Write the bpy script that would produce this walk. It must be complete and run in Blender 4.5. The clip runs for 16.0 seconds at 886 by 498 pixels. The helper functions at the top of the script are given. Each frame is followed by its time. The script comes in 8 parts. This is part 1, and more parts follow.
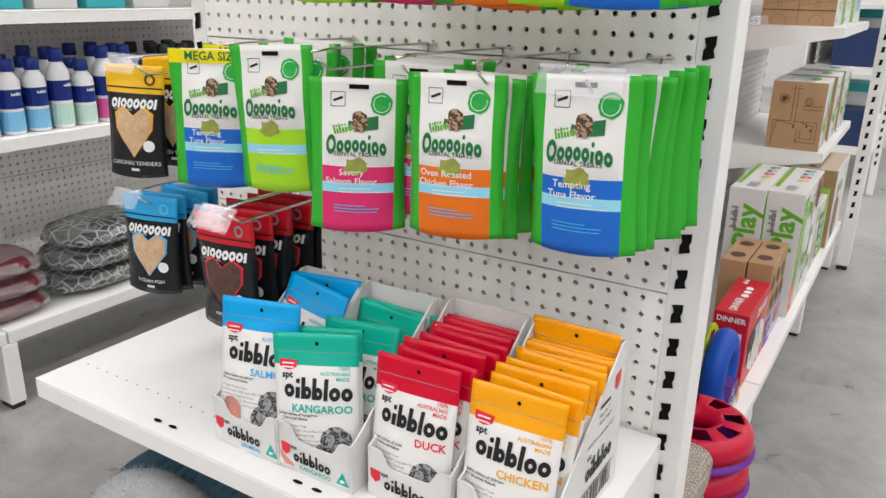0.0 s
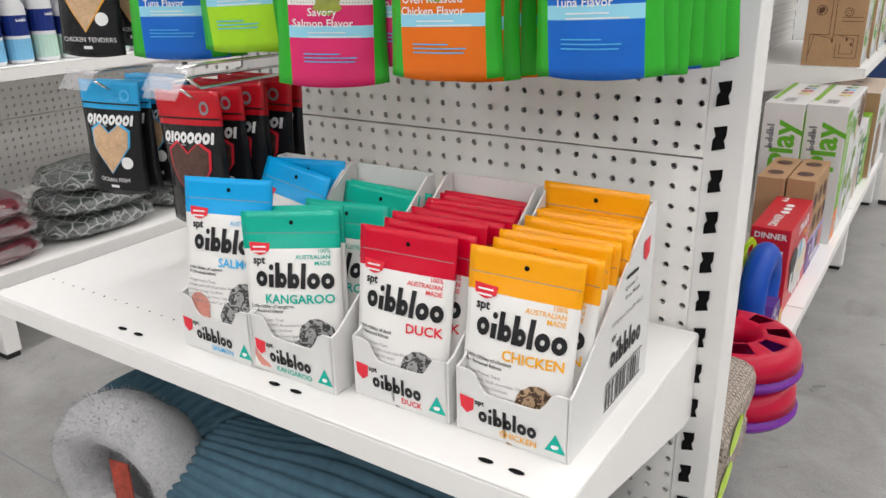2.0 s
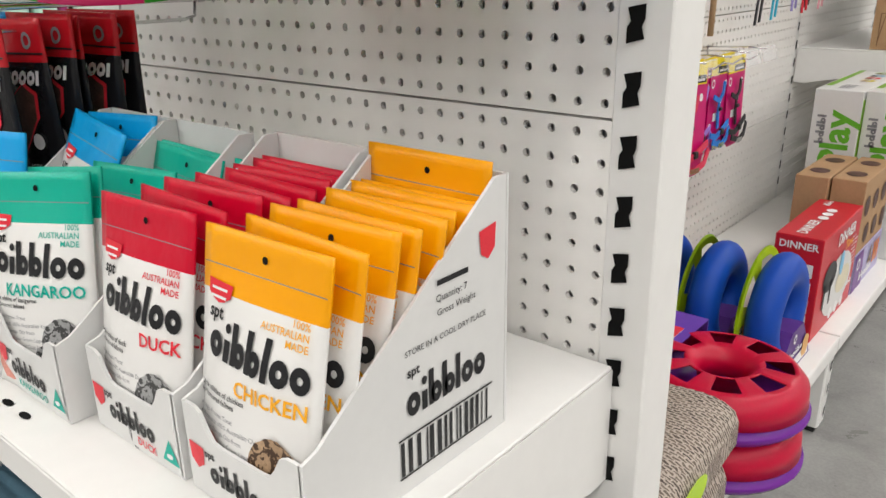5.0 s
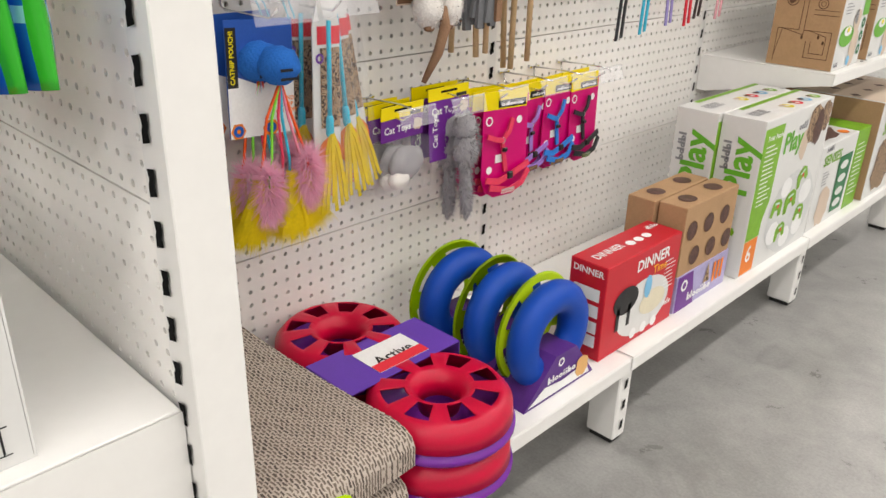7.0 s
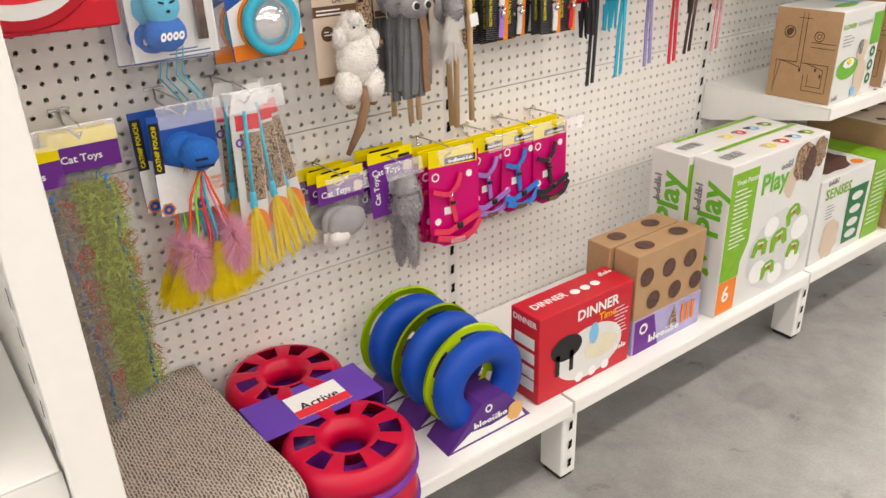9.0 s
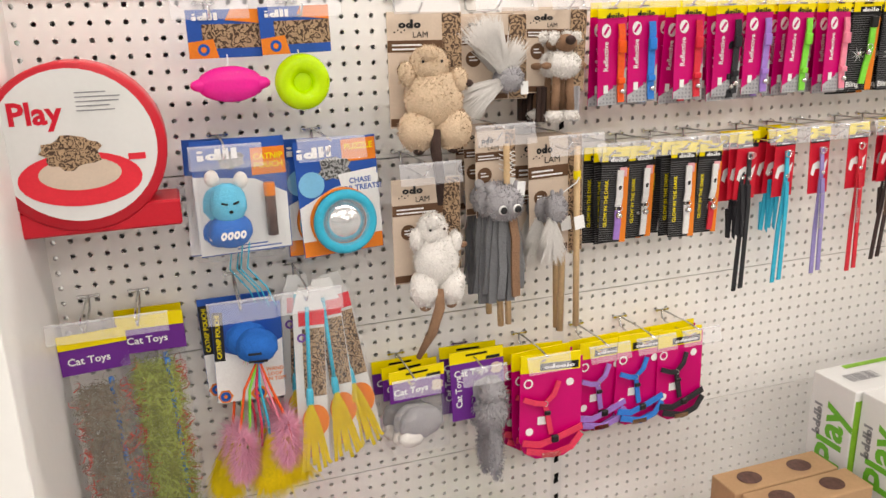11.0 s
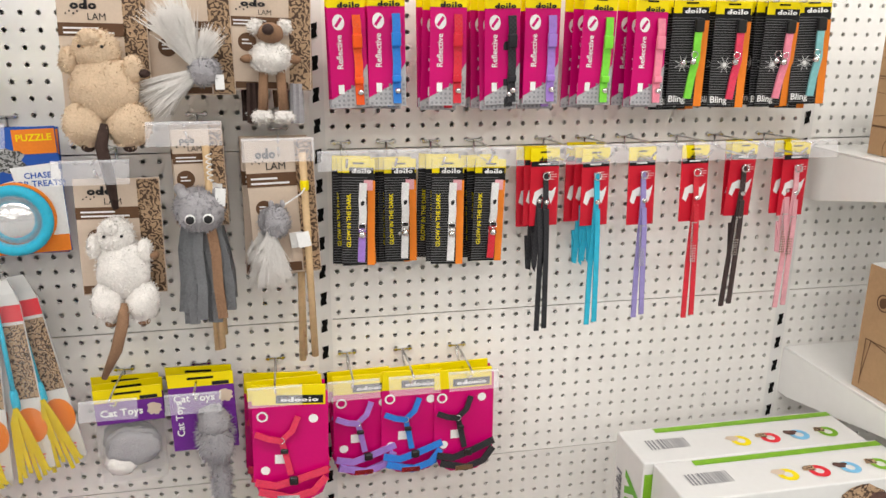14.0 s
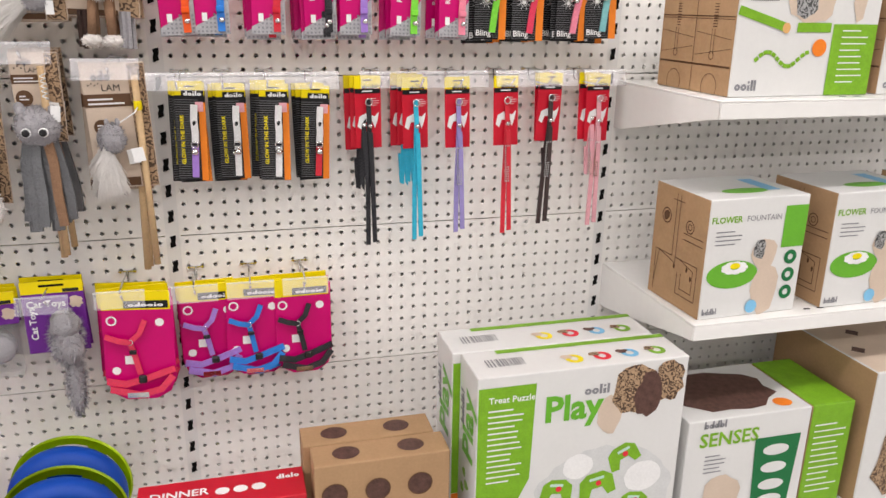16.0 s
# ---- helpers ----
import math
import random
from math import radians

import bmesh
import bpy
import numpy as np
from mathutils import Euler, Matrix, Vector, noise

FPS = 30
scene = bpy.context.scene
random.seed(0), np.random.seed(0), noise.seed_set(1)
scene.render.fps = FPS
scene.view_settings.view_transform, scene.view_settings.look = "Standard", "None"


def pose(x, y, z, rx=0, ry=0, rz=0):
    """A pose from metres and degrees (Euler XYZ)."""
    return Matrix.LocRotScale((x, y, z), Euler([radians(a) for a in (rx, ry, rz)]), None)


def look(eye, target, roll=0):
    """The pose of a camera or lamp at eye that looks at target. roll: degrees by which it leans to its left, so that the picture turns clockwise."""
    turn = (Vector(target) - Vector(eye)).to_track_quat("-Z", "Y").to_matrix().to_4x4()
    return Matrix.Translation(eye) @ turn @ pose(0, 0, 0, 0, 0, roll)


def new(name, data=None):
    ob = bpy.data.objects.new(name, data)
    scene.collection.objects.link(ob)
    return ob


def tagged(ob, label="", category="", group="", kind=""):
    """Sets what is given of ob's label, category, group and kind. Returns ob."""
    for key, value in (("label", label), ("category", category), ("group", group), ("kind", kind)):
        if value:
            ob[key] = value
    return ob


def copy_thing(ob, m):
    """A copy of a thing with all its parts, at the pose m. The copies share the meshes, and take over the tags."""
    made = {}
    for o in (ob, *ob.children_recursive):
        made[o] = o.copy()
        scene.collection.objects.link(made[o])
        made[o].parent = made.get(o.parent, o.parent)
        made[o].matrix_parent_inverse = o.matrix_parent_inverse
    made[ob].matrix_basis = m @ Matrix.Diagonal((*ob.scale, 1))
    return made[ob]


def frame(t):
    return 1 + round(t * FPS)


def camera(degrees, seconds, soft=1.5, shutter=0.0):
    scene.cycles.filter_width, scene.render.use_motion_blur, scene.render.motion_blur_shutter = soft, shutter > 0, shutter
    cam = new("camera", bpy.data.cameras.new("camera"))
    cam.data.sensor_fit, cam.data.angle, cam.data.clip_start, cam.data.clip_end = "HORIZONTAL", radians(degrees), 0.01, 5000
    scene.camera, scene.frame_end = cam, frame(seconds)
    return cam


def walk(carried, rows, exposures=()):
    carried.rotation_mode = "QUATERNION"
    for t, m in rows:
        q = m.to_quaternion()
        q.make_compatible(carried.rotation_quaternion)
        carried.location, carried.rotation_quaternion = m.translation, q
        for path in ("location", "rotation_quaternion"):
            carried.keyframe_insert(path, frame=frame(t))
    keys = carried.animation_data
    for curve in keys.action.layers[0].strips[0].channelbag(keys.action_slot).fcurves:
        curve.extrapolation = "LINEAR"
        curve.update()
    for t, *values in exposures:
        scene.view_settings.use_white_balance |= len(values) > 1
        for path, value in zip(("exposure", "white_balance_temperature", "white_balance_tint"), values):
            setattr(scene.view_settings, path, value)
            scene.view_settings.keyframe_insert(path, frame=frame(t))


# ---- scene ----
cam = camera(59.4, 16.0)
PATH = [
    (0, (0.649, -1.037, 1.155), (-0.347, 0.576, 0.518), 1.1),
    (0.5, (0.623, -1.036, 1.102), (-0.379, 0.578, 0.474), 0.5),
    (1, (0.636, -1.012, 1.084), (-0.377, 0.577, 0.414), -0.5),
    (1.5, (0.631, -0.983, 1.041), (-0.385, 0.598, 0.357), -1.0),
    (2, (0.625, -0.933, 0.98), (-0.415, 0.631, 0.291), -1.2),
    (2.5, (0.625, -0.895, 0.942), (-0.451, 0.638, 0.24), -1.0),
    (3, (0.604, -0.837, 0.895), (-0.548, 0.647, 0.208), -0.9),
    (3.5, (0.57, -0.777, 0.856), (-0.594, 0.696, 0.166), -1.0),
    (4, (0.567, -0.732, 0.848), (-0.612, 0.73, 0.161), -1.2),
    (4.5, (0.587, -0.692, 0.846), (-0.606, 0.762, 0.165), -1.1),
    (5, (0.69, -0.602, 0.88), (-0.521, 0.837, 0.2), -0.9),
    (5.2, (0.739, -0.556, 0.894), (-0.487, 0.857, 0.187), -0.4),
    (7.3, (1.106, -0.293, 1.044), (-0.161, 1.018, 0.223), 1.5),
    (7.5, (1.139, -0.268, 1.057), (-0.122, 1.037, 0.217), 1.3),
    (8, (1.239, -0.181, 1.104), (-0.035, 1.048, 0.173), 0.7),
    (8.5, (1.316, -0.133, 1.172), (-0.038, 1.019, 0.255), -0.1),
    (9, (1.319, -0.089, 1.199), (-0.139, 0.976, 0.339), -1.9),
    (9.5, (1.301, -0.009, 1.238), (-0.285, 0.911, 0.44), -3.3),
    (10, (1.251, 0.068, 1.263), (-0.431, 0.893, 0.563), -2.3),
    (10.2, (1.243, 0.089, 1.279), (-0.47, 0.88, 0.614), -1.9),
    (12.3, (1.396, 0.549, 1.308), (-0.495, 0.971, 0.812), -1.5),
    (12.5, (1.381, 0.595, 1.304), (-0.508, 1.022, 0.804), -1.2),
    (13, (1.331, 0.718, 1.303), (-0.553, 1.15, 0.789), -0.6),
    (13.5, (1.293, 0.797, 1.285), (-0.593, 1.2, 0.755), -0.1),
    (14, (1.291, 0.849, 1.269), (-0.593, 1.232, 0.716), 0.4),
    (14.5, (1.351, 0.923, 1.249), (-0.531, 1.299, 0.685), 0.8),
    (15, (1.409, 0.975, 1.23), (-0.466, 1.37, 0.657), 1.1),
    (15.5, (1.463, 0.991, 1.213), (-0.398, 1.429, 0.625), 1.2),
    (16, (1.517, 1.023, 1.206), (-0.321, 1.528, 0.603), 0.9),
]
walk(cam, [(t, look(eye, target, roll)) for t, eye, target, roll in PATH],
     [(0.0, -0.12, 6350, 12), (3.5, -0.14, 6400, 11), (5.2, -0.08, 6550, 10), (7.3, 0.12, 6750, 11), (9.5, 0.16, 7050, 13), (12.5, 0.08, 6750, 12),
      (14.5, 0.14, 6600, 10), (16.0, 0.06, 6600, 15)])

# ---- world and lights ----
world = bpy.data.worlds.new("world")
scene.world = world
world.use_nodes = True
world.node_tree.nodes["Background"].inputs[0].default_value = (0.9, 0.95, 1.0, 1)
world.node_tree.nodes["Background"].inputs[1].default_value = 0.09
LAMP_POWER = 38.0
CEIL = 3.6
LAMP_ROWS = [(x, y) for x in (-3.4, -1.0, 1.6, 4.2, 6.8) for y in (-9.6, -6.1, -2.6, 0.9, 4.4, 7.9)]
SHOP = (-6, 9.5, -12, 10)  # the shop floor: x and y
scene.view_settings.exposure = 0.0


# ---- materials ----
def nodes_of(m):
    m.use_nodes = True
    return m.node_tree.nodes, m.node_tree.links, m.node_tree.nodes["Principled BSDF"]


def mat(name, col, rough=0.5, metal=0.0, var=0.06, scale=30.0, bump=0.0, bscale=200.0, spec=0.28, alpha=1.0, trans=0.0):
    """A surface with colour variation at two scales and fine relief."""
    m = bpy.data.materials.new(name)
    n, l, p = nodes_of(m)
    tc = n.new("ShaderNodeTexCoord")
    a, b = n.new("ShaderNodeTexNoise"), n.new("ShaderNodeTexNoise")
    a.inputs["Scale"].default_value, b.inputs["Scale"].default_value = scale, scale * 9
    a.inputs["Detail"].default_value = 4
    l.new(tc.outputs["Object"], a.inputs["Vector"]), l.new(tc.outputs["Object"], b.inputs["Vector"])
    add = n.new("ShaderNodeMath")
    add.operation = "ADD"
    l.new(a.outputs["Fac"], add.inputs[0]), l.new(b.outputs["Fac"], add.inputs[1])
    rng = n.new("ShaderNodeMapRange")
    rng.inputs["From Min"].default_value, rng.inputs["From Max"].default_value = 0.6, 1.4
    rng.inputs["To Min"].default_value, rng.inputs["To Max"].default_value = 1 - var, 1 + var
    l.new(add.outputs[0], rng.inputs["Value"])
    mul = n.new("ShaderNodeVectorMath")
    mul.operation = "MULTIPLY"
    mul.inputs[0].default_value = col[:3]
    l.new(rng.outputs[0], mul.inputs[1])
    l.new(mul.outputs[0], p.inputs["Base Color"])
    p.inputs["Roughness"].default_value, p.inputs["Metallic"].default_value = rough, metal
    p.inputs["Specular IOR Level"].default_value = spec
    p.inputs["Alpha"].default_value, p.inputs["Transmission Weight"].default_value = alpha, trans
    if bump:
        t, bp = n.new("ShaderNodeTexNoise"), n.new("ShaderNodeBump")
        t.inputs["Scale"].default_value = bscale
        l.new(tc.outputs["Object"], t.inputs["Vector"])
        l.new(t.outputs["Fac"], bp.inputs["Height"])
        bp.inputs["Strength"].default_value, bp.inputs["Distance"].default_value = bump, 0.002
        l.new(bp.outputs[0], p.inputs["Normal"])
    return m


def banded(name, bands, rough=0.35, side=None, half=0.05, edge=0.7, wrinkle=0.25):
    """A printed film: colour bands by height (metres from the bottom); side: another colour near both edges of a bag half as wide as half."""
    m = bpy.data.materials.new(name)
    n, l, p = nodes_of(m)
    tc, sep, ramp = n.new("ShaderNodeTexCoord"), n.new("ShaderNodeSeparateXYZ"), n.new("ShaderNodeValToRGB")
    l.new(tc.outputs["Object"], sep.inputs[0])
    top = bands[-1][0]
    sc = n.new("ShaderNodeMath")
    sc.operation, sc.inputs[1].default_value = "DIVIDE", top
    l.new(sep.outputs["Z"], sc.inputs[0]), l.new(sc.outputs[0], ramp.inputs["Fac"])
    e = ramp.color_ramp
    e.interpolation = "CONSTANT"
    low = 0.0
    for i, (z, col) in enumerate(bands):
        el = e.elements[0] if i == 0 else (e.elements[1] if i == 1 else e.elements.new(low))
        el.position, el.color = low, (*col, 1)
        low = z / top
    col = ramp.outputs["Color"]
    if side:
        ab, gt, mix = n.new("ShaderNodeMath"), n.new("ShaderNodeMath"), n.new("ShaderNodeMix")
        ab.operation, gt.operation, gt.inputs[1].default_value = "ABSOLUTE", "GREATER_THAN", half * edge
        mix.data_type = "RGBA"
        l.new(sep.outputs["X"], ab.inputs[0]), l.new(ab.outputs[0], gt.inputs[0]), l.new(gt.outputs[0], mix.inputs["Factor"])
        l.new(col, mix.inputs["A"])
        mix.inputs["B"].default_value = (*side, 1)
        col = mix.outputs["Result"]
    l.new(col, p.inputs["Base Color"])
    p.inputs["Roughness"].default_value, p.inputs["Specular IOR Level"].default_value = rough, 0.32
    t, bp = n.new("ShaderNodeTexNoise"), n.new("ShaderNodeBump")
    t.inputs["Scale"].default_value, t.inputs["Detail"].default_value = 28, 3
    l.new(tc.outputs["Object"], t.inputs["Vector"]), l.new(t.outputs["Fac"], bp.inputs["Height"])
    bp.inputs["Strength"].default_value, bp.inputs["Distance"].default_value = wrinkle, 0.01
    l.new(bp.outputs[0], p.inputs["Normal"])
    return m


def floor_mat():
    m = bpy.data.materials.new("polished_concrete")
    n, l, p = nodes_of(m)
    tc = n.new("ShaderNodeTexCoord")

    def cloud(scale, detail, rough=0.6, warp=0.0):
        t = n.new("ShaderNodeTexNoise")
        t.inputs["Scale"].default_value, t.inputs["Detail"].default_value = scale, detail
        t.inputs["Roughness"].default_value, t.inputs["Distortion"].default_value = rough, warp
        l.new(tc.outputs["Object"], t.inputs["Vector"])
        return t

    def curve(src, lo, hi, a, b):
        r = n.new("ShaderNodeMapRange")
        for k, v in (("From Min", lo), ("From Max", hi), ("To Min", a), ("To Max", b)):
            r.inputs[k].default_value = v
        l.new(src, r.inputs["Value"])
        return r.outputs[0]

    def times(a, b):
        q = n.new("ShaderNodeMath")
        q.operation = "MULTIPLY"
        l.new(a, q.inputs[0]), l.new(b, q.inputs[1])
        return q.outputs[0]
    big, mid, fine = cloud(1.7, 7, 0.62, 0.6), cloud(9, 8, 0.7, 0.3), cloud(160, 3, 0.6)
    patch, chips = cloud(3.3, 5, 0.55, 1.4), cloud(34, 6, 0.75, 0.8)
    tone = times(curve(big.outputs["Fac"], 0.3, 0.7, 0.78, 1.2), curve(mid.outputs["Fac"], 0.3, 0.7, 0.82, 1.16))
    tone = times(tone, curve(fine.outputs["Fac"], 0.3, 0.7, 0.9, 1.1))
    tone = times(tone, curve(patch.outputs["Fac"], 0.6, 0.68, 1.0, 0.8))
    tone = times(tone, curve(chips.outputs["Fac"], 0.69, 0.74, 1.0, 0.55))
    mul = n.new("ShaderNodeVectorMath")
    mul.operation = "MULTIPLY"
    mul.inputs[0].default_value = (0.32, 0.315, 0.305)
    l.new(tone, mul.inputs[1])
    l.new(mul.outputs[0], p.inputs["Base Color"])
    l.new(curve(mid.outputs["Fac"], 0.25, 0.75, 0.22, 0.46), p.inputs["Roughness"])
    bp = n.new("ShaderNodeBump")
    bp.inputs["Strength"].default_value, bp.inputs["Distance"].default_value = 0.12, 0.002
    l.new(chips.outputs["Fac"], bp.inputs["Height"]), l.new(bp.outputs[0], p.inputs["Normal"])
    return m


WHITE_STEEL = mat("white_powder_coated_steel", (0.83, 0.82, 0.8), 0.38, var=0.02, scale=6, bump=0.05, bscale=900)
PEG_STEEL = mat("perforated_white_steel", (0.9, 0.88, 0.85), 0.42, var=0.025, scale=4, bump=0.05, bscale=700)
DARK = mat("dark_void", (0.008, 0.008, 0.008), 0.9, spec=0.1)
RUBBER = mat("black_rubber", (0.02, 0.02, 0.02), 0.6)
CHROME = mat("chromed_wire", (0.72, 0.72, 0.72), 0.22, 1.0, var=0.03)
CLEAR = mat("clear_ticket_plastic", (0.9, 0.9, 0.95), 0.1, spec=0.5, alpha=0.16)
FILM = mat("clear_film", (0.9, 0.92, 0.92), 0.06, spec=0.5, alpha=0.045)
CONCRETE = floor_mat()
WALLPAINT = mat("white_wall_paint", (0.66, 0.66, 0.645), 0.7, var=0.03, scale=2)
CEILPAINT = mat("white_ceiling_board", (0.8, 0.8, 0.79), 0.8, var=0.03, scale=2)
CARTON_WHITE = mat("white_printed_carton", (0.7, 0.7, 0.69), 0.4, var=0.02, scale=12)
BROWN_CARD = mat("brown_corrugated_card", (0.42, 0.26, 0.14), 0.75, var=0.08, scale=20, bump=0.1, bscale=300)
INK = mat("black_ink", (0.015, 0.015, 0.017), 0.4)
GREY_INK = mat("grey_ink", (0.25, 0.25, 0.27), 0.5)
BROWN_INK = mat("brown_ink", (0.12, 0.06, 0.03), 0.6)
WHITE_INK = mat("white_ink", (0.82, 0.82, 0.82), 0.5)
RED_INK = mat("red_ink", (0.75, 0.03, 0.05), 0.4)
ORANGE_INK = mat("orange_ink", (0.85, 0.22, 0.02), 0.4)
AMBER_INK = mat("amber_ink", (0.9, 0.42, 0.02), 0.4)
YELLOW_INK = mat("yellow_ink", (0.88, 0.72, 0.0), 0.4)
TEAL_INK = mat("teal_ink", (0.0, 0.42, 0.33), 0.4)
SKY_INK = mat("sky_blue_ink", (0.08, 0.45, 0.8), 0.4)
BLUE_INK = mat("blue_ink", (0.01, 0.09, 0.42), 0.4)
GREEN_INK = mat("leaf_green_ink", (0.13, 0.42, 0.03), 0.4)
DGREEN_INK = mat("dark_green_ink", (0.01, 0.16, 0.05), 0.4)
PURPLE_INK = mat("purple_ink", (0.16, 0.04, 0.35), 0.4)
MAGENTA = mat("magenta_card", (0.58, 0.0, 0.15), 0.35, var=0.04)
CRIMSON = mat("red_card", (0.6, 0.01, 0.03), 0.35, var=0.04)
BLACK_CARD = mat("black_card", (0.01, 0.01, 0.011), 0.35, spec=0.25)
ORANGE_CARD = mat("orange_card", (0.8, 0.22, 0.02), 0.4)
KRAFT = mat("cream_kraft_card", (0.62, 0.5, 0.4), 0.6, var=0.05)


def striped(name, dark, light, scale=55.0):
    """A printed stripe pattern with broken, wavy bands."""
    m = mat(name, light, 0.5, var=0.3, scale=60)
    n, l, p = nodes_of(m)
    tc, wv, rp, mx = n.new("ShaderNodeTexCoord"), n.new("ShaderNodeTexWave"), n.new("ShaderNodeValToRGB"), n.new("ShaderNodeMix")
    wv.bands_direction = "DIAGONAL"
    wv.inputs["Scale"].default_value, wv.inputs["Distortion"].default_value, wv.inputs["Detail"].default_value = scale * 0.35, 22.0, 5.0
    wv.inputs["Detail Scale"].default_value = 2.4
    l.new(tc.outputs["Object"], wv.inputs["Vector"]), l.new(wv.outputs["Fac"], rp.inputs["Fac"])
    rp.color_ramp.elements[0].position, rp.color_ramp.elements[1].position = 0.3, 0.5
    mx.data_type = "RGBA"
    base = p.inputs["Base Color"].links[0].from_socket
    mx.inputs[6].default_value = (*dark, 1)
    l.new(rp.outputs["Color"], mx.inputs[0]), l.new(base, mx.inputs[7])
    l.new(mx.outputs[2], p.inputs["Base Color"])
    return m


TABBY = striped("brown_tabby_print", (0.07, 0.04, 0.025), (0.42, 0.28, 0.17), 75.0)
TABBY_GREY = striped("grey_tabby_print", (0.06, 0.06, 0.06), (0.36, 0.36, 0.36), 75.0)
MEAT = mat("meat_print", (0.6, 0.25, 0.2), 0.5, var=0.3, scale=60)
# dark treat print; also paints the shaded depth of the puzzle box holes
DARKMEAT_AND_HOLE = mat("dark_treat_print_and_hole_shade", (0.1, 0.05, 0.04), 0.5, var=0.6, scale=80)
TANMEAT = mat("tan_treat_print", (0.6, 0.4, 0.24), 0.5, var=0.35, scale=70)


# ---- mesh helpers ----
def part(name, bm, material, parent=None, label="", smooth=False):
    me = bpy.data.meshes.new(name)
    bm.to_mesh(me)
    bm.free()
    me.materials.append(material)
    if smooth:
        me.polygons.foreach_set("use_smooth", [True] * len(me.polygons))
    ob = new(name, me)
    ob.parent = parent
    if label:
        ob["label"] = label
    return ob


def thing(name, m, label, category, group="", kind=""):
    ob = new(name)
    ob.empty_display_size = 0.05
    ob.matrix_basis = m
    return tagged(ob, label, category, group, kind)


def box(x0, x1, y0, y1, z0, z1, bevel=0.0, bm=None, seg=1):
    """A bevelled block; with bm it is joined to that mesh."""
    b = bmesh.new()
    bmesh.ops.create_cube(b, size=1)
    for v in b.verts:
        v.co = Vector(((x0 + x1) / 2 + v.co.x * (x1 - x0), (y0 + y1) / 2 + v.co.y * (y1 - y0), (z0 + z1) / 2 + v.co.z * (z1 - z0)))
    if bevel:
        bmesh.ops.bevel(b, geom=list(b.edges), offset=bevel, segments=seg, affect="EDGES", profile=0.7)
    return b if bm is None else join(bm, b)


def join(bm, other):
    me = bpy.data.meshes.new("joined")
    other.to_mesh(me)
    other.free()
    bm.from_mesh(me)
    bpy.data.meshes.remove(me)
    return bm


def tube(points, r, n=8, bm=None, taper=None):
    """A round bar through the points."""
    b = bm or bmesh.new()
    pts = [Vector(p) for p in points]
    rings = []
    for i, p in enumerate(pts):
        d = (pts[min(i + 1, len(pts) - 1)] - pts[max(i - 1, 0)]).normalized()
        a = d.cross(Vector((0.3, 0.5, 0.81))).normalized()
        c = d.cross(a)
        rr = r if taper is None else r * taper[i]
        rings.append([b.verts.new(p + rr * (math.cos(k * 2 * math.pi / n) * a + math.sin(k * 2 * math.pi / n) * c)) for k in range(n)])
    for q, w in zip(rings, rings[1:]):
        for k in range(n):
            b.faces.new((q[k], q[(k + 1) % n], w[(k + 1) % n], w[k]))
    b.faces.new(rings[0][::-1]), b.faces.new(rings[-1])
    return b


def lathe(profile, n=20, axis="z", bm=None):
    """A turned body: profile of (radius, height)."""
    b = bm or bmesh.new()
    rings = []
    for r, h in profile:
        ring = []
        for k in range(n):
            c, s = r * math.cos(2 * math.pi * k / n), r * math.sin(2 * math.pi * k / n)
            ring.append(b.verts.new({"z": (c, s, h), "y": (c, h, s), "x": (h, c, s)}[axis]))
        rings.append(ring)
    for q, w in zip(rings, rings[1:]):
        for k in range(n):
            b.faces.new((q[k], q[(k + 1) % n], w[(k + 1) % n], w[k]))
    if profile[0][0] > 0:
        b.faces.new(rings[0])
    if profile[-1][0] > 0:
        b.faces.new(rings[-1])
    bmesh.ops.recalc_face_normals(b, faces=b.faces)
    return b


def torus(R, r, axis="y", n=32, k=12, bm=None, centre=(0, 0, 0), squash=1.0):
    b = bm or bmesh.new()
    g = []
    for i in range(n):
        t = 2 * math.pi * i / n
        ring = []
        for j in range(k):
            u = 2 * math.pi * j / k
            rr, h = R + r * math.cos(u), r * squash * math.sin(u)
            c, s = rr * math.cos(t), rr * math.sin(t)
            co = {"y": (c, h, s), "x": (h, c, s), "z": (c, s, h)}[axis]
            ring.append(b.verts.new(Vector(co) + Vector(centre)))
        g.append(ring)
    for i in range(n):
        for j in range(k):
            b.faces.new((g[i][j], g[(i + 1) % n][j], g[(i + 1) % n][(j + 1) % k], g[i][(j + 1) % k]))
    bmesh.ops.recalc_face_normals(b, faces=b.faces)
    return b


def rect(bm, cx, cz, w, h, y=0.0, rot=0.0, nx=1, nz=1):
    """A flat printed patch facing -y."""
    c, s = math.cos(radians(rot)), math.sin(radians(rot))
    g = [[None] * (nz + 1) for _ in range(nx + 1)]
    for i in range(nx + 1):
        for j in range(nz + 1):
            a, b = (i / nx - 0.5) * w, (j / nz - 0.5) * h
            g[i][j] = bm.verts.new((cx + a * c - b * s, y, cz + a * s + b * c))
    for i in range(nx):
        for j in range(nz):
            bm.faces.new((g[i][j], g[i + 1][j], g[i + 1][j + 1], g[i][j + 1]))
    return bm


def poly(bm, pts, y=0.0):
    bm.faces.new([bm.verts.new((x, y, z)) for x, z in pts])
    return bm


def ell(bm, cx, cz, rx, rz, y=0.0, n=18, wob=0.0, seed=1):
    rnd = random.Random(seed)
    w = [1 + wob * rnd.uniform(-1, 1) for _ in range(n)]
    return poly(bm, [(cx + rx * w[k] * math.cos(2 * math.pi * k / n), cz + rz * w[k] * math.sin(2 * math.pi * k / n)) for k in range(n)], y)


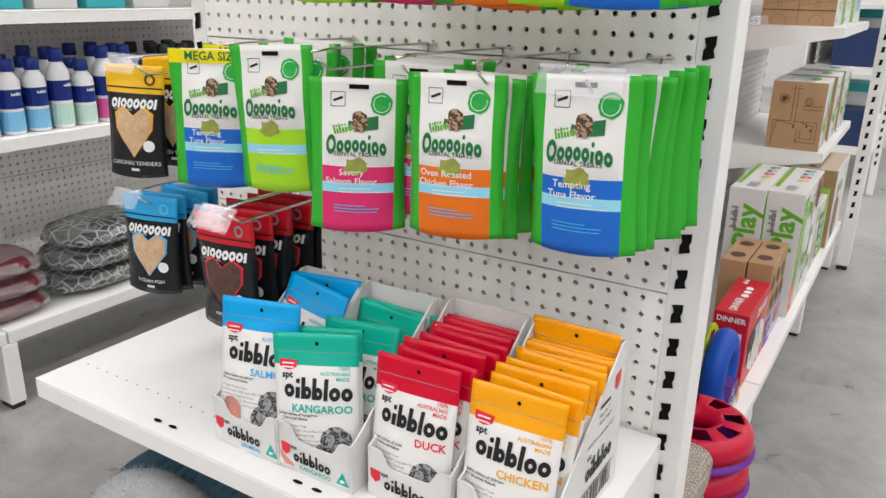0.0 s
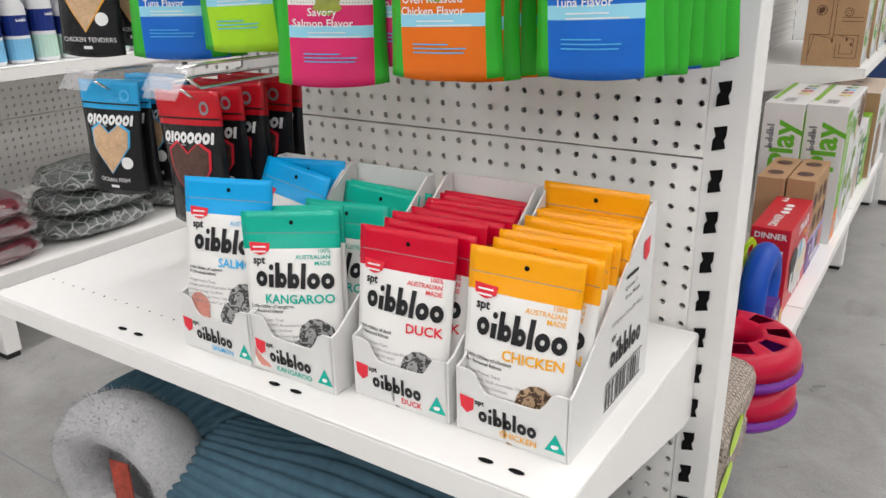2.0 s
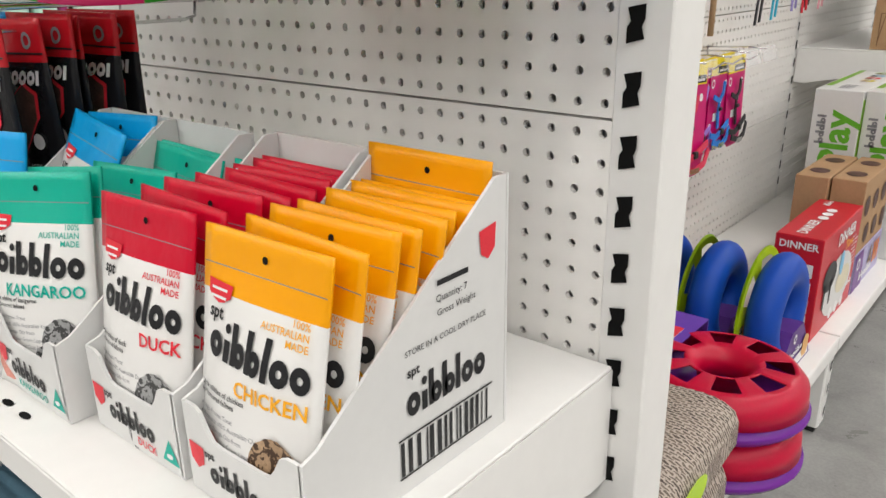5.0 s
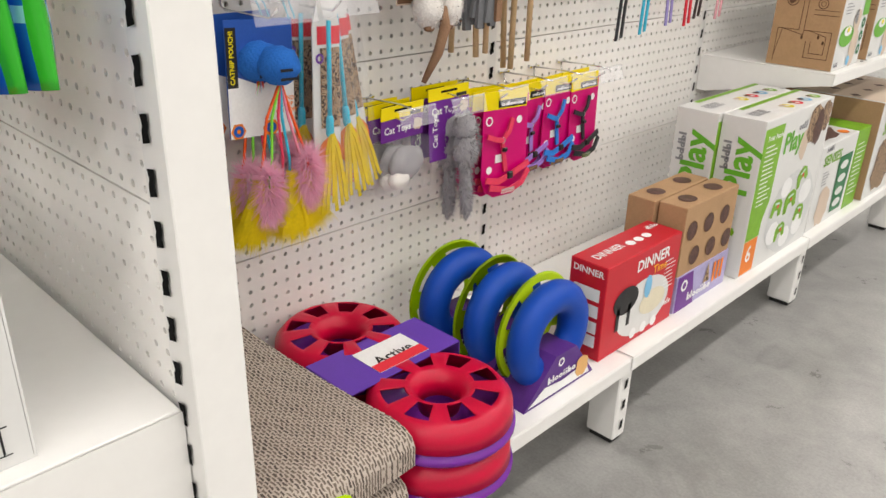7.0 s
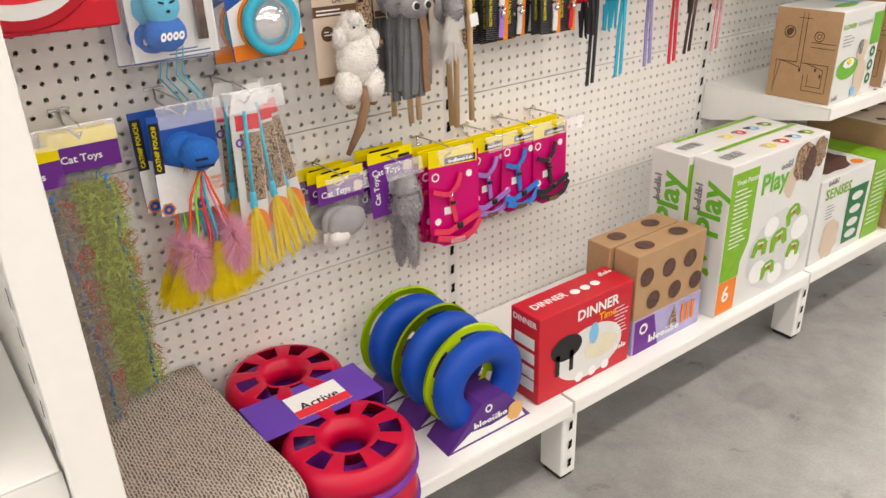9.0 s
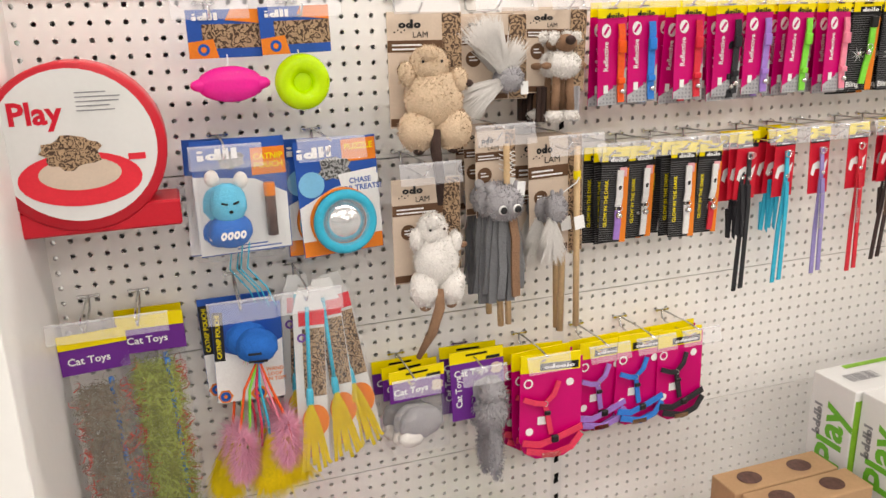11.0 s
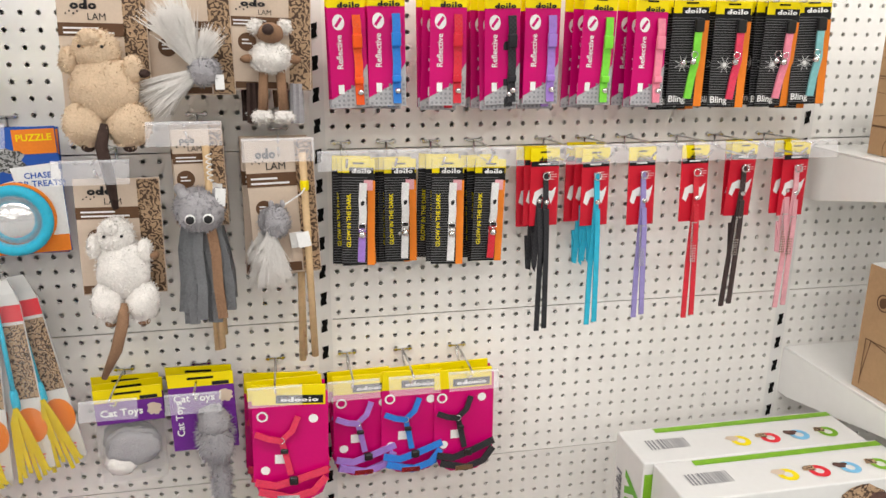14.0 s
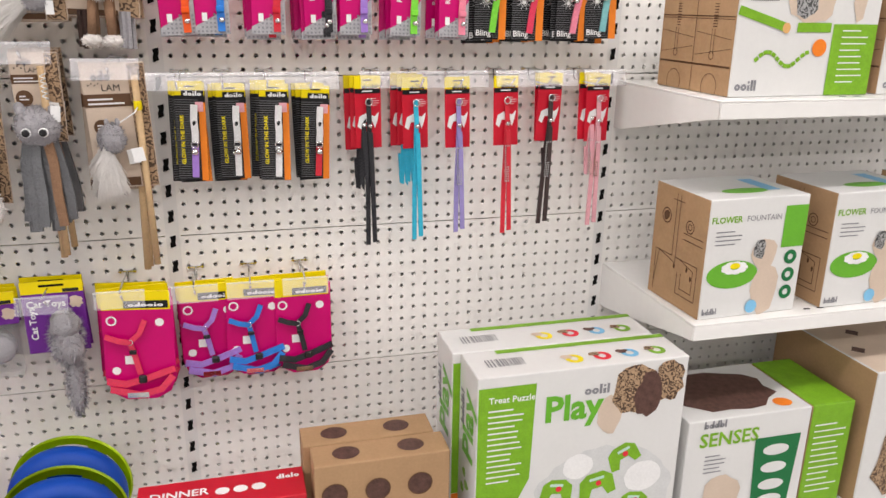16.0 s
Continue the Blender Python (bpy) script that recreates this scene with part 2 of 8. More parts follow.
def ring_flat(bm, cx, cz, r0, r1, y=0.0, n=24):
    a = [[bm.verts.new((cx + r * math.cos(2 * math.pi * k / n), y, cz + r * math.sin(2 * math.pi * k / n))) for k in range(n)] for r in (r0, r1)]
    for k in range(n):
        bm.faces.new((a[0][k], a[1][k], a[1][(k + 1) % n], a[0][(k + 1) % n]))
    return bm


TEXTS = {}


def text(bm, body, cx, cz, size, y=0.0, rot=0.0, bold=0.0, align="CENTER"):
    """Letters of Blender's own font as a flat mesh facing -y."""
    key = (body, bold, align)
    if key not in TEXTS:
        cu = bpy.data.curves.new("letters", "FONT")
        cu.body, cu.size, cu.align_x, cu.align_y, cu.resolution_u, cu.offset = body, 1.0, align, "CENTER", 2, bold
        ob = bpy.data.objects.new("letters", cu)
        me = bpy.data.meshes.new_from_object(ob)
        TEXTS[key] = ([tuple(v.co) for v in me.vertices], [tuple(p.vertices) for p in me.polygons])
        bpy.data.objects.remove(ob)
        bpy.data.meshes.remove(me)
    vs, fs = TEXTS[key]
    c, s = math.cos(radians(rot)), math.sin(radians(rot))
    made = [bm.verts.new((cx + size * (a * c - b * s), y, cz + size * (a * s + b * c))) for a, b, _ in vs]
    for f in fs:
        try:
            bm.faces.new([made[i] for i in f])
        except ValueError:
            pass
    return bm


def word(bm, cx, cz, w, h, n, y=0.0, seed=1, rot=0.0, marks="", arch=0.0, slant=0.0):
    """A maker's mark as a row of plain chunky shapes: o a low ring, b and d rings with a tall stem, l a tall stem, i a low stem with a dot, C a tall ring, r a tall block."""
    rnd = random.Random(seed)
    c, s = math.cos(radians(rot)), math.sin(radians(rot))
    marks = marks or "".join(rnd.choice("oblidoo") for _ in range(n))
    wide = {"l": 0.5, "i": 0.55, "C": 1.35}
    total = sum(wide.get(k, 1.0) for k in marks)
    at = 0.0

    def ring(made, x, z, rx, rz, hole, n_=14):
        q = [[made.verts.new((x + k * rx * math.cos(2 * math.pi * j / n_), 0, z + k * rz * math.sin(2 * math.pi * j / n_))) for j in range(n_)] for k in (hole, 1.0)]
        for j in range(n_):
            made.faces.new((q[0][j], q[1][j], q[1][(j + 1) % n_], q[0][(j + 1) % n_]))
    for kind in marks:
        step = w / total * wide.get(kind, 1.0)
        a = -w / 2 + at + step / 2
        at += step
        made = bmesh.new()
        if kind == "o":
            ring(made, 0, -h * 0.18, step * 0.47, h * 0.32, 0.3)
        elif kind == "b":
            rect(made, -step * 0.28, 0, step * 0.36, h, 0)
            ring(made, step * 0.08, -h * 0.2, step * 0.4, h * 0.3, 0.25)
        elif kind == "d":
            rect(made, step * 0.28, 0, step * 0.36, h, 0)
            ring(made, -step * 0.08, -h * 0.2, step * 0.4, h * 0.3, 0.25)
        elif kind == "l":
            rect(made, 0, 0, step * 0.7, h, 0)
        elif kind == "i":
            rect(made, 0, -h * 0.24, step * 0.7, h * 0.52, 0)
            ell(made, 0, h * 0.3, step * 0.34, h * 0.12, 0, 10)
        elif kind == "C":
            ring(made, 0, 0, step * 0.48, h * 0.5, 0.5, 18)
        elif kind == "r":
            ring(made, 0, 0, step * 0.5, h * 0.52, 0.35, 8)
        for v in made.verts:
            p, q = v.co.x + a + slant * v.co.z, v.co.z
            q -= arch * (p * p) / max(w * w, 1e-9) * 4 * h
            v.co = Vector((cx + p * c - q * s, y + v.co.y, cz + p * s + q * c))
        join(bm, made)
    return bm


def lines(bm, cx, cz, w, n, gap, h, y=0.0, seed=1):
    """Small print as thin bars, aligned at their left."""
    rnd = random.Random(seed)
    for i in range(n):
        ww = w * rnd.uniform(0.6, 1.0)
        rect(bm, cx - w / 2 + ww / 2, cz - i * gap, ww, h, y)
    return bm


def barcode(bm, cx, cz, w, h, y=0.0):
    rnd = random.Random(5)
    x = -w / 2
    while x < w / 2:
        t = rnd.uniform(0.015, 0.05) * w
        rect(bm, cx + x, cz, t, h, y)
        x += t + rnd.uniform(0.02, 0.05) * w
    return bm


def bend(bm, f, lift=0.001):
    """Lay a print on a bag's swell; large faces are cut up so that they follow it."""
    if any(e.calc_length() > 0.016 for e in bm.edges):
        bmesh.ops.triangulate(bm, faces=bm.faces[:])
        for _ in range(4):
            far = [e for e in bm.edges if e.calc_length() > 0.009]
            if not far:
                break
            bmesh.ops.subdivide_edges(bm, edges=far, cuts=1)
            bmesh.ops.triangulate(bm, faces=[q for q in bm.faces if len(q.verts) > 3])
    for v in bm.verts:
        v.co.y = -f(v.co.x, v.co.z) - lift
    return bm


def blob(parts, mat_, name, parent, label="", rough=0.0, seed=1, sub=2):
    """A soft body joined from ellipsoids (centre, radii), with an uneven furry skin."""
    bm = bmesh.new()
    for c, r in parts:
        o = bmesh.new()
        bmesh.ops.create_icosphere(o, subdivisions=sub, radius=1)
        for v in o.verts:
            k = 1 + rough * noise.noise(v.co * 3 + Vector((seed, 0, 0))) + rough * 0.6 * noise.noise(v.co * 9)
            v.co = Vector((c[0] + v.co.x * r[0] * k, c[1] + v.co.y * r[1] * k, c[2] + v.co.z * r[2] * k))
        join(bm, o)
    return part(name, bm, mat_, parent, label, True)


def fur(name, centre, radii, n, length, mat_, parent, label="", seed=1, down=0.3, width=0.0012):
    """Loose hairs over an ellipsoid, as thin tapered blades."""
    rnd = random.Random(seed)
    bm = bmesh.new()
    for _ in range(n):
        u, t = rnd.uniform(-1, 1), rnd.uniform(0, 2 * math.pi)
        s = math.sqrt(1 - u * u)
        d = Vector((s * math.cos(t), s * math.sin(t), u))
        p = Vector(centre) + Vector((d.x * radii[0], d.y * radii[1], d.z * radii[2]))
        g = (d + Vector((rnd.uniform(-0.5, 0.5), rnd.uniform(-0.5, 0.5), rnd.uniform(-0.5, 0.5) - down))).normalized()
        q = p + g * length * rnd.uniform(0.6, 1.2)
        a = g.cross(Vector((rnd.random(), rnd.random(), rnd.random()))).normalized() * width
        bm.faces.new([bm.verts.new(p - a), bm.verts.new(p + a), bm.verts.new(q)])
    return part(name, bm, mat_, parent, label)


def facing_aisle(x, y, z, tilt=0.0, yaw=0.0, lean=0.0):
    """The pose of a thing whose front looks down the aisle side (+x)."""
    return pose(x, y, z, 0, 0, 90 + yaw) @ pose(0, 0, 0, tilt, lean, 0)


# ---- the room ----
def room():
    b = bmesh.new()
    box(*SHOP, -0.1, 0, bm=b)
    tagged(part("floor", b, CONCRETE), "polished grey concrete floor with stains", "floor", kind="structure")
    tagged(part("ceiling", box(*SHOP, CEIL, CEIL + 0.1), CEILPAINT), "plain white ceiling", "ceiling", kind="structure")
    for nm, q in (("wall_west", (-6.1, -6, -12, 10)), ("wall_east", (9.5, 9.6, -12, 10)), ("wall_south", (-6, 9.5, -12.1, -12)), ("wall_north", (-6, 9.5, 10, 10.1))):
        tagged(part(nm, box(*q, 0, CEIL), WALLPAINT), "plain white painted wall", "wall", kind="structure")
    # saw cut in the concrete
    b = bmesh.new()
    box(-6, 9.5, -0.272, -0.268, 0.0005, 0.0012, bm=b)
    tagged(part("floor_joint", b, GREY_INK), "dark saw-cut joint in the concrete floor", "floor joint", kind="structure")
    glow = bpy.data.materials.new("lit_diffuser")
    n, l, p = nodes_of(glow)
    p.inputs["Emission Color"].default_value, p.inputs["Emission Strength"].default_value = (1, 0.98, 0.95, 1), 5.0
    for x, y in LAMP_ROWS:
        th = thing("ceiling_light", pose(x, y, CEIL), "long white strip light on the ceiling", "ceiling light", "strip lights on the ceiling")
        part("housing", box(-0.09, 0.09, -1.4, 1.4, -0.06, 0, 0.004), WHITE_STEEL, th)
        part("diffuser", box(-0.07, 0.07, -1.37, 1.37, -0.066, -0.0605), glow, th, "glowing opal diffuser")
        la = bpy.data.lights.new("strip_light", "AREA")
        la.shape, la.size, la.size_y, la.energy, la.color = "RECTANGLE", 0.3, 2.75, LAMP_POWER, (1.0, 0.975, 0.94)
        ob = new("strip_light", la)
        ob.matrix_basis = pose(x, y, CEIL - 0.08)


room()

# ---- shelving ----
PITCH = 0.025


def peg_panel_mesh(width=0.9, height=0.3, r=0.0041, depth=0.006):
    """A steel panel with real round holes on a 25 mm grid; front at y = 0, looking at -y; x from 0, z from 0."""
    nx, nz = round(width / PITCH) - 1, round(height / PITCH)
    vs, fs = [], []
    h = PITCH / 2
    sq = [(h, 0), (h, h), (0, h), (-h, h), (-h, 0), (-h, -h), (0, -h), (h, -h)]
    for i in range(nx):
        for j in range(nz):
            cx, cz = PITCH * (i + 1), PITCH * (j + 0.5)
            o = len(vs)
            vs += [(cx + a, 0, cz + b) for a, b in sq]
            vs += [(cx + r * math.cos(k * math.pi / 4), 0, cz + r * math.sin(k * math.pi / 4)) for k in range(8)]
            vs += [(cx + r * math.cos(k * math.pi / 4), depth, cz + r * math.sin(k * math.pi / 4)) for k in range(8)]
            for k in range(8):
                m = (k + 1) % 8
                fs += [(o + k, o + 8 + k, o + 8 + m, o + m), (o + 8 + k, o + 16 + k, o + 16 + m, o + 8 + m)]
    lo, hi = PITCH / 2, width - PITCH / 2
    for a, b in ((0.016, lo), (hi, width - 0.016)):
        o = len(vs)
        vs += [(a, 0, 0), (b, 0, 0), (b, 0, height), (a, 0, height)] if abs(b - a) > 1e-4 and b > a else []
        if len(vs) > o:
            fs.append((o, o + 1, o + 2, o + 3))
    o = len(vs)
    e = 0.0012
    for z, s in ((0, 1), (height, -1)):
        o = len(vs)
        vs += [(lo, 0, z), (hi, 0, z), (hi, 0.012, z), (lo, 0.012, z)]
        fs.append((o, o + 1, o + 2, o + 3))
    vs = [(x, y, min(max(z, 0.0012), height - 0.0012)) for x, y, z in vs]
    me = bpy.data.meshes.new("panel")
    me.from_pydata(vs, [], fs)
    me.materials.append(PEG_STEEL)
    return me


PANEL = peg_panel_mesh()


def slotted_post(z0, z1, w=0.034, d=0.05, ear=0.0):
    """An upright with notched slots at 50 mm; front at y = 0, centred on x = 0."""
    b = bmesh.new()
    box(-w / 2, w / 2 + ear, 0.0, d, z0, z1, 0.0015, bm=b)
    return b


SLOTS = {}


def slot_parts(parent, m, z0, z1, h=0.028, w=0.014):
    """Dark notched slots at 50 mm, each a part on one shared mesh."""
    if (h, w) not in SLOTS:
        b = poly(bmesh.new(), [(-w * 0.5, -h / 2), (w * 0.5, -h / 2 + 0.004), (w * 0.34, -0.002), (w * 0.5, 0.004), (w * 0.5, h / 2), (-w * 0.5, h / 2 - 0.003), (-w * 0.3, 0.002), (-w * 0.5, -0.003)], -0.0022)
        SLOTS[h, w] = bpy.data.meshes.new("slot")
        b.to_mesh(SLOTS[h, w])
        b.free()
        SLOTS[h, w].materials.append(DARK)
    z = math.ceil(z0 / 0.05) * 0.05
    while z < z1 - 0.03:
        o = new("slot", SLOTS[h, w])
        o.parent = parent
        o.matrix_basis = m @ pose(0, 0, z)
        z += 0.05


def panels_on(parent, m, z0, count):
    for k in range(count):
        o = new("panel", PANEL)
        o.parent = parent
        o.matrix_basis = m @ pose(0, 0, z0 + 0.3 * k + 0.001)


S_B, S_A = 0.77, 0.823
YEND = 2.7


def shelf_unit(m, width, depth, label, lip=0.03, slots=True, bracket=0.095):
    """A steel shelf with a folded front lip and tapered side brackets; back edge at y = 0, top at z = 0, front towards -y."""
    th = thing("shelf", m, label, "shelf", "steel shelves")
    b = bmesh.new()
    box(0, width, -depth, -0.004, -0.004, 0, 0.0012, bm=b)
    box(0, width, -depth, -depth + 0.004, -lip, -0.0045, 0.0012, bm=b)
    part("board", b, WHITE_STEEL, th)
    for x0, x1 in ((0.0, 0.003), (width - 0.003, width)):
        b = bmesh.new()
        pr = [(-0.002, -0.0045), (-depth + 0.0045, -0.0045), (-depth + 0.0045, -lip), (-depth + 0.03, -lip - 0.004), (-0.03, -bracket), (-0.002, -bracket)]
        lft, rgt = [b.verts.new((x0, y, z)) for y, z in pr], [b.verts.new((x1, y, z)) for y, z in pr]
        b.faces.new(lft), b.faces.new(rgt[::-1])
        for i in range(len(pr)):
            j = (i + 1) % len(pr)
            b.faces.new((lft[j], lft[i], rgt[i], rgt[j]))
        bmesh.ops.recalc_face_normals(b, faces=b.faces)
        part("bracket", b, WHITE_STEEL, th)
    if slots:
        b = bmesh.new()
        for k in range(3):
            cx = width * 0.317 + 0.27 * k
            for dx in (-0.016, 0.016):
                o = bmesh.new()
                bmesh.ops.create_circle(o, cap_ends=True, segments=10, radius=0.005)
                for v in o.verts:
                    v.co = Vector((cx + dx + v.co.x * 1.7, -depth + 0.023 + v.co.y * 0.7, 0.0008))
                join(b, o)
        rnd = random.Random(3)
        for k in range(int(width / 0.025) - 2):
            o = bmesh.new()
            bmesh.ops.create_circle(o, cap_ends=True, segments=6, radius=0.0016)
            for v in o.verts:
                v.co = Vector((0.03 + 0.025 * k + v.co.x, -depth + 0.075 + v.co.y, 0.0008))
            join(b, o)
        tagged(part("perforation", b, DARK, th, "dark punched holes along the shelf front"), kind="stuff")
    return th


def main_gondola():
    th = thing("gondola_shelving", pose(0, 0, 0), "white double-sided steel gondola with perforated back panels and slotted posts", "shelving")
    for k in range(3):
        panels_on(th, pose(0, 0.9 * k, 0, 0, 0, 90), S_B - 0.6, 4)
    # plain back skin closes the far side
    part("back_skin", box(-0.07, -0.062, 0.02, YEND, 0.12, S_B + 0.6), WHITE_STEEL, th)
    for k in range(1, 4):
        part("post", slotted_post(0.02, S_B + 0.6, 0.03, 0.06), WHITE_STEEL, th).matrix_basis = pose(-0.001, 0.9 * k, 0, 0, 0, 90)
        slot_parts(th, pose(-0.001, 0.9 * k, 0.01, 0, 0, 90), 0.25, S_B + 0.55, 0.026, 0.011)
    # unseen plate added below the skin to stop light reaching under the base shelf
    part("kick_plate", box(-0.07, -0.062, 0.02, YEND, 0.0, 0.119), WHITE_STEEL, th)
    part("top_rail", box(-0.075, 0.008, 0.02, YEND + 0.02, S_B + 0.574, S_B + 0.601, 0.003), WHITE_STEEL, th)
    for y in (0.9, 1.8, 2.64):
        leg = part("leg", box(0.335, 0.402, y - 0.022, y + 0.022, 0.012, 0.178, 0.003), WHITE_STEEL, th)
        part("foot", box(0.342, 0.396, y - 0.018, y + 0.018, 0.0, 0.012, 0.002), RUBBER, leg, "black rubber foot")
        slot_parts(leg, pose(0.402, y, -0.005, 0, 0, 90), 0.03, 0.19, 0.024, 0.011)
        part("base_bar", box(0.0, 0.334, y - 0.018, y + 0.018, 0.13, 0.178, 0.002), WHITE_STEEL, th)
    for k in range(3):
        shelf_unit(pose(0, 0.9 * k + 0.003, 0.21, 0, 0, 90), 0.894, 0.41, "white steel base shelf of the gondola", 0.034, False, 0.036)
    for z in (0.652, 1.058):
        shelf_unit(pose(0, 1.815, z, 0, 0, 90), 0.87, 0.375, "white steel shelf with tapered brackets in the far bay", 0.032, True, 0.1)
    # far end post
    part("post", slotted_post(0.02, 1.6, 0.05, 0.05), WHITE_STEEL, th).matrix_basis = pose(0.445, 2.66, 0)
    slot_parts(th, pose(0.445, 2.66, 0), 0.25, 1.58, 0.026, 0.014)
    part("foot", box(0.424, 0.466, 2.664, 2.706, 0, 0.02), RUBBER, th, "black rubber foot")


main_gondola()


END_SIZE, END_SHIFT = 1.0125, Vector((-0.0189, -0.0257, -0.0737))
END_FLOOR = 0.0737 / 1.0125  # floor level in the bay's own measure
END_SEEN = set(bpy.data.objects.keys())


def end_cap():
    th = thing("endcap_shelving", pose(0, 0, 0), "white steel end bay with perforated panels, slotted posts and one shelf", "shelving")
    panels_on(th, pose(-0.48, 0.0, 0), S_A - 0.6, 5)
    part("back_skin", box(-0.46, 0.40, 0.036, 0.04, 0.1, S_A + 0.9), WHITE_STEEL, th)
    for x in (-0.48, 0.42):
        part("post", slotted_post(END_FLOOR + 0.0155, S_A + 0.92, 0.034, 0.058, 0.012 if x > 0 else 0.0), WHITE_STEEL, th).matrix_basis = pose(x, -0.002, 0)
        slot_parts(th, pose(x, -0.002, 0.0), 0.2, S_A + 0.88, 0.03, 0.015)
        part("foot", box(x - 0.016, x + 0.026, 0.004, 0.056, END_FLOOR, END_FLOOR + 0.0154), RUBBER, th, "black rubber foot")
    part("top_rail", box(-0.5, 0.455, -0.004, 0.078, S_A + 0.92, S_A + 0.945, 0.003), WHITE_STEEL, th)
    shelf_unit(pose(-0.48, -0.002, 0.608), 0.9, 0.392, "wide white steel shelf with punched front slots", 0.034, True, 0.12)
    shelf_unit(pose(-0.48, -0.002, 0.2), 0.9, 0.392, "white steel base shelf of the end bay", 0.034, False, 0.036)
    for x in (-0.46, 0.4):
        leg = part("leg", box(x - 0.022, x + 0.022, -0.385, -0.32, END_FLOOR + 0.0115, 0.166, 0.003), WHITE_STEEL, th)
        part("foot", box(x - 0.018, x + 0.018, -0.38, -0.326, END_FLOOR, END_FLOOR + 0.0114), RUBBER, leg, "black rubber foot")


end_cap()
END_THINGS = [o for o in bpy.data.objects if o.parent is None and o.name not in END_SEEN]


def side_gondola():
    th = thing("gondola_shelving", pose(-1.79, -0.03, 0), "white steel gondola stocked with bottles and bagged goods", "shelving")
    for k in range(-1, 4):
        panels_on(th, pose(0, 0.02 + 0.9 * k, 0, 0, 0, 90), 0.26, 4)
        part("post", slotted_post(0.02, 1.5, 0.03, 0.05), WHITE_STEEL, th).matrix_basis = pose(0, 0.02 + 0.9 * k, 0, 0, 0, 90)
        leg = part("leg", box(0.335, 0.40, 0.0 + 0.9 * k, 0.045 + 0.9 * k, 0.015, 0.197, 0.003), WHITE_STEEL, th)
        part("foot", box(0.34, 0.395, 0.004 + 0.9 * k, 0.04 + 0.9 * k, 0, 0.015), RUBBER, leg, "black rubber foot")
        for z, lp in ((0.235, 0.036), (0.757, 0.034), (1.08, 0.034), (1.4, 0.034)):
            shelf_unit(pose(-1.79, -0.007 + 0.9 * k, z, 0, 0, 90), 0.894, 0.4, "white steel shelf of the gondola across the aisle", lp, False, 0.05)
    part("back_skin", box(-0.06, -0.05, -0.9, 3.6, 0.1, 1.5), WHITE_STEEL, th)


side_gondola()


END_SEEN = set(bpy.data.objects.keys())


# ---- hooks ----
def peg_hook(m, length=0.2, ticket=(0.09, 0.03), double=False, tilt=18.0):
    """A chromed peg hook: crossbar on the panel, arm with an upturned end, overhead wire and a clear ticket holder. Panel at y = 0, arm towards -y."""
    th = thing("peg_hook", m, "chromed wire peg hook with a clear plastic ticket holder", "hook", "peg hooks on the perforated panels")
    b = bmesh.new()
    tube([(-0.0165, -0.004, 0), (0.0165, -0.004, 0)], 0.0022, 6, b)
    for x in (-0.0125, 0.0125):
        tube([(x, 0.008, 0.0), (x, -0.006, 0.0)], 0.0028, 6, b)
    part("crossbar", b, CHROME, th)
    arm = [(0, -0.004, 0.0), (0, -0.006, -0.018), (0, -0.02, -0.022), (0, -length + 0.02, -0.022), (0, -length, -0.008)]
    part("arm", tube(arm, 0.002, 6), CHROME, th, smooth=True)
    part("top_wire", tube([(0, -0.004, 0.0), (0, -length + 0.03, 0.004), (0, -length - 0.012, 0.002)], 0.0017, 6), CHROME, th, smooth=True)
    if ticket:
        w, h = ticket
        t = part("ticket_holder", box(-w / 2, w / 2, -0.0012, 0.0012, -h, 0, 0.0004), CLEAR, th, "clear plastic ticket holder")
        t.matrix_basis = pose(0, -length - 0.014, 0.008, -tilt, 0, 0)
        part("rim", box(-w / 2, w / 2, -0.002, 0.002, -0.004, 0.0), CLEAR, t)
    return th


# ---- bags ----
def bulge(w, h, d, seal=0.86):
    def f(x, z):
        u, v = min(1.0, abs(2 * x / w)), z / h
        a = max(0.0, 1 - u ** 2.2)
        b = 0.0 if v > seal else math.sin(math.pi * min(1.0, (v / seal) * 0.75 + 0.25)) ** 0.8
        return d * a * b + 0.0012
    return f


def bag_mesh(w, h, d, nx=14, nz=24, waist=0.05, crease=0.0012):
    g0 = bulge(w, h, d)

    def f(x, z):
        u, v = x / w, z / h
        fade = max(0.0, 1 - abs(2 * u)) ** 0.5 * min(1.0, max(0.0, (0.82 - v) * 5))
        return g0(x, z) + crease * fade * (math.sin(12 * v + 7 * u) * math.sin(6 * u + 1.3) + 0.5 * math.sin(17 * v - 8 * u))
    b = bmesh.new()
    for s in (1, -1):
        g = [[None] * (nz + 1) for _ in range(nx + 1)]
        for i in range(nx + 1):
            for j in range(nz + 1):
                x, z = (i / nx - 0.5) * w, h * j / nz
                k = 1 - waist * math.sin(math.pi * min(1.0, j / nz * 1.1))
                foot = -0.004 * (1 - (2 * x / w) ** 2) if j == 0 else 0.0
                g[i][j] = b.verts.new((x * k, -s * f(x, z), z + foot))
        for i in range(nx):
            for j in range(nz):
                q = (g[i][j], g[i + 1][j], g[i + 1][j + 1], g[i][j + 1])
                b.faces.new(q if s > 0 else q[::-1])
    bmesh.ops.remove_doubles(b, verts=b.verts, dist=0.0001)
    rim = [e for e in b.edges if e.is_boundary]
    bmesh.ops.bridge_loops(b, edges=rim) if rim else None
    return b, f


